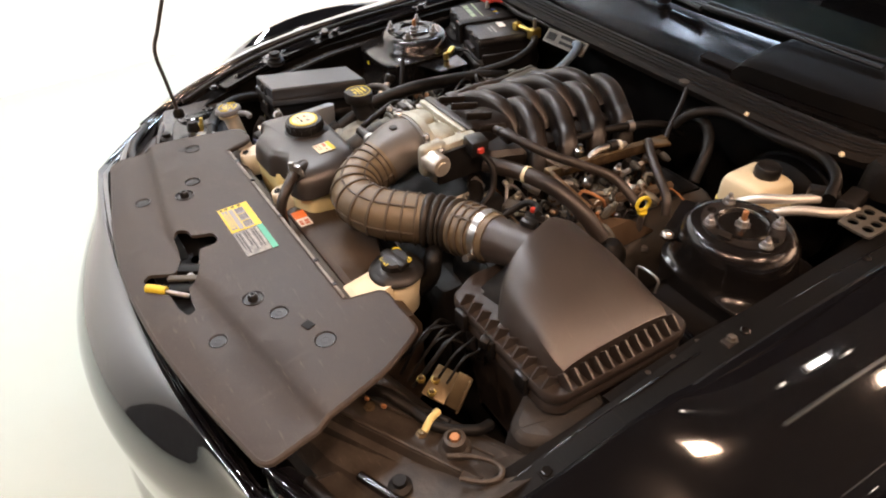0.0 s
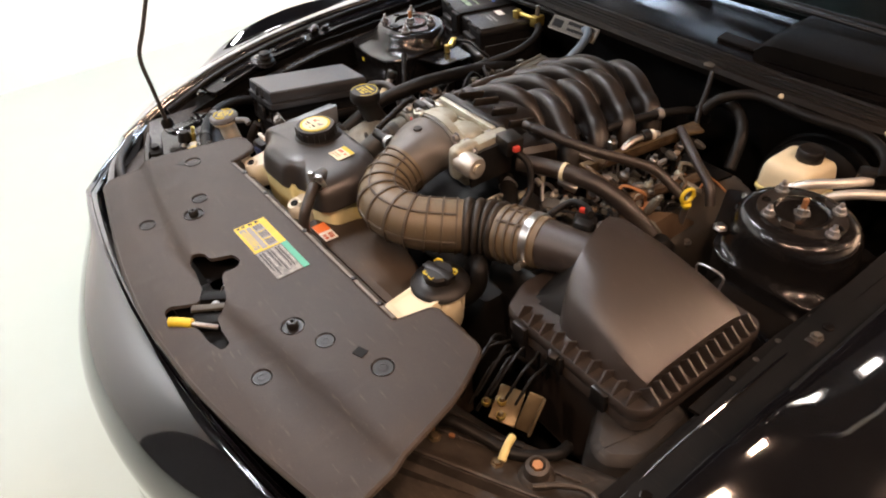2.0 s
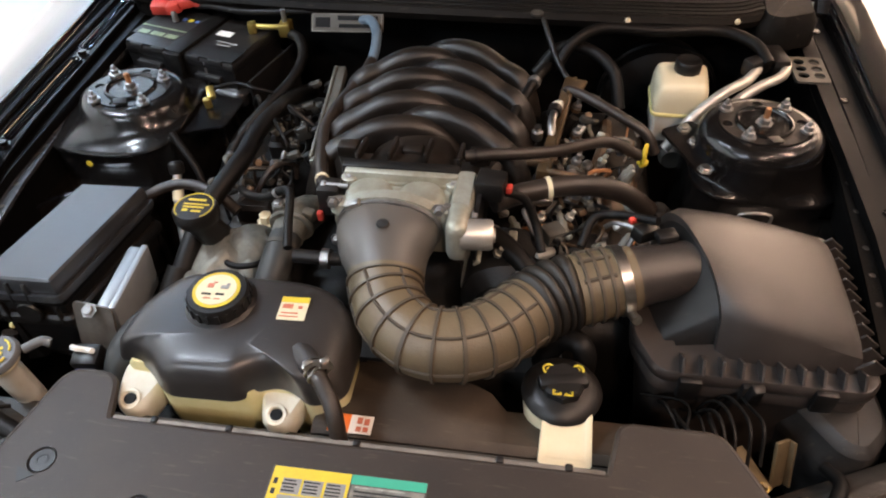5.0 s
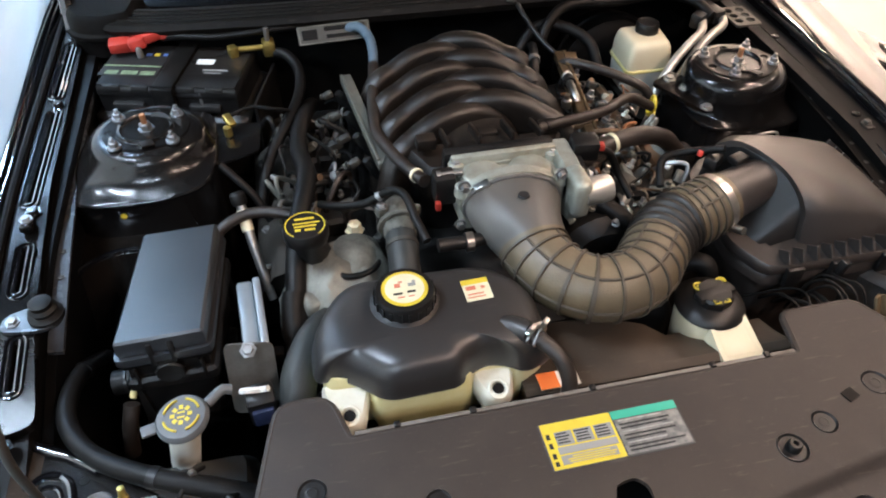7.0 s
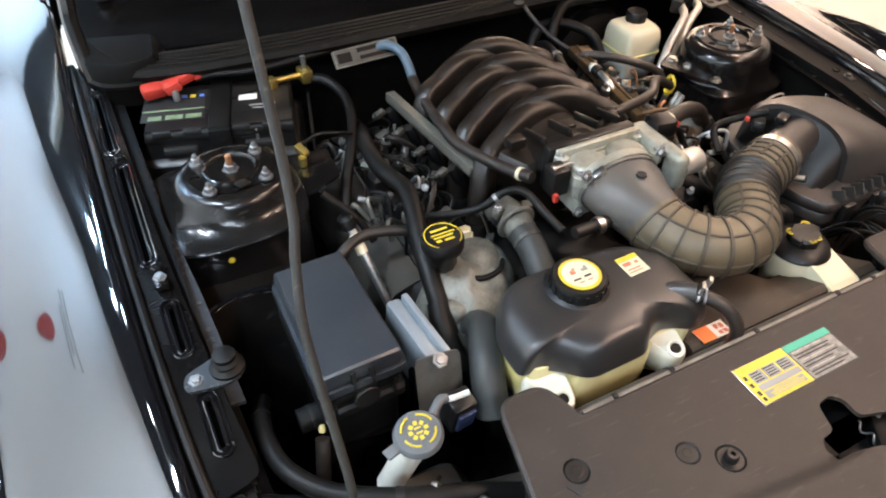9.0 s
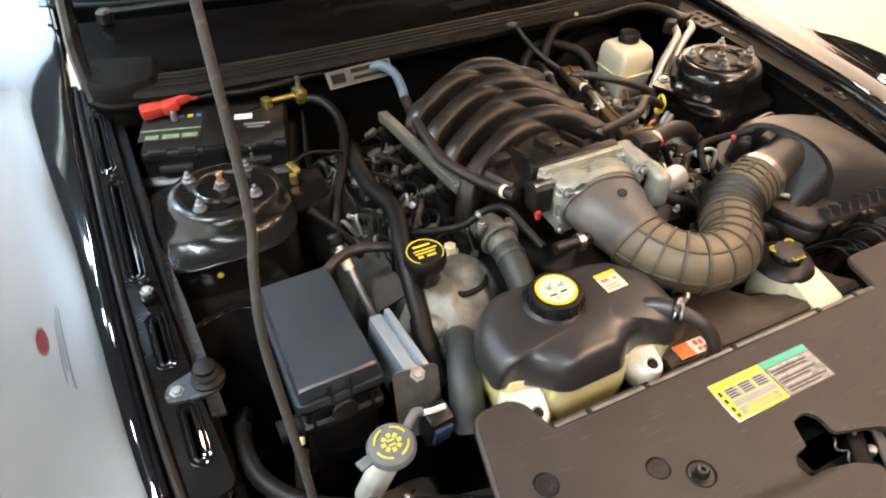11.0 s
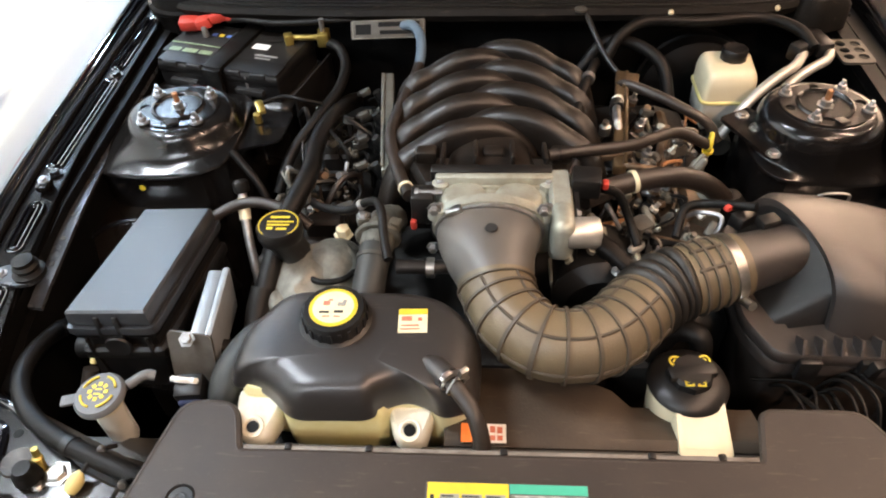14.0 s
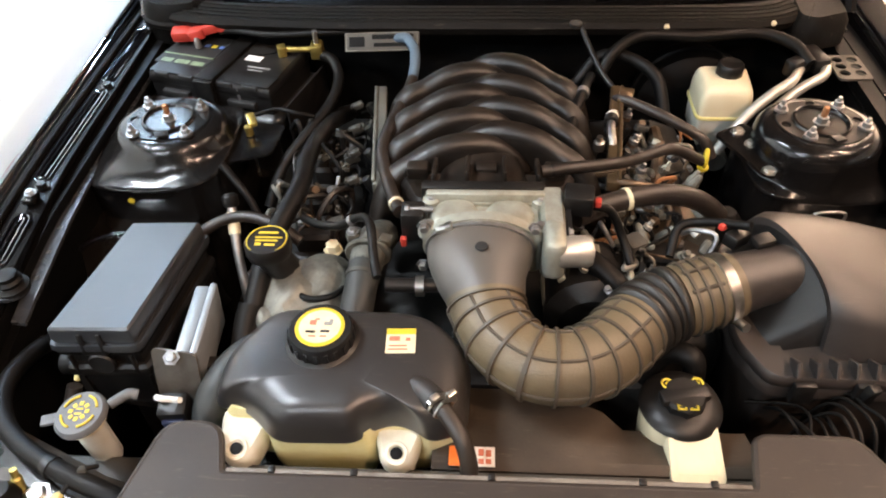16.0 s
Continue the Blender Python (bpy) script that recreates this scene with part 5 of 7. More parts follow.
# ---- engine ----
def engine():
    th = thing("engine", (0, 0.9, 0.5), "dusty eight cylinder engine with black plastic intake manifold", "engine")
    part("block", box((0.44, 0.62, 0.30), (0, 0.93, 0.60), bevel=0.02), M_BLOCK, th)
    part("front_cover", stack(rounded([(-0.24, 0.60), (0.24, 0.60), (0.24, 0.66), (-0.24, 0.66)], 0.02), [(0.50, 0.01), (0.52, 0), (0.74, 0.0), (0.76, 0.01)]), M_BLOCK, th)
    for s in (1, -1):
        head = rounded([(s * 0.165, 0.66), (s * 0.325, 0.66), (s * 0.325, 1.20), (s * 0.165, 1.20)], 0.03)
        part("cylinder_head", stack(head, [(0.58, 0.01), (0.60, 0), (0.77, 0.0), (0.79, 0.01), (0.80, 0.03)]), M_BLOCK, th)
    part("plenum", stack(rounded(rect(-0.10, 0.85, 0.10, 1.14), 0.04), [(0.70, 0), (0.85, 0.0), (0.88, 0.012), (0.89, 0.03)]), M_RUNNER, th)
    part("neck", sweep(spline([(-0.004, 0.790, 0.916, 0.076, 0.038), (-0.004, 0.83, 0.906, 0.070, 0.034), (-0.004, 0.88, 0.902, 0.06, 0.034), (0.0, 0.93, 0.90, 0.05, 0.04)], 6), None, 28, True), M_RUNNER, th)
    for k in range(4):
        y = 0.872 + 0.073 * k
        z = -0.003 * k - 0.014
        left = [(-0.150, y - 0.022, 0.80), (-0.144, y - 0.016, 0.845), (-0.128, y - 0.004, 0.886), (-0.098, y + 0.010, 0.918 + z), (-0.055, y + 0.022, 0.937 + z), (-0.010, y + 0.030, 0.936 + z), (0.026, y + 0.034, 0.914 + z), (0.040, y + 0.034, 0.88)]
        part("runner", sweep(spline([(*p, 0.0190, 0.031) for p in left], 6), None, 20, True, True, 0.62), M_RUNNER, th)
        part("runner_seam", sweep(spline([(p[0], p[1] - 0.0165, p[2] + 0.012) for p in left[1:6]], 6), 0.0022, 6), M_RUNNER, th)
        y += 0.036
        right = [(0.152, y - 0.032, 0.80), (0.146, y - 0.027, 0.845), (0.130, y - 0.016, 0.886), (0.100, y + 0.000, 0.918 + z), (0.057, y + 0.015, 0.937 + z), (0.012, y + 0.025, 0.936 + z), (-0.024, y + 0.031, 0.914 + z), (-0.038, y + 0.033, 0.88)]
        part("runner", sweep(spline([(*p, 0.0190, 0.031) for p in right], 6), None, 20, True, True, 0.62), M_RUNNER, th)
        part("runner_seam", sweep(spline([(p[0], p[1] - 0.0165, p[2] + 0.012) for p in right[1:6]], 6), 0.0022, 6), M_RUNNER, th)
    part("manifold_deck", stack(rounded([(-0.10, 0.80), (0.10, 0.80), (0.13, 0.87), (-0.13, 0.87)], 0.012), [(0.86, 0), (0.905, 0), (0.915, 0.008)]), M_RUNNER, th)
    for x in (-0.07, -0.025, 0.025, 0.07):
        part("deck_rib", box((0.006, 0.06, 0.014), (x, 0.828, 0.955 - 0.10 * abs(x)), (-14, 0, 0), 0.002), M_RUNNER, th)
    for x in (-0.095, 0.0, 0.095):
        part("manifold_boss", box((0.03, 0.022, 0.02), (x, 0.845, 0.935), bevel=0.004), M_RUNNER, th)
    return th


eng = engine()


def fuel_rail(s, x0, y0, x1, y1, z):
    th = thing("fuel_rail", (x0, y0, z - 0.05), "dull square fuel rail with injectors", "fuel rail", "fuel rails")
    d = Vector((x1 - x0, y1 - y0, 0))
    ang = math.degrees(math.atan2(d.y, d.x))
    part("rail", box((d.length, 0.020, 0.018), ((x0 + x1) / 2, (y0 + y1) / 2, z), (0, 0, ang), 0.003), M_RAIL if s < 0 else M_GOLDRAIL, th)
    part("rail_lip", box((d.length * 0.96, 0.006, 0.006), ((x0 + x1) / 2 + s * 0.008, (y0 + y1) / 2, z + 0.010), (0, 0, ang), 0.002), M_RAIL if s < 0 else M_GOLDRAIL, th)
    for k in range(4):
        p = Vector((x0, y0, z)) + d * (0.12 + 0.25 * k)
        inj = part("injector", lathe([(0.006, -0.045), (0.009, -0.03), (0.009, -0.008), (0.007, 0.0), (0, 0.0)], (p.x + s * 0.022, p.y, p.z - 0.006), 12, (0, s * 28, 0)), M_PLASTIC, th)
        part("injector_plug", box((0.018, 0.012, 0.011), (p.x + s * 0.040, p.y - 0.004, p.z - 0.006), (0, s * 20, 10), 0.003), M_GREYPLUG, inj)
        part("injector_clip", box((0.006, 0.009, 0.008), (p.x + s * 0.051, p.y - 0.004, p.z - 0.008), (0, 20, 0), 0.002), M_GREYPLUG, inj)


M_GOLDRAIL = mat("browned_zinc_rail", (0.20, 0.135, 0.07), 0.36, 0.75, second=(0.075, 0.045, 0.026), amount=0.9, scale=30, bump=0.3)
M_RAIL = mat("dull_rail", (0.20, 0.195, 0.165), 0.45, 0.6, second=(0.09, 0.08, 0.07), scale=20)
M_GREYPLUG = mat("grey_plug", (0.028, 0.027, 0.024), 0.5, second=(0.10, 0.095, 0.078), scale=40)
fuel_rail(-1, -0.156, 0.862, -0.184, 1.135, 0.886)
fuel_rail(1, 0.184, 0.868, 0.222, 1.135, 0.888)


def oil_filler():
    th = thing("oil_filler", (-0.286, 0.72, 0.84), "black oil filler cap with yellow print on its neck", "oil cap")
    part("neck", hose([(-0.286, 0.722, 0.895), (-0.284, 0.728, 0.87), (-0.272, 0.742, 0.83), (-0.262, 0.75, 0.80)], 0.022), M_PLASTIC, th)
    cap = part("cap", lathe([(0.024, -0.012), (0.029, -0.010), (0.031, -0.004), (0.031, 0.008), (0.029, 0.012), (0.0, 0.0125)], (-0.286, 0.722, 0.900), 32, (-4, 0, 0)), M_PLASTIC, th)
    part("print", plate(circle(-0.286, 0.722, 0.027, 28), [circle(-0.286, 0.722, 0.0255, 28)], 0.9135, 0.0008), M_YELLOW, cap)
    m = pose(-0.286, 0.722, 0.9128)
    bars(cap, [(0, 0.013, 0.026, 0.004), (0.002, 0.004, 0.036, 0.0025), (0.0, -0.002, 0.030, 0.003), (-0.010, -0.009, 0.008, 0.005), (0.006, -0.010, 0.014, 0.004)], M_YELLOW, m)


oil_filler()


def timing_housing():
    # pale dusty casting beside the oil filler
    th = thing("timing_cover", (-0.21, 0.70, 0.6), "pale dusty cast alloy housing behind the coolant tank", "engine cover")
    rows = []
    for z, rx, ry, cx, cy in ((0.66, 0.085, 0.075, -0.255, 0.685), (0.74, 0.085, 0.075, -0.255, 0.685), (0.79, 0.080, 0.070, -0.253, 0.69), (0.815, 0.068, 0.064, -0.248, 0.70), (0.835, 0.052, 0.055, -0.24, 0.715), (0.846, 0.03, 0.035, -0.232, 0.73)):
        rows.append([(cx + rx * math.cos(a) * (1 + 0.10 * math.sin(3 * a) + 0.06 * math.sin(7 * a + 40 * z)), cy + ry * math.sin(a) * (1 + 0.06 * math.cos(4 * a) + 0.05 * math.sin(6 * a + 70 * z)), z + 0.009 * math.sin(2 * a + 1) + 0.004 * math.sin(5 * a + 60 * z)) for a in np.linspace(0, 2 * math.pi, 44, endpoint=False)])
    part("casting", loft(rows), M_PALECAST, th)
    part("snout", lathe([(0.044, -0.03), (0.042, 0.0), (0.037, 0.014), (0.030, 0.024), (0.018, 0.031), (0.0, 0.033)], (-0.222, 0.735, 0.826), 24, (-16, 10, 0)), M_PALECAST, th)
    part("bump", box((0.05, 0.035, 0.03), (-0.285, 0.672, 0.812), (10, 12, 25), 0.010, 3), M_PALECAST, th)
    part("seam", hose([(-0.27, 0.755, 0.838), (-0.268, 0.715, 0.838), (-0.24, 0.688, 0.838), (-0.205, 0.692, 0.838), (-0.188, 0.72, 0.835), (-0.185, 0.76, 0.83)], 0.0045), M_RUBBER, th)
    hexbolt(th, (-0.217, 0.780, 0.838), 0.010, 0.014, M_CREAM)
    part("rib", hose([(-0.29, 0.64, 0.80), (-0.265, 0.618, 0.785), (-0.24, 0.612, 0.74)], 0.012), M_PALECAST, th)


M_PALECAST = mat("pale_dusty_casting", (0.19, 0.185, 0.155), 0.55, 0.3, second=(0.045, 0.042, 0.034), amount=0.9, scale=22, bump=1.0, fine=140)
timing_housing()


def hoses():
    def one(name, label, pts, r, material=M_HOSE, bands=(), band_material=None, group=""):
        th = thing(name, pts[0], label, "hose" if "hose" in name else "cable", group)
        line = spline(pts, 8)
        part("tube", sweep(line, r, 12), material, th)
        for q in bands:
            i = int(q * 8)
            part("clamp", sweep([line[i], (np.array(line[i]) + np.array(line[i + 1])) / 2, line[i + 1]], r + 0.0012, 16), band_material or M_STEEL, th)
        return th

    one("radiator_hose", "thick grey-black rubber radiator hose", [(-0.325, 0.50, 0.80), (-0.318, 0.53, 0.835), (-0.30, 0.57, 0.845), (-0.28, 0.61, 0.83), (-0.27, 0.66, 0.78)], 0.023, M_GREYHOSE)
    one("radiator_hose", "thick black rubber hose behind the coolant tank", [(-0.168, 0.58, 0.80), (-0.165, 0.63, 0.845), (-0.160, 0.685, 0.872), (-0.157, 0.73, 0.875), (-0.15, 0.78, 0.855)], 0.022, M_GREYHOSE, bands=(2.2,), band_material=M_CASTDARK)
    tn = thing("thermostat_neck", (-0.155, 0.75, 0.86), "pale dusty alloy neck at the end of the radiator hose", "hose neck")
    part("neck", hose([(-0.158, 0.712, 0.876), (-0.156, 0.738, 0.880), (-0.152, 0.770, 0.872), (-0.146, 0.80, 0.85)], 0.0235), M_PALECAST, tn)
    part("flange", lathe([(0.030, 0), (0.032, 0.003), (0.030, 0.007)], (-0.1565, 0.730, 0.879), 20, (-82, 0, 0)), M_PALECAST, tn)
    part("ear", box((0.018, 0.014, 0.016), (-0.178, 0.752, 0.893), (10, 0, 20), 0.004), M_PALECAST, tn)
    part("ear", box((0.018, 0.014, 0.016), (-0.132, 0.745, 0.893), (10, 0, -20), 0.004), M_PALECAST, tn)
    hexbolt(tn, (-0.178, 0.752, 0.901), 0.006, 0.005, M_ZINC)
    one("breather_hose", "dark rubber breather hose with a white tag", [(0.120, 0.775, 0.912), (0.16, 0.802, 0.910), (0.208, 0.820, 0.911), (0.258, 0.836, 0.903), (0.306, 0.852, 0.878), (0.344, 0.868, 0.838)], 0.0150, bands=(1.7,), band_material=M_OLDPAPER)
    one("vacuum_hose", "brown-black vacuum hose across the engine", [(0.075, 0.830, 0.945), (0.11, 0.838, 0.945), (0.16, 0.854, 0.939), (0.205, 0.876, 0.931), (0.242, 0.910, 0.919), (0.282, 0.942, 0.903), (0.332, 0.955, 0.872)], 0.0085, bands=(0.4,), band_material=M_PLASTIC)
    one("vacuum_hose", "thin black hose along the engine", [(0.212, 1.10, 0.888), (0.224, 1.085, 0.900), (0.262, 1.055, 0.900), (0.305, 1.03, 0.890), (0.345, 1.012, 0.872), (0.362, 1.0, 0.845)], 0.0085)
    one("crankcase_hose", "dark hose along the fuel rail", [(-0.130, 1.15, 0.900), (-0.138, 1.10, 0.895), (-0.148, 1.04, 0.90), (-0.155, 0.98, 0.905), (-0.158, 0.93, 0.905), (-0.148, 0.88, 0.908), (-0.130, 0.815, 0.916), (-0.113, 0.765, 0.926)], 0.0095, bands=(6.6,), band_material=M_CREAM)
    one("evap_hose", "blue-grey hose section below the cowl", [(-0.165, 1.235, 0.932), (-0.145, 1.225, 0.937), (-0.130, 1.20, 0.930), (-0.127, 1.175, 0.915), (-0.130, 1.15, 0.900)], 0.009, M_BLUE)
    one("harness_hose", "thick corrugated wiring loom", [(-0.315, 0.64, 0.80), (-0.310, 0.70, 0.835), (-0.298, 0.77, 0.868), (-0.282, 0.83, 0.882), (-0.275, 0.875, 0.885), (-0.282, 0.94, 0.875), (-0.278, 1.01, 0.868), (-0.262, 1.09, 0.855), (-0.25, 1.15, 0.83)], 0.0145, M_RUBBER)
    one("battery_cable_hose", "black taped battery cable loom", [(-0.305, 1.225, 0.905), (-0.280, 1.205, 0.905), (-0.264, 1.165, 0.893), (-0.270, 1.11, 0.878), (-0.300, 1.04, 0.862), (-0.335, 0.98, 0.835), (-0.355, 0.93, 0.79)], 0.0095, M_RUBBER)
    one("heater_hose", "black heater hose by the dipstick", [(-0.445, 0.790, 0.80), (-0.415, 0.808, 0.845), (-0.365, 0.828, 0.858), (-0.305, 0.815, 0.855), (-0.27, 0.80, 0.835)], 0.0085)
    one("pcv_hose", "thin black pipe with a bright fitting", [(-0.262, 0.815, 0.868), (-0.235, 0.785, 0.885), (-0.20, 0.765, 0.90), (-0.165, 0.755, 0.925), (-0.148, 0.73, 0.935), (-0.140, 0.69, 0.925), (-0.132, 0.655, 0.915)], 0.006, M_RUBBER, bands=(2.5,), band_material=M_ZINC)
    one("oil_neck_hose", "ribbed black hose beside the oil filler", [(-0.315, 0.68, 0.83), (-0.320, 0.65, 0.81), (-0.318, 0.61, 0.78), (-0.30, 0.58, 0.74)], 0.016, M_RUBBER)
    one("overflow_hose", "black hose curving round the front corner", [(-0.580, 0.68, 0.76), (-0.590, 0.63, 0.80), (-0.594, 0.575, 0.820), (-0.585, 0.525, 0.827), (-0.550, 0.478, 0.828), (-0.488, 0.440, 0.828), (-0.405, 0.410, 0.820), (-0.35, 0.395, 0.80)], 0.0115, M_RUBBER, bands=(1.0, 5.0), band_material=M_PLASTIC)
    one("overflow_hose", "black rubber hose below the fuse box", [(-0.55, 0.60, 0.80), (-0.52, 0.60, 0.80), (-0.49, 0.60, 0.79)], 0.016, M_RUBBER, bands=(0.6,), band_material=M_PLASTIC)
    one("heater_hose", "black heater hose looping by the bulkhead", [(0.16, 1.20, 0.86), (0.20, 1.225, 0.90), (0.25, 1.215, 0.905), (0.295, 1.17, 0.89), (0.31, 1.13, 0.84)], 0.011, M_RUBBER)
    one("booster_hose", "black hose along the bulkhead", [(0.20, 1.18, 0.895), (0.222, 1.20, 0.925), (0.272, 1.232, 0.938), (0.37, 1.230, 0.938), (0.47, 1.236, 0.940), (0.525, 1.205, 0.935), (0.545, 1.165, 0.92)], 0.010, M_RUBBER)
    one("loom_cable", "thin black cable dropping from the cowl", [(0.165, 1.245, 0.95), (0.18, 1.215, 0.925), (0.20, 1.17, 0.90), (0.23, 1.12, 0.88)], 0.005, M_PLASTIC)
    one("loom_cable", "thin black cable to the red plug", [(0.135, 0.755, 0.95), (0.162, 0.760, 0.935), (0.18, 0.75, 0.90), (0.19, 0.72, 0.88)], 0.006, M_RUBBER)
    one("loom_cable", "black cable to the air meter plug", [(0.24, 0.73, 0.885), (0.255, 0.765, 0.905), (0.285, 0.765, 0.915), (0.33, 0.73, 0.94)], 0.006, M_RUBBER)
    one("ground_cable", "black cable along the strut tower", [(-0.40, 0.90, 0.90), (-0.36, 0.87, 0.86), (-0.34, 0.85, 0.82)], 0.006, M_RUBBER)
    one("positive_cable", "black cable along the cowl to the red clamp", [(-0.500, 1.268, 0.930), (-0.47, 1.262, 0.934), (-0.40, 1.246, 0.934), (-0.30, 1.245, 0.938), (-0.20, 1.262, 0.935), (-0.14, 1.285, 0.93)], 0.0058, M_RUBBER)


hoses()


# ---- battery, fuse box and their neighbours ----
def battery():
    th = thing("battery", (-0.468, 1.262, 0.70), "black car battery with red and brass cable clamps", "battery")
    m = pose(-0.474, 1.210, 0.016, 0, 0, -15.5)
    out = rounded(rect(-0.127, -0.078, 0.127, 0.078), 0.008)
    part("case", stack(out, [(0.70, 0.012), (0.72, 0.01), (0.790, 0.006), (0.804, 0.004), (0.807, -0.010), (0.812, -0.012), (0.828, -0.012), (0.833, -0.008), (0.836, 0.004), (0.866, 0.004)], m), M_BATTERY, th)
    part("lid", stack(inset(out, 0.004), [(0.866, 0.0), (0.870, -0.002), (0.884, 0.0), (0.889, 0.005)], m), M_BATTERY, th)
    part("lid_step", stack(rounded(rect(-0.123, -0.074, 0.123, -0.03), 0.006), [(0.880, 0), (0.8895, 0.002)], m), M_PLASTIC, th)

    def b(name, size, at, rot, bevel, material, parent=th, label=""):
        bm = box(size, at, rot, bevel)
        bmesh.ops.transform(bm, matrix=m, verts=bm.verts)
        return part(name, bm, material, parent, label)

    b("strap", (0.036, 0.165, 0.012), (0.0, -0.002, 0.890), (0, 0, 0), 0.003, M_RUBBER)
    b("strap_front", (0.036, 0.012, 0.090), (0.0, -0.086, 0.848), (0, 0, 0), 0.002, M_RUBBER)
    for x in (-0.095, -0.045, 0.035, 0.085):
        b("lid_notch", (0.030, 0.014, 0.010), (x, -0.070, 0.884), (0, 0, 0), 0.002, M_INK)
    for x in (-0.11, -0.06, 0.045, 0.10):
        b("case_rib", (0.004, 0.008, 0.05), (x, -0.074, 0.775), (0, 0, 0), 0.0015, M_BATTERY)
    for x in (-0.07, 0.065):
        b("vent", (0.055, 0.012, 0.012), (x, -0.078, 0.852), (0, 0, 0), 0.002, M_INK)
    b("label", (0.105, 0.11, 0.0008), (-0.078, 0.012, 0.8896), (0, 0, 0), 0, M_INK, th, "black label with green and white print")
    q = m @ pose(-0.078, 0.012, 0.8901)
    bars(th, [(0.0, -0.022, 0.104, 0.004), (0.002, -0.045, 0.028, 0.013), (0.034, -0.045, 0.026, 0.013), (-0.03, -0.045, 0.022, 0.013)], M_GREENLAB, q)
    bars(th, [(0.015, 0.020, 0.010, 0.010), (0.045, 0.020, 0.008, 0.008)], M_BLUEPRINT, q)
    bars(th, [(0.030, 0.020, 0.010, 0.010)], M_YELLOW, q)
    bars(th, [(0.125, 0.0, 0.032, 0.018)], M_PAPER, q)
    bars(th, [(0.150, -0.028, 0.045, 0.005), (0.148, -0.038, 0.03, 0.004)], M_GREYINK, q)
    clamp = part("positive_clamp", join(box((0.040, 0.026, 0.022), (-0.572, 1.268, 0.925), (10, 0, 5), 0.005), box((0.030, 0.030, 0.020), (-0.542, 1.262, 0.930), (0, -14, 8), 0.005), box((0.036, 0.024, 0.018), (-0.516, 1.270, 0.937), (0, -10, 14), 0.005), box((0.020, 0.014, 0.012), (-0.492, 1.268, 0.934), (0, 18, 6), 0.004)), M_RED, th, "red plastic terminal cover")
    part("post", lathe([(0.0065, 0), (0.006, 0.016), (0.004, 0.020), (0, 0.020)], (-0.540, 1.248, 0.908), 14), M_ZINC, clamp)
    neg = part("negative_clamp", box((0.022, 0.032, 0.026), (-0.312, 1.230, 0.913), (0, 0, 5), 0.004), M_BRASS, th, "brass terminal clamp")
    part("clamp_arm", hose([(-0.375, 1.226, 0.916), (-0.35, 1.227, 0.915), (-0.32, 1.230, 0.914)], 0.0055), M_BRASS, neg)
    part("clamp_ear", box((0.016, 0.02, 0.02), (-0.376, 1.224, 0.914), (0, 0, 20), 0.003), M_BRASS, neg)
    part("clamp_bolt", lathe([(0.005, 0), (0.005, 0.03), (0, 0.031)], (-0.312, 1.230, 0.920), 8), M_ZINC, neg)
    tray = thing("battery_tray", (-0.468, 1.262, 0.60), "black battery tray with a hold-down rod", "battery tray")
    part("tray", stack(rounded(rect(-0.15, -0.09, 0.15, 0.09), 0.01), [(0.42, 0.02), (0.69, 0.0), (0.70, 0.0)], m), M_BAY, tray)
    part("hold_down_rod", hose([(-0.437, 1.12, 0.70), (-0.437, 1.125, 0.895)], 0.0035, 4, 8), M_ZINC, tray)
    b("side_panel", (0.006, 0.15, 0.12), (0.152, 0.0, 0.80), (0, 0, 0), 0.003, M_PLASTIC, tray, "dusty brown-black side panel")
    lug = thing("ground_lug", (-0.40, 1.03, 0.87), "brass ground lug bolted beside the strut tower", "cable lug")
    part("lug", box((0.014, 0.026, 0.010), (-0.388, 1.03, 0.893), (20, 0, 25), 0.003), M_BRASS, lug)
    part("lug_bolt", lathe([(0.007, 0), (0.007, 0.016), (0, 0.018)], (-0.392, 1.018, 0.872), 8), M_BRASS, lug)
    part("shelf", stack(rounded([(-0.43, 1.06), (-0.34, 1.05), (-0.345, 0.97), (-0.42, 0.94)], 0.01), [(0.866, 0), (0.870, 0)]), M_BAY, lug, "black steel shelf")
    part("wire", hose([(-0.386, 1.04, 0.896), (-0.35, 1.055, 0.898), (-0.315, 1.05, 0.893), (-0.29, 1.06, 0.88)], 0.0035), M_RUBBER, lug)


M_BATTERY = mat("battery_plastic", (0.0065, 0.0065, 0.0068), 0.36, second=(0.014, 0.0125, 0.011), scale=15, bump=0.2, fine=500, dust=DUST, dust_amount=0.06, spec=0.5)
M_GREENLAB = mat("pale_green_print", (0.22, 0.30, 0.17), 0.4, second=(0.10, 0.13, 0.08), amount=0.9, scale=120)
M_BLUEPRINT = mat("blue_print", (0.1, 0.18, 0.5), 0.4)
battery()


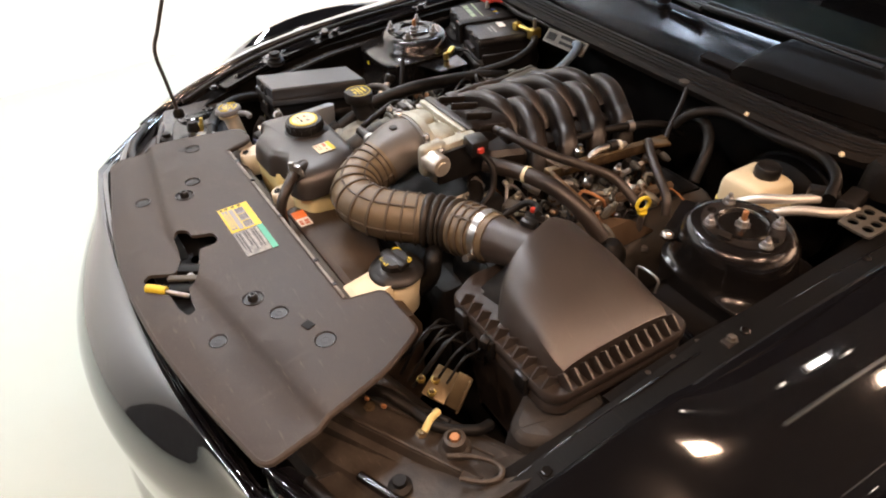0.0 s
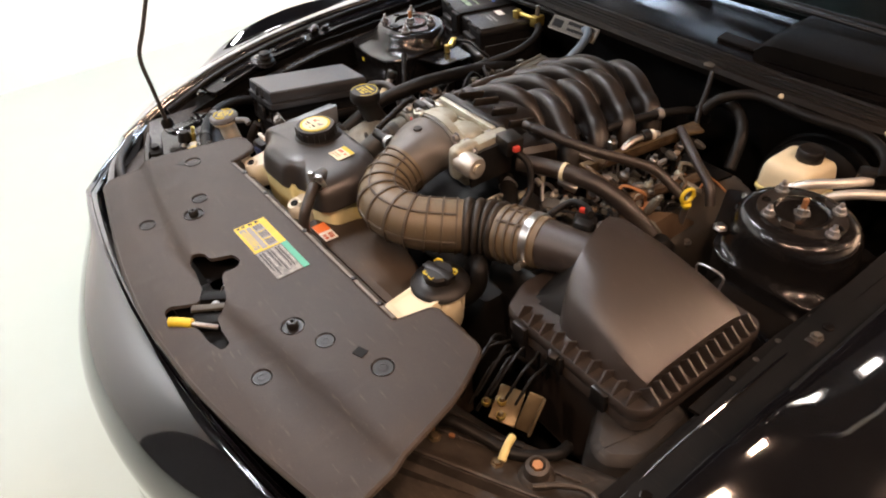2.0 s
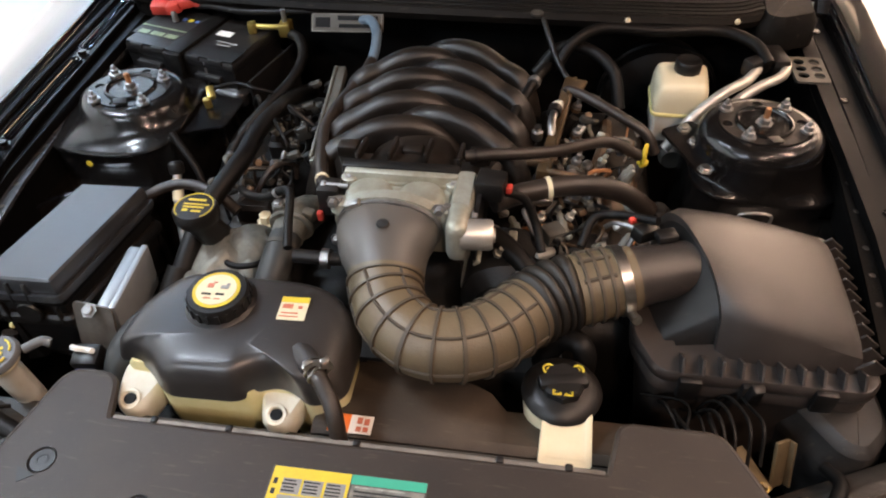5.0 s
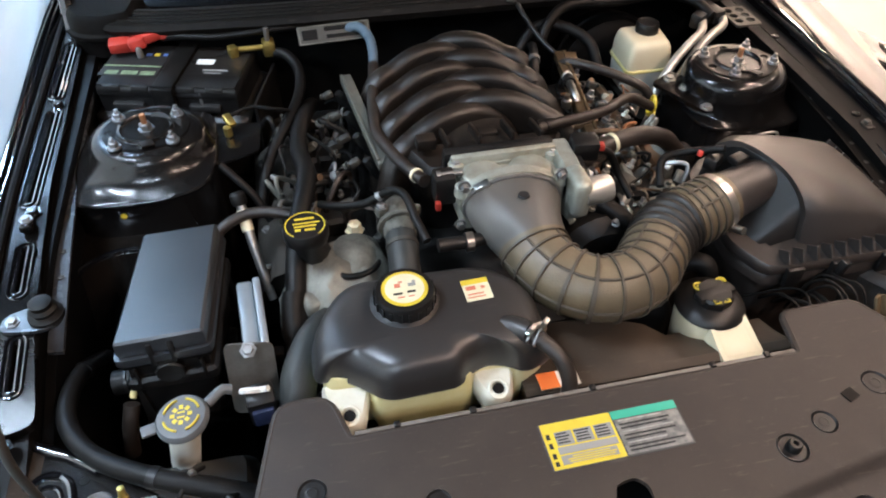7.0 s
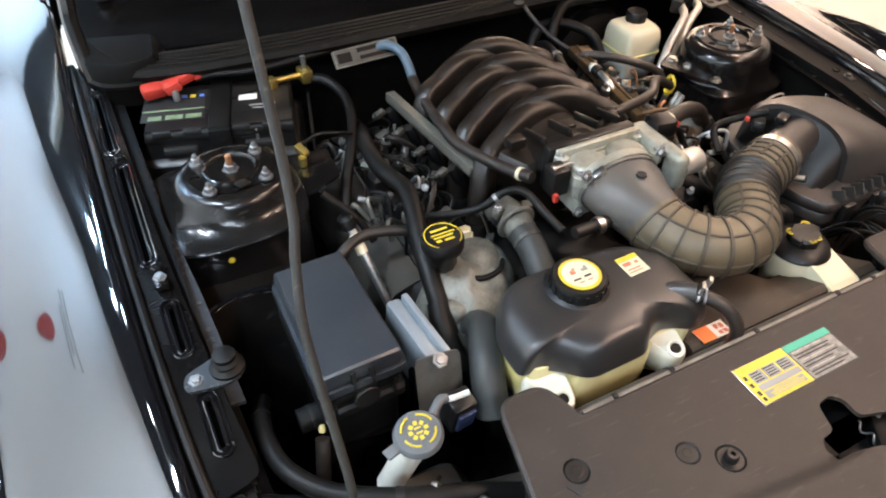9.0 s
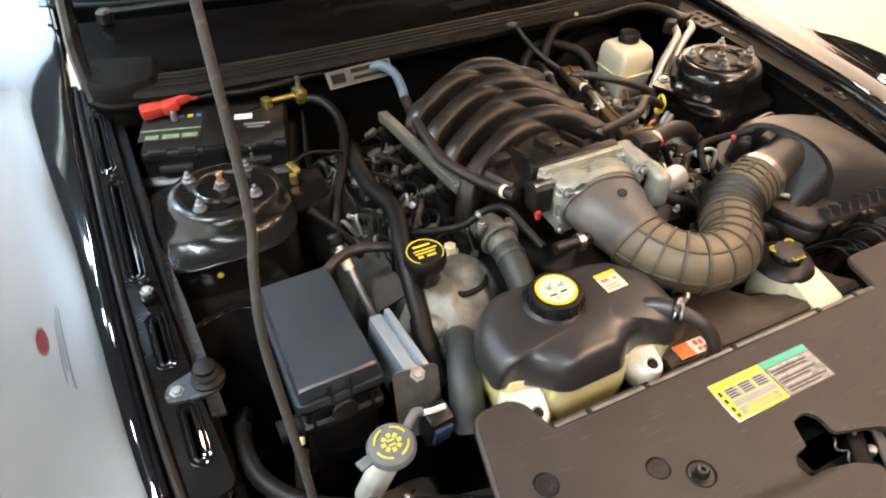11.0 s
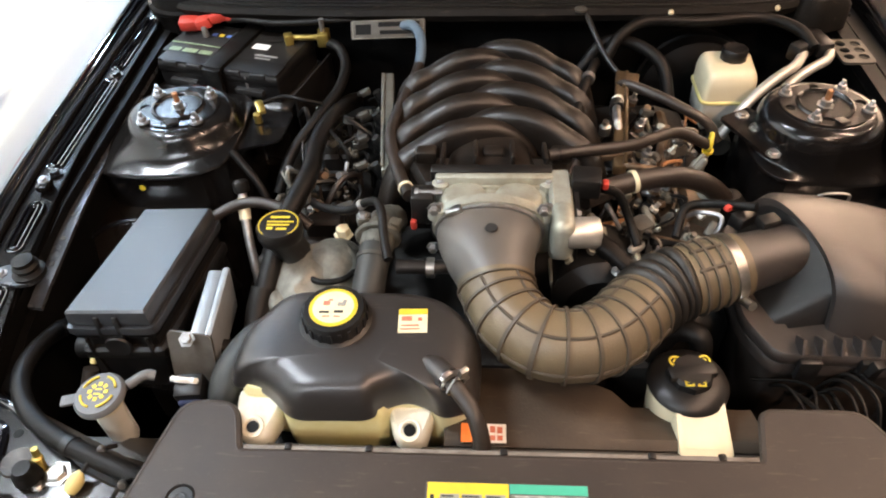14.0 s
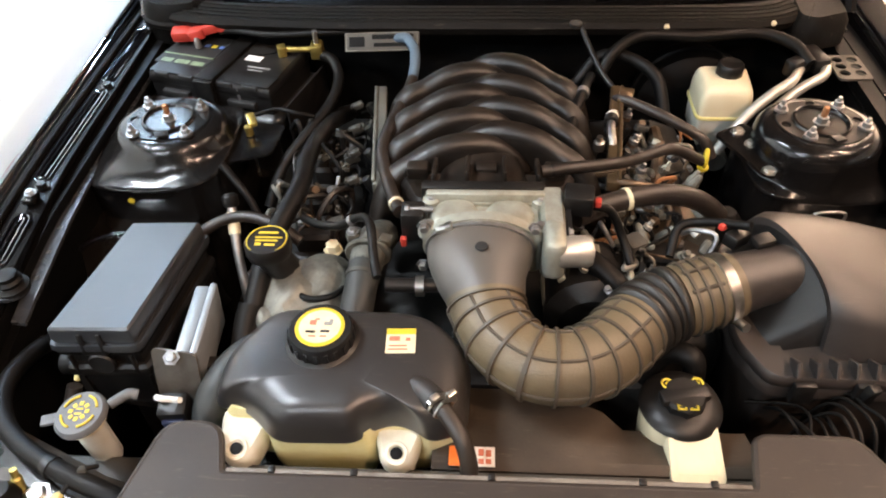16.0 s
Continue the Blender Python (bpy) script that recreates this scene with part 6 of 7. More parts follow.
def fuse_box():
    th = thing("fuse_box", (-0.46, 0.67, 0.75), "dark grey plastic fuse box with a flat lid", "fuse box")
    out = rounded([(-0.520, 0.572), (-0.418, 0.572), (-0.411, 0.800), (-0.512, 0.800)], 0.004, 2)
    lean = Matrix(((1, 0, 0, 0), (0, 1, 0, 0), (0.03, -0.15, 1, 0.113), (0, 0, 0, 1)))

    def leaning(bm):
        bmesh.ops.transform(bm, matrix=lean, verts=bm.verts)
        return bm

    part("lid", stack(out, [(0.866, 0.0), (0.874, -0.002), (0.889, 0.0), (0.892, 0.003)], lean), M_FUSE, th, "flat grey lid with a worn edge")
    part("lid_lip", stack(inset(out, -0.006), [(0.854, 0.0), (0.857, -0.001), (0.866, 0.0)], lean), M_FUSE, th)
    part("lid_groove", stack(inset(out, -0.003), [(0.846, 0.0), (0.854, 0.0)], lean), M_INNER, th)
    part("body", stack(inset(out, 0.004), [(0.72, 0.012), (0.74, 0.006), (0.846, 0.0)], lean), M_PLASTIC, th)
    part("base", stack(inset(out, -0.004), [(0.800, 0.004), (0.805, 0), (0.818, 0), (0.823, 0.004)], lean), M_PLASTIC, th)
    for x in (-0.482, -0.458):
        part("latch_tooth", leaning(box((0.007, 0.010, 0.034), (x, 0.571, 0.866), (-8, 0, 0), 0.002)), M_PLASTIC, th)
    part("latch_bar", leaning(box((0.031, 0.008, 0.010), (-0.470, 0.569, 0.852), (0, 0, 0), 0.003)), M_PLASTIC, th)
    part("latch", leaning(lathe([(0.0, -0.004), (0.016, -0.004), (0.018, 0.0), (0.016, 0.003), (0.0, 0.003)], (-0.468, 0.566, 0.832), 16, (90, 0, 0))), M_PLASTIC, th)
    for x in (-0.508, -0.43):
        part("side_rib", leaning(box((0.004, 0.006, 0.036), (x, 0.570, 0.826), (0, 0, 0), 0.001)), M_PLASTIC, th)
    part("bracket", box((0.10, 0.12, 0.28), (-0.46, 0.68, 0.58), bevel=0.01), M_BAY, th)
    mod = thing("control_module", (-0.37, 0.62, 0.75), "silver-grey control module on a steel bracket", "control module")
    part("case", box((0.022, 0.115, 0.085), (-0.378, 0.636, 0.812), (0, 6, 4), 0.005), M_SILVERP, mod)
    part("case_lid", box((0.010, 0.118, 0.08), (-0.361, 0.632, 0.822), (0, 6, 4), 0.003), M_SILVERP, mod)
    part("bracket_plate", stack(rounded(rect(-0.030, -0.060, 0.030, 0.046), 0.010), [(-0.0015, 0), (0.0015, 0)], pose(-0.374, 0.556, 0.828, 74, 0, -8)), M_BRACKET, mod, "folded steel bracket plate")
    part("bracket_leg", box((0.06, 0.02, 0.26), (-0.365, 0.60, 0.68), bevel=0.004), M_BAY, mod)
    hexbolt(mod, (-0.372, 0.560, 0.870), 0.007, 0.005, M_ZINC, tilt=(30, 0, 0))
    plug = part("plug", box((0.034, 0.03, 0.06), (-0.366, 0.520, 0.812), (10, 0, 6), 0.004), M_PLASTIC, mod, "dark plug with a white lock")
    part("plug_lock", hose([(-0.386, 0.522, 0.842), (-0.376, 0.516, 0.849), (-0.364, 0.519, 0.843), (-0.354, 0.516, 0.847)], 0.004, 4, 6), M_PAPER, plug)
    part("plug_face", box((0.026, 0.006, 0.036), (-0.364, 0.503, 0.810), (10, 0, 6), 0.002), M_BLUEPLUG, plug)


M_BRACKET = mat("dusty_bracket_steel", (0.13, 0.12, 0.105), 0.45, 0.4, second=(0.07, 0.06, 0.05), amount=0.8, scale=40, bump=0.3)
M_BLUEPLUG = mat("dark_blue_plug", (0.03, 0.04, 0.09), 0.4)
fuse_box()


def washer_filler():
    th = thing("washer_filler", (-0.44, 0.47, 0.78), "grey washer fluid cap with yellow print on a pale neck", "washer filler")
    part("neck", hose([(-0.443, 0.473, 0.872), (-0.449, 0.479, 0.845), (-0.458, 0.488, 0.804), (-0.471, 0.501, 0.746)], 0.0175), M_WHITEP, th, "pale plastic neck")
    part("collar", lathe([(0.022, 0), (0.024, 0.004), (0.022, 0.008)], (-0.442, 0.473, 0.862), 24, (0, -8, 0)), M_CREAM, th)
    cap = part("cap", lathe([(0.026, 0.0), (0.029, 0.003), (0.029, 0.007), (0.026, 0.011), (0.0, 0.013)], (-0.443, 0.474, 0.871), 32, (4, -4, 0)), M_GREYCAP, th, "grey hinged cap")
    part("tab", box((0.018, 0.014, 0.005), (-0.478, 0.468, 0.874), (0, 0, 15), 0.002), M_GREYCAP, cap)
    part("hinge", hose([(-0.418, 0.49, 0.874), (-0.402, 0.503, 0.876), (-0.392, 0.505, 0.872)], 0.006), M_GREYCAP, cap)
    m = pose(-0.443, 0.474, 0.8838, 4, -4, 0)
    for a0, a1 in ((15, 75), (105, 165), (195, 255), (285, 345)):
        part("printed_arc", sweep([(m @ Vector((0.0195 * math.cos(radians(a)), 0.0195 * math.sin(radians(a)), 0.0005))) for a in np.linspace(a0, a1, 8)], 0.0014, 6), M_YELLOW, cap)
    for a0 in range(0, 360, 45):
        bars(cap, [(0.0095, 0, 0.005, 0.0045)], M_YELLOW, m @ pose(0, 0, 0, 0, 0, a0))
    bars(cap, [(0, 0.003, 0.008, 0.002), (0, -0.003, 0.008, 0.002)], M_YELLOW, m)
    tank = thing("washer_tank", (-0.47, 0.43, 0.60), "dull washer fluid tank low beside the wing", "washer tank")
    part("tank", stack(rounded(rect(-0.56, 0.40, -0.38, 0.50), 0.03), [(0.56, 0.02), (0.58, 0), (0.74, 0.0), (0.765, 0.015)]), M_GREYHOSE, tank)


M_GREYCAP = mat("grey_cap_plastic", (0.10, 0.105, 0.11), 0.45, second=(0.15, 0.15, 0.145), scale=14)
washer_filler()


def steering_reservoir():
    th = thing("steering_reservoir", (0.223, 0.52, 0.78), "cream power steering reservoir with a black cap", "fluid reservoir")
    part("body", lathe([(0.030, 0.765), (0.037, 0.775), (0.040, 0.815), (0.042, 0.846), (0.039, 0.854), (0, 0.854)], (0.221, 0.524, 0), 32), M_CREAM, th)
    part("disc", lathe([(0.038, 0.850), (0.045, 0.847), (0.0465, 0.850), (0.043, 0.856), (0.03, 0.862), (0.0, 0.864)], (0.223, 0.526, 0), 40), M_PLASTIC, th, "wide black rubber disc")
    cap = part("cap", join(lathe([(0.024, 0.86), (0.025, 0.873), (0.022, 0.877), (0, 0.878)], (0.223, 0.524, 0), 8), box((0.056, 0.018, 0.012), (0.223, 0.524, 0.872), (0, 0, 10), 0.004)), M_PLASTIC, th, "black cap with yellow print")
    m = pose(0.223, 0.524, 0.8785)
    for cx, cy in ((-0.017, 0.013), (0.016, 0.015)):
        part("printed_ring", sweep([m @ Vector((cx + 0.0062 * math.cos(a), cy + 0.0062 * math.sin(a), -0.003)) for a in np.linspace(0, 2 * math.pi, 15)], 0.0014, 5, caps=False), M_YELLOW, cap)
        bars(cap, [(cx, cy, 0.005, 0.0025), (cx, cy, 0.002, 0.006)], M_YELLOW, m @ pose(0, 0, -0.003))
    bars(cap, [(-0.007, -0.016, 0.009, 0.0022), (-0.007, -0.021, 0.010, 0.0022), (-0.011, -0.0185, 0.002, 0.007), (-0.003, -0.0185, 0.002, 0.007), (0.006, -0.016, 0.009, 0.0022), (0.006, -0.021, 0.010, 0.0022), (0.010, -0.0185, 0.002, 0.006), (0.003, -0.0185, 0.002, 0.007)], M_YELLOW, m @ pose(0, 0, -0.002))
    ear = rounded([(0.199, 0.436), (0.258, 0.436), (0.258, 0.502), (0.203, 0.505)], 0.006)
    mid = (0.2295, 0.47)
    rows = [[(p.x + (mid[0] - p.x) * d, p.y + (mid[1] - p.y) * d, z - 0.22 * (0.50 - (p.y + (mid[1] - p.y) * d))) for p in ear] for d, z in ((0, 0.800), (0, 0.851), (0.03, 0.854), (0.20, 0.8545), (0.27, 0.8532), (0.34, 0.8526), (0.65, 0.8525), (0.97, 0.8525))]
    part("bracket", loft(rows), M_CREAM, th, "cream plastic bracket with a dished seat")
    part("steering_hose", hose([(0.235, 0.555, 0.80), (0.25, 0.575, 0.83), (0.245, 0.585, 0.86), (0.22, 0.60, 0.85), (0.20, 0.60, 0.80)], 0.014), M_RUBBER, th)


steering_reservoir()


def brake_reservoir():
    th = thing("brake_reservoir", (0.415, 1.16, 0.78), "yellowed white brake fluid reservoir with a black cap", "brake reservoir")
    out = rounded([(0.366, 1.122), (0.455, 1.122), (0.464, 1.215), (0.368, 1.218)], 0.014)
    part("lower_body", stack(out, [(0.775, 0.015), (0.79, 0.004), (0.828, 0.002), (0.836, 0.0)]), M_WHITEP, th)
    part("seam", stack(out, [(0.834, 0.0), (0.836, -0.003), (0.840, -0.003), (0.842, 0.0)]), M_COOLANT, th)
    part("upper_body", dome(out, [(0.84, 0.0), (0.868, 0.01), (0.882, 0.06), (0.889, 0.13), (0.893, 0.24), (0.894, 0.5)]), M_CREAM, th)
    part("cap", lathe([(0.021, 0.888), (0.023, 0.892), (0.023, 0.910), (0.020, 0.914), (0.012, 0.911), (0, 0.912)], (0.420, 1.180, 0), 10), M_PLASTIC, th, "black screw cap")
    part("master_cylinder", lathe([(0.022, 0), (0.022, 0.16), (0.018, 0.17), (0, 0.17)], (0.415, 1.28, 0.752), 20, (90, 0, 0)), M_CASTDARK, th)
    boost = thing("brake_booster", (0.40, 1.30, 0.76), "black round brake booster on the bulkhead", "brake booster")
    part("drum", lathe([(0.06, 0), (0.10, 0.02), (0.11, 0.05), (0.11, 0.10), (0.08, 0.12), (0.0, 0.12)], (0.40, 1.38, 0.76), 36, (90, 0, 0)), M_INNER, boost)
    part("seam_ring", lathe([(0.111, 0), (0.115, 0.003), (0.115, 0.008), (0.111, 0.011)], (0.40, 1.32, 0.76), 36, (90, 0, 0)), M_INNER, boost)


brake_reservoir()


def dipstick():
    th = thing("dipstick", (0.339, 0.96, 0.80), "yellow plastic dipstick ring on a steel tube", "dipstick")
    ring = [(0.339 + 0.003 * math.cos(a), 0.962 + 0.012 * math.cos(a), 0.872 + 0.013 * math.sin(a)) for a in np.linspace(0, 2 * math.pi, 17)]
    part("ring", sweep(ring, 0.0036, 8), M_YELLOW, th)
    part("collar", lathe([(0.009, 0), (0.009, 0.004), (0.005, 0.006), (0, 0.006)], (0.3387, 0.9635, 0.852), 14), M_YELLOW, th)
    part("stem", hose([(0.339, 0.962, 0.858), (0.338, 0.965, 0.845), (0.33, 0.97, 0.80)], 0.005), M_YELLOW, th)
    part("tube", hose([(0.338, 0.965, 0.846), (0.33, 0.97, 0.80), (0.31, 0.98, 0.70)], 0.006), M_ZINC, th)
    pin = thing("transmission_dipstick", (-0.36, 0.78, 0.84), "black-topped filler tube with a pale collar", "dipstick")
    part("tube", hose([(-0.378, 0.845, 0.865), (-0.368, 0.80, 0.82), (-0.352, 0.75, 0.75)], 0.007), M_ZINC, pin)
    part("collar", hose([(-0.3765, 0.838, 0.858), (-0.372, 0.815, 0.835)], 0.009), M_CREAM, pin)
    part("top", lathe([(0.010, 0), (0.012, 0.004), (0.012, 0.016), (0.008, 0.02), (0, 0.02)], (-0.378, 0.845, 0.863), 16, (-30, -10, 0)), M_PLASTIC, pin)


dipstick()


def air_con():
    th = thing("air_conditioning_lines", (0.50, 1.12, 0.86), "two bright alloy air conditioning pipes with black fittings", "pipe")
    part("pipe", hose([(0.385, 1.05, 0.82), (0.405, 1.06, 0.85), (0.435, 1.08, 0.88), (0.47, 1.10, 0.902), (0.505, 1.125, 0.910), (0.53, 1.165, 0.910)], 0.0085), M_PIPE, th)
    part("pipe", hose([(0.43, 1.07, 0.81), (0.455, 1.08, 0.845), (0.495, 1.105, 0.885), (0.53, 1.125, 0.902), (0.565, 1.148, 0.908), (0.585, 1.19, 0.905)], 0.0085), M_PIPE, th)
    part("fitting", box((0.05, 0.025, 0.03), (0.53, 1.175, 0.912), (0, 0, 35), 0.006), M_PLASTIC, th)
    part("fitting", box((0.03, 0.06, 0.028), (0.565, 1.20, 0.91), (0, 0, 10), 0.006), M_PLASTIC, th)
    part("vented_plate", plate(rounded(rect(0.585, 1.13, 0.64, 1.21), 0.008), [circle(x, y, 0.009, 10) for x in (0.60, 0.625) for y in (1.15, 1.172, 1.194)], 0.912, 0.004), M_CASTDARK, th)
    br = thing("tower_bracket", (0.42, 1.0, 0.85), "black steel bracket bolted beside the strut tower", "bracket")
    part("plate", stack(rounded([(0.368, 1.03), (0.42, 1.06), (0.46, 1.0), (0.436, 0.922), (0.418, 0.922)], 0.008), [(0.866, 0), (0.872, 0)]), M_BAY, br)
    for x, y in ((0.405, 1.035), (0.418, 1.0), (0.425, 0.93)):
        hexbolt(br, (x, y, 0.872), 0.008, 0.006, M_STEEL)


M_PIPE = mat("alloy_pipe", (0.62, 0.6, 0.55), 0.4, 0.7, second=(0.45, 0.42, 0.36), scale=25)
air_con()


# ---- labels ----
M_LABELGREY = mat("faded_label_print", (0.10, 0.10, 0.095), 0.3, second=(0.26, 0.25, 0.22), amount=0.9, scale=90)
M_LABELPALE = mat("pale_label_print", (0.36, 0.36, 0.33), 0.35, second=(0.18, 0.17, 0.15), amount=0.9, scale=120)


def emissions_label():
    th = thing("emissions_label", (0.012, 0.352, cover_height(0, 0.35)), "glossy yellow and green printed label on the radiator cover", "label")
    z = 0.8805
    part("film", box((0.160, 0.056, 0.0006), (0.012, 0.352, z), bevel=0), M_LABELCLEAR, th, "dark glossy film", smooth=False)
    m = pose(0.012, 0.352, z + 0.0003)
    bars(th, [(-0.038, 0.0, 0.080, 0.054)], M_YELLOW, m)
    bars(th, [(0.041, -0.005, 0.074, 0.042)], M_LABELGREY, m)
    bars(th, [(0.041, 0.022, 0.076, 0.010)], M_GREEN, m)
    m2 = pose(0.012, 0.352, z + 0.0009)
    for i, (x, y, w, h) in enumerate([(-0.056, 0.007, 0.019, 0.016), (-0.034, 0.007, 0.020, 0.016), (-0.011, 0.007, 0.020, 0.016), (-0.034, -0.007, 0.066, 0.008), (-0.036, -0.018, 0.062, 0.010), (-0.073, -0.012, 0.004, 0.006), (-0.073, 0.0, 0.004, 0.006), (-0.073, 0.011, 0.004, 0.006), (-0.073, -0.021, 0.004, 0.005)]):
        bars(th, [(x, y, w, h)], M_INK if i > 4 else M_GREYINK, m2)
    rnd = random.Random(3)
    for k in range(9):
        w = rnd.uniform(0.045, 0.068)
        bars(th, [(0.008 + w / 2, 0.014 - 0.0045 * k, w, 0.0017)], M_INK if k % 3 else M_LABELPALE, m2)
    for k in range(12):
        bars(th, [(-0.058 + 0.0225 * (k % 3), 0.0125 - 0.0036 * (k // 3), rnd.uniform(0.010, 0.017), 0.0014)], M_INK, pose(0.012, 0.352, z + 0.0015))
    for k in range(4):
        bars(th, [(-0.034, -0.0155 - 0.0026 * k, rnd.uniform(0.040, 0.058), 0.0012)], M_YELLOW, pose(0.012, 0.352, z + 0.0015))
    st = thing("fan_warning_label", (-0.011, 0.458, 0.842), "small orange and white warning label on the fan shroud", "label")
    part("paper", box((0.05, 0.024, 0.0006), (-0.011, 0.458, 0.8425), (-2, 0, 0), 0), M_PAPER, st, smooth=False)
    m3 = pose(-0.011, 0.458, 0.8429, -2, 0, 0)
    bars(st, [(-0.013, 0, 0.024, 0.024)], M_ORANGE, m3)
    bars(st, [(0.010, 0.005, 0.006, 0.008), (0.018, 0.004, 0.006, 0.008), (0.010, -0.006, 0.006, 0.006), (0.018, -0.006, 0.006, 0.006)], M_FADEDRED, m3)
    pl = thing("cowl_plate", (-0.15, 1.28, 0.92), "grey perforated plate below the cowl", "plate")
    part("plate", box((0.135, 0.004, 0.034), (-0.19, 1.226, 0.930), (-40, 0, 3), 0.002), M_CASTDARK, pl)
    bars(pl, [(0.0, 0.0155, 0.13, 0.0016), (0.0, -0.0155, 0.13, 0.0016), (-0.064, 0.0, 0.0016, 0.03), (0.064, 0.0, 0.0016, 0.03)], M_PALECAST, pose(-0.19, 1.2242, 0.9318, 50, 0, 3))
    bars(pl, [(0.02, 0.008, 0.075, 0.008), (-0.045, 0.0, 0.028, 0.018), (0.02, -0.006, 0.07, 0.007)], M_INNER, pose(-0.19, 1.2242, 0.9318, 50, 0, 3))


emissions_label()


# ---- wiring, coils and the crowded corners ----
M_BROWNMETAL = mat("heat_browned_metal", (0.16, 0.11, 0.07), 0.45, 0.6, second=(0.07, 0.045, 0.03), scale=25, bump=0.4)
M_VALVE = mat("dusty_valve_cover", (0.022, 0.020, 0.017), 0.6, second=(0.012, 0.010, 0.009), scale=12, bump=0.5, fine=250, dust=DUST, dust_amount=0.2)


def coil_bank(s, y0):
    for k in range(4):
        y = y0 + 0.082 * k
        th = thing("ignition_coil", (s * 0.255, y, 0.80), "black ignition coil with a small plug", "ignition coil", "ignition coils")
        part("coil", stack(rounded([(s * 0.225, y - 0.02), (s * 0.285, y - 0.022), (s * 0.288, y + 0.02), (s * 0.228, y + 0.018)], 0.008), [(0.79, 0.002), (0.825, 0.0), (0.832, 0.005)]), M_PLASTIC, th)
        part("plug", box((0.026, 0.016, 0.016), (s * 0.222, y + 0.004, 0.838), (0, s * 15, 12), 0.003), M_GREYPLUG, th)
        part("screw", lathe([(0.006, 0), (0.006, 0.006), (0, 0.007)], (s * 0.278, y + 0.008, 0.832), 8), M_ZINC, th)
        part("wire", hose([(s * 0.212, y + 0.006, 0.842), (s * 0.20, y + 0.02, 0.852), (s * 0.207, y + 0.045, 0.85), (s * 0.225, y + 0.06, 0.835)], 0.003, 6, 6), M_RUBBER, th)


coil_bank(-1, 0.835)
coil_bank(1, 0.80)
for s in (1, -1):
    vc = thing("valve_cover", (s * 0.32, 0.95, 0.74), "long dusty dark valve cover on the engine", "valve cover", "valve covers")
    part("cover", loft([[(s * x, y, z) for x, z in ((0.21, 0.70), (0.21, 0.775), (0.235, 0.795), (0.30, 0.80), (0.345, 0.785), (0.37, 0.75), (0.372, 0.68))] for y in (0.76, 0.775, 1.16, 1.175)]), M_VALVE, vc)
    for k in range(5):
        hexbolt(vc, (s * 0.352, 0.79 + 0.09 * k, 0.775), 0.006, 0.006, M_ZINC)


def wiring():
    rnd = random.Random(4)
    for s, y0, y1 in ((-1, 0.79, 1.08), (1, 0.74, 1.06)):
        th = thing("engine_wiring", (s * 0.22, (y0 + y1) / 2, 0.84), "tangle of thin dark engine wires with pale plugs", "wiring", kind="stuff")
        for k in range(16):
            a = Vector((s * rnd.uniform(0.19, 0.31), rnd.uniform(y0, y1), rnd.uniform(0.825, 0.86)))
            b = a + Vector((s * rnd.uniform(-0.05, 0.05), rnd.uniform(-0.07, 0.07), rnd.uniform(-0.015, 0.015)))
            c = (a + b) / 2 + Vector((rnd.uniform(-0.02, 0.02), rnd.uniform(-0.02, 0.02), rnd.uniform(0.008, 0.028)))
            part("wire", hose([a - Vector((0, 0, 0.03)), a, c, b, b - Vector((0, 0, 0.03))], rnd.choice((0.002, 0.003, 0.0045)), 5, 6), rnd.choice((M_RUBBER, M_PLASTIC, M_HOSE)), th)
            if k % 3 == 0:
                part("plug", box((0.016, 0.012, 0.012), b, (rnd.uniform(-30, 30), 0, rnd.uniform(0, 180)), 0.002), rnd.choice((M_GREYPLUG, M_PALECAST, M_CASTDARK)), th)
            elif k % 3 == 1:
                part("fitting", lathe([(0.006, -0.008), (0.007, 0), (0.006, 0.010), (0, 0.011)], c, 10, (rnd.uniform(-60, 60), rnd.uniform(-60, 60), 0)), rnd.choice((M_ZINC, M_BROWNMETAL)), th)


wiring()


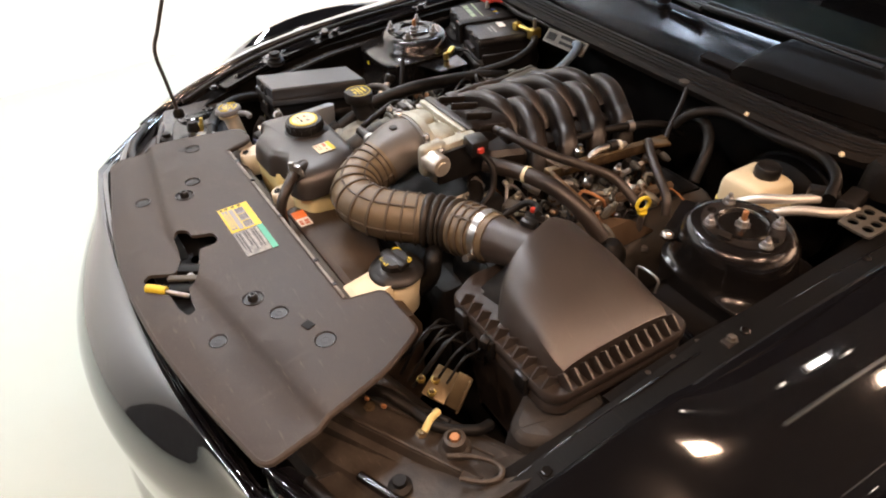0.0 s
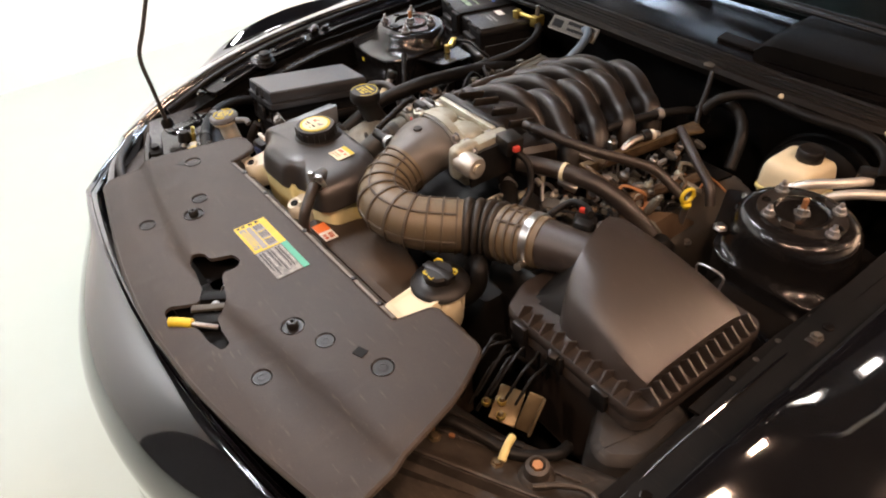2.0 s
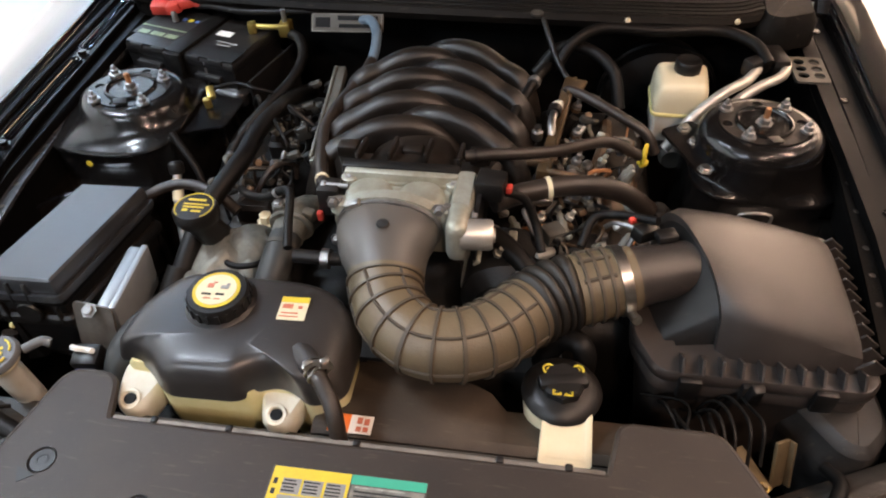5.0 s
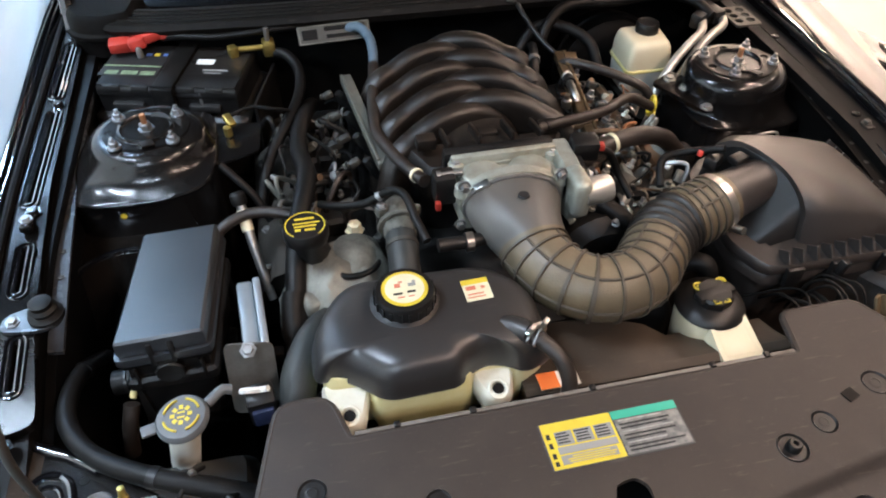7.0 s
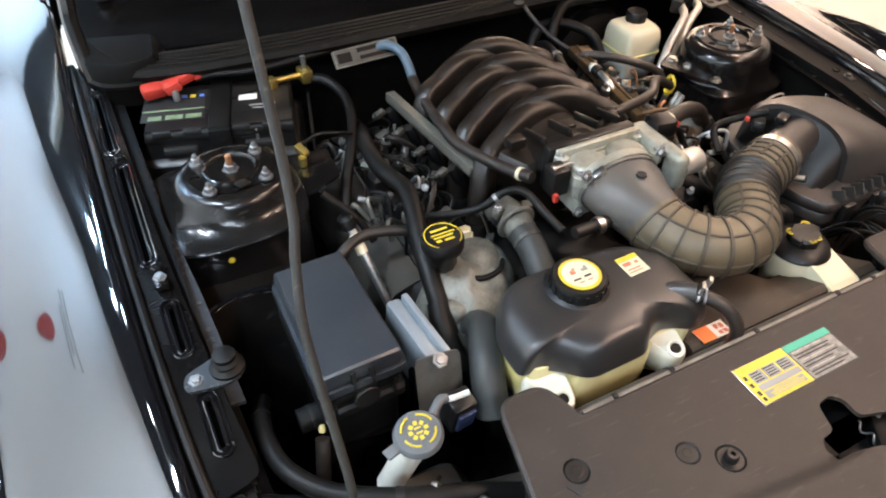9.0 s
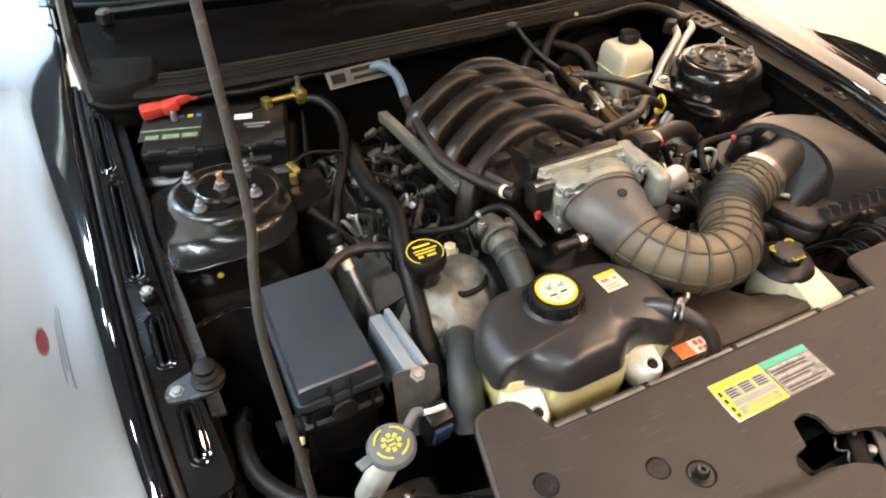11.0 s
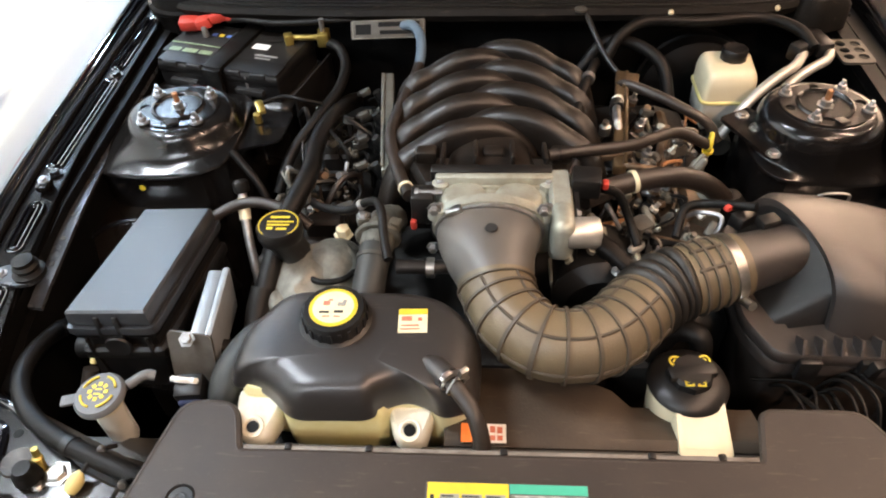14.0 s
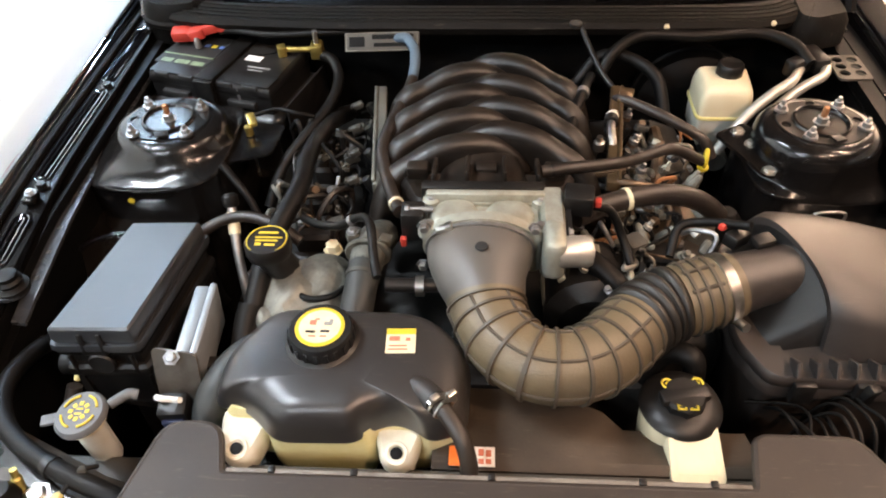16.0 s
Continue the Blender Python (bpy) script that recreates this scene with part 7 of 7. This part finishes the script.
def left_bank():
    th = thing("fuel_pipe", (0.22, 1.0, 0.85), "bright bent fuel pipe with fittings beside the manifold", "fuel pipe")
    part("elbow", hose([(0.196, 0.958, 0.875), (0.194, 0.966, 0.895), (0.193, 0.985, 0.903), (0.196, 1.01, 0.904), (0.204, 1.045, 0.900)], 0.007), M_STEEL, th)
    part("collar", lathe([(0.011, -0.008), (0.011, 0.008), (0, 0.008)], (0.1965, 1.016, 0.904), 14, (88, 0, -8)), M_PLASTIC, th)
    part("ring", lathe([(0.0095, -0.003), (0.0105, 0), (0.0095, 0.003)], (0.200, 1.032, 0.902), 14, (88, 0, -10)), M_WHITEP, th)
    part("bracket", box((0.06, 0.022, 0.010), (0.175, 0.90, 0.895), (0, 0, 10), 0.003), M_BROWNMETAL, th)
    part("bracket", box((0.05, 0.024, 0.008), (0.232, 1.10, 0.898), (0, 6, 75), 0.003), M_GOLDRAIL, th)
    part("damper", lathe([(0.008, 0), (0.009, 0.003), (0.009, 0.014), (0.005, 0.016), (0.005, 0.024), (0, 0.024)], (0.172, 0.958, 0.890), 12), M_STEEL, th)
    hz = thing("heat_shield", (0.28, 0.87, 0.80), "browned metal shield below the breather hose", "heat shield")
    part("shield", loft([[(x, y + 0.02 * k, z) for x, y, z in ((0.25, 0.80, 0.82), (0.29, 0.82, 0.845), (0.325, 0.87, 0.835), (0.34, 0.92, 0.80))] + [(x, y + 0.02 * k, z - 0.006) for x, y, z in ((0.34, 0.92, 0.80), (0.325, 0.87, 0.835), (0.29, 0.82, 0.845), (0.25, 0.80, 0.82))] for k in (0, 2, 4)]), M_BROWNMETAL, hz)
    al = thing("alternator", (0.16, 0.70, 0.72), "dull alloy alternator below the intake duct", "alternator")
    part("case", lathe([(0.03, -0.06), (0.065, -0.05), (0.068, 0.03), (0.05, 0.05), (0, 0.05)], (0.15, 0.74, 0.79), 28, (90, 0, 0)), M_BLOCK, al)
    for k in range(8):
        a = k * math.pi / 4
        part("fin", box((0.012, 0.05, 0.006), (0.15 + 0.066 * math.cos(a), 0.745, 0.80 + 0.066 * math.sin(a)), (0, -math.degrees(a) + 90, 0), 0.002), M_ALU, al)
    part("bolt_lug", box((0.03, 0.03, 0.025), (0.205, 0.775, 0.862), (0, 0, 30), 0.006), M_CASTDARK, al)
    rod = thing("coolant_pipe", (0.14, 0.74, 0.86), "short black hose with a spring clamp below the throttle", "hose")
    part("hose", hose([(0.10, 0.765, 0.872), (0.135, 0.745, 0.868), (0.17, 0.715, 0.855), (0.20, 0.69, 0.83)], 0.015), M_RUBBER, rod)
    part("clamp", hose([(0.118, 0.756, 0.888), (0.13, 0.765, 0.872), (0.122, 0.754, 0.854), (0.110, 0.745, 0.87), (0.118, 0.756, 0.888)], 0.003, 5, 6), M_STEEL, rod)
    maf = thing("air_meter_plug", (0.33, 0.735, 0.93), "black sensor plug with a red lock on the air pipe", "plug")
    part("plug", box((0.034, 0.02, 0.018), (0.318, 0.732, 0.918), (0, 10, 40), 0.003), M_PLASTIC, maf)
    part("lock", box((0.014, 0.008, 0.008), (0.303, 0.745, 0.926), (0, 10, 40), 0.002), M_RED, maf)
    pc = thing("pump_casting", (0.33, 0.87, 0.75), "pale beige cast bracket below the breather hose", "casting")
    part("casting", loft([[(0.325 + rx * math.cos(a) * (1 + 0.18 * math.sin(3 * a + z * 90)), 0.878 + ry * math.sin(a), z) for a in np.linspace(0, 2 * math.pi, 14, endpoint=False)] for z, rx, ry in ((0.74, 0.030, 0.026), (0.80, 0.030, 0.028), (0.832, 0.026, 0.026), (0.845, 0.016, 0.018), (0.848, 0.006, 0.008))]), M_PALECAST, pc)
    part("stud", lathe([(0.006, 0), (0.006, 0.012), (0.004, 0.014), (0.004, 0.024), (0, 0.024)], (0.300, 0.892, 0.835), 10), M_RUST, pc)
    cap = thing("filler_cap", (0.345, 0.90, 0.80), "small black ribbed cap below the dipstick", "cap")
    part("cap", lathe([(0.026, 0), (0.026, 0.03), (0.02, 0.04), (0.012, 0.05), (0, 0.052)], (0.36, 0.875, 0.79), 20), M_RUBBER, cap)

    for y in (0.845, 0.925, 1.0, 1.075):
        st = part("rail_stud", lathe([(0.006, 0), (0.008, 0.003), (0.008, 0.012), (0.004, 0.014), (0.004, 0.022), (0, 0.022)], (0.232, y, 0.868), 10, (0, 14, 0)), M_ZINC, th)
        part("stud_nut", lathe([(0.009, 0), (0.009, 0.006), (0, 0.006)], (0.232, y, 0.868), 6, (0, 14, 0)), M_BROWNMETAL, st)
    part("cross_pipe", hose([(0.18, 0.88, 0.89), (0.21, 0.868, 0.896), (0.25, 0.872, 0.885), (0.285, 0.89, 0.86)], 0.005), M_BROWNMETAL, th)
    part("lower_rail", sweep([(0.240, 0.86, 0.838), (0.252, 0.90, 0.842), (0.270, 0.965, 0.845), (0.285, 1.03, 0.842), (0.288, 1.09, 0.835)], 0.010, 8), M_BROWNMETAL, th, "browned round rail")
    ba = thing("rear_hose", (0.14, 1.12, 0.90), "black hose along the back of the manifold", "hose")
    part("tube", hose([(0.118, 0.95, 0.885), (0.128, 0.985, 0.897), (0.142, 1.04, 0.903), (0.160, 1.10, 0.903), (0.180, 1.17, 0.892), (0.19, 1.22, 0.86)], 0.0085), M_RUBBER, ba)
    part("collar", lathe([(0.011, -0.006), (0.0115, 0), (0.011, 0.006)], (0.160, 1.10, 0.903), 14, (90, 0, -16)), M_ZINC, ba)

    rnd = random.Random(21)
    ft = thing("engine_fittings", (0.22, 0.78, 0.83), "crowd of small dusty metal and plastic engine fittings", "fittings", kind="stuff")
    kinds = (M_ALU, M_ZINC, M_STEEL, M_BROWNMETAL, M_PALECAST, M_PLASTIC, M_RUST, M_RAIL, M_ALUSMOOTH)
    for k in range(120):
        x, y = rnd.uniform(0.115, 0.32), rnd.uniform(0.70, 1.05)
        if x < 0.175 and y > 0.84:
            x += 0.09
        z = rnd.uniform(0.820, 0.872)
        pick = rnd.choice(kinds)
        shape = k % 4
        if shape == 0:
            bm = lathe([(0.007, -0.02), (0.008, 0), (0.0055, 0.004), (0.0055, 0.012), (0.003, 0.016), (0, 0.016)], (x, y, z), 8, (rnd.uniform(-70, 70), rnd.uniform(-70, 70), 0))
        elif shape == 1:
            bm = box((rnd.uniform(0.010, 0.026), rnd.uniform(0.007, 0.015), rnd.uniform(0.006, 0.013)), (x, y, z), (rnd.uniform(-40, 40), rnd.uniform(-40, 40), rnd.uniform(0, 180)), 0.003)
        elif shape == 2:
            bm = hose([(x, y, z - 0.02), (x + rnd.uniform(-0.02, 0.02), y + 0.015, z + 0.008), (x + rnd.uniform(-0.03, 0.03), y + 0.035, z), (x + rnd.uniform(-0.04, 0.04), y + 0.05, z - 0.025)], rnd.uniform(0.0018, 0.0045), 5, 7)
        else:
            bm = lathe([(0.007, 0), (0.007, 0.005), (0.004, 0.006), (0.004, 0.014), (0, 0.014)], (x, y, z), 6, (rnd.uniform(-30, 30), rnd.uniform(-30, 30), 0))
        part(("fitting", "bracket", "pipe", "nut")[shape], bm, pick, ft)
    rnd = random.Random(33)
    for k in range(36):
        x, y, z = -rnd.uniform(0.17, 0.33), rnd.uniform(0.80, 1.10), rnd.uniform(0.815, 0.858)
        pick = rnd.choice((M_CASTDARK, M_PLASTIC, M_PALECAST, M_RAIL, M_GREYPLUG, M_ZINC))
        if k % 3 == 0:
            bm = box((rnd.uniform(0.010, 0.026), rnd.uniform(0.008, 0.016), rnd.uniform(0.006, 0.014)), (x, y, z), (rnd.uniform(-40, 40), rnd.uniform(-40, 40), rnd.uniform(0, 180)), 0.002)
        elif k % 3 == 1:
            bm = hose([(x, y, z - 0.02), (x + rnd.uniform(-0.02, 0.02), y + 0.015, z + 0.008), (x + rnd.uniform(-0.03, 0.03), y + 0.035, z - 0.02)], rnd.uniform(0.002, 0.005), 5, 7)
        else:
            bm = lathe([(0.006, 0), (0.006, 0.005), (0.0035, 0.006), (0.0035, 0.012), (0, 0.012)], (x, y, z), 6, (rnd.uniform(-30, 30), rnd.uniform(-30, 30), 0))
        part(("bracket", "wire", "nut")[k % 3], bm, pick, ft)


left_bank()


def front_corner():
    # behind the headlight on the driver's side: relay bracket, wires, tag and mount
    th = thing("relay_bracket", (0.45, 0.47, 0.76), "yellow zinc relay bracket with dark wires", "bracket")
    part("plate", box((0.036, 0.055, 0.004), (0.432, 0.478, 0.800), (8, 12, 32), 0.001), M_GOLDZINC, th)
    part("fold", box((0.020, 0.005, 0.058), (0.466, 0.486, 0.812), (-24, 14, 32), 0.002), M_GOLDZINC, th)
    part("fold_edge", box((0.004, 0.012, 0.056), (0.477, 0.489, 0.810), (-24, 14, 32), 0.001), M_GOLDZINC, th)
    for x, y in ((0.415, 0.455), (0.428, 0.472), (0.445, 0.455)):
        lug = part("terminal", lathe([(0.0045, 0), (0.0045, 0.010), (0.003, 0.014), (0, 0.014)], (x, y, 0.803), 8), M_GOLDZINC, th)
        part("terminal_nut", lathe([(0.0065, 0.004), (0.0065, 0.009), (0, 0.009)], (x, y, 0.803), 6), M_BRASS, lug)
    for k, (x, y) in enumerate(((0.40, 0.50), (0.412, 0.515), (0.43, 0.525), (0.445, 0.53))):
        part("wire", hose([(x, y - 0.05, 0.812), (x, y - 0.02, 0.845), (x - 0.008, y + 0.01, 0.86 - 0.008 * k), (x - 0.02, y + 0.03, 0.83), (x - 0.03, y + 0.04, 0.77)], 0.0022, 6, 6), M_RUBBER, th)
    part("wire_plug", box((0.014, 0.012, 0.022), (0.44, 0.55, 0.85), (10, 10, 20), 0.002), M_PLASTIC, th)
    rnd = random.Random(9)
    for k in range(5):
        x, y = rnd.uniform(0.345, 0.41), rnd.uniform(0.48, 0.54)
        part("wire", hose([(x, y - 0.06, 0.79), (x + rnd.uniform(-0.01, 0.02), y - 0.02, 0.82 + rnd.uniform(0, 0.02)), (x + rnd.uniform(-0.02, 0.02), y + 0.02, 0.83), (x + rnd.uniform(-0.03, 0.01), y + 0.06, 0.78)], rnd.choice((0.0018, 0.0024, 0.003)), 6, 6), M_RUBBER, th)
    lo = thing("lamp_loom", (0.46, 0.42, 0.80), "black taped headlight loom with a pale yellow tag", "wiring loom")
    part("loom", hose([(0.36, 0.38, 0.80), (0.398, 0.382, 0.815), (0.42, 0.396, 0.82), (0.456, 0.412, 0.815), (0.50, 0.43, 0.81), (0.53, 0.47, 0.805), (0.525, 0.50, 0.79)], 0.008), M_RUBBER, lo)
    part("loom", hose([(0.37, 0.395, 0.79), (0.41, 0.41, 0.80), (0.45, 0.43, 0.795), (0.49, 0.455, 0.79)], 0.006), M_RUBBER, lo)
    part("tag", hose([(0.482, 0.442, 0.815), (0.49, 0.425, 0.818), (0.498, 0.410, 0.812)], 0.0055, 4, 8), M_PALEYELLOW, lo, "pale yellow tag")
    for x, y in ((0.405, 0.372), (0.43, 0.385)):
        part("clip", box((0.008, 0.006, 0.006), (x, y, 0.812), (0, 0, 30), 0.002), M_RUST, lo)
    sh = thing("corner_shield", (0.47, 0.40, 0.79), "dusty brown-black plastic shield behind the headlight", "shield")
    part("panel", loft([[(x, y + 0.517 * (x - 0.385), z) for y, z in ((0.292, 0.770), (0.300, 0.790), (0.312, 0.792), (0.318, 0.804), (0.326, 0.806), (0.334, 0.800), (0.345, 0.798), (0.385, 0.800), (0.392, 0.796), (0.396, 0.77))] for x in (0.335, 0.345, 0.42, 0.52, 0.585, 0.595)]), M_BEAM, sh)
    for o, rr in ((0.322, 0.0028), (0.372, 0.0022)):
        part("ridge", hose([(x, o + 0.517 * (x - 0.385), 0.806 - 0.11 * abs(o - 0.322)) for x in (0.35, 0.42, 0.50, 0.575)], rr, 4, 8), M_BEAM, sh)
    loop = [(x, y, 0.812) for x, y in ((0.548, 0.415), (0.566, 0.440), (0.586, 0.458), (0.604, 0.462), (0.612, 0.450), (0.604, 0.430), (0.585, 0.410))]
    part("edge_loop", hose(loop, 0.004, 6, 8), M_BEAM, sh)
    for x, y in ((0.41, 0.372), (0.49, 0.41)):
        hexbolt(sh, (x, y, 0.798), 0.006, 0.005, M_GOLDZINC)
    mt = thing("body_mount", (0.535, 0.435, 0.77), "rusty-edged body mount bolt on the corner beam", "bolt")
    part("cup", lathe([(0.024, 0), (0.022, 0.008), (0.017, 0.012), (0.015, 0.026), (0.010, 0.029), (0.008, 0.024), (0, 0.022)], (0.535, 0.435, 0.795), 20), M_BEAM, mt)
    part("bolt", lathe([(0.007, 0), (0.007, 0.006), (0, 0.007)], (0.535, 0.435, 0.818), 6), M_RUST, mt)
    cp = thing("corner_bracket", (-0.52, 0.42, 0.78), "glossy dark painted corner bracket with a pressed loop and bright bolts", "bracket")
    part("panel", stack(rounded([(-0.655, 0.50), (-0.652, 0.43), (-0.60, 0.375), (-0.47, 0.335), (-0.37, 0.315), (-0.36, 0.375), (-0.47, 0.42), (-0.565, 0.485), (-0.62, 0.53)], 0.014), [(0.785, 0.002), (0.788, 0), (0.806, 0), (0.809, 0.003)]), M_TOWER, cp)
    loop = [(-0.642, 0.440), (-0.622, 0.468), (-0.603, 0.476), (-0.583, 0.466), (-0.574, 0.44), (-0.570, 0.405), (-0.60, 0.392), (-0.632, 0.41), (-0.642, 0.440)]
    part("pressed_loop", hose([(x, y, 0.809) for x, y in loop], 0.005, 6, 8), M_PAINT, cp)
    part("inner_loop", hose([(-0.606 + (x + 0.606) * 0.66, 0.435 + (y - 0.435) * 0.66, 0.809) for x, y in loop], 0.003, 6, 8), M_PAINT, cp)
    part("pocket", lathe([(0.020, 0.0), (0.018, 0.003), (0.014, 0.002), (0.0, 0.001)], (-0.548, 0.425, 0.8085), 22), M_BEAM, cp)
    part("flange", hose([(-0.645, 0.535, 0.815), (-0.62, 0.512, 0.815), (-0.585, 0.495, 0.811), (-0.55, 0.470, 0.811)], 0.006), M_PAINT, cp)
    hexbolt(cp, (-0.494, 0.412, 0.809), 0.011, 0.006, M_STEEL)
    hexbolt(cp, (-0.510, 0.397, 0.809), 0.005, 0.004, M_STEEL)
    part("brass_stud", lathe([(0.006, 0), (0.006, 0.02), (0.004, 0.022), (0.004, 0.034), (0, 0.035)], (-0.516, 0.418, 0.808), 12, (-12, 4, 0)), M_BRASS, cp)
    part("dark_hole", lathe([(0.006, 0), (0.0055, 0.0006), (0, 0.0006)], (-0.565, 0.462, 0.8092), 14), M_INNER, cp)
    for x0, y0, x1, y1 in ((-0.442, 0.431, -0.464, 0.398), (-0.402, 0.391, -0.415, 0.366)):
        tg = thing("wire_tag", (x1, y1, 0.81), "pale yellow plug on a short wire hanging over the corner", "plug", "wire tags")
        part("wire", hose([(x0 + 0.01, y0 + 0.012, 0.822), (x0, y0, 0.832), ((x0 + x1) / 2, (y0 + y1) / 2, 0.828), (x1, y1, 0.818)], 0.0028, 5, 7), M_RUBBER, tg)
        part("plug", lathe([(0.0, -0.012), (0.007, -0.011), (0.009, -0.004), (0.009, 0.005), (0.006, 0.010), (0.003, 0.014), (0, 0.014)], (x1, y1, 0.818), 10, (-58, 0, -30)), M_PALEYELLOW, tg)
        part("crimp", lathe([(0.004, -0.005), (0.005, 0), (0.004, 0.005)], (x0, y0, 0.832), 10, (60, 0, 30)), M_STEEL, tg)
    tp = thing("vent_plug", (-0.525, 0.56, 0.78), "dark breather stub with a pale yellow tip", "plug")
    part("stub", hose([(-0.545, 0.545, 0.72), (-0.538, 0.555, 0.76), (-0.530, 0.572, 0.788)], 0.010), M_HOSE, tp)
    part("tip", lathe([(0.004, 0), (0.005, 0.004), (0.004, 0.010), (0, 0.011)], (-0.528, 0.578, 0.792), 10, (-40, 20, 0)), M_PALEYELLOW, tp)
    pd = thing("paint_marks", (-0.50, 0.43, 0.845), "rubber stopper beside the prop rod pivot", "stopper")
    part("stopper", lathe([(0.016, 0), (0.014, 0.012), (0.010, 0.02), (0, 0.021)], (-0.522, 0.405, 0.815), 14), M_RUBBER, pd)


M_GOLDZINC = mat("yellow_zinc", (0.20, 0.15, 0.085), 0.45, 0.7, second=(0.10, 0.07, 0.04), scale=30)
M_PALEYELLOW = mat("pale_yellow_plastic", (0.6, 0.5, 0.22), 0.45, second=(0.45, 0.36, 0.12), scale=30)
front_corner()
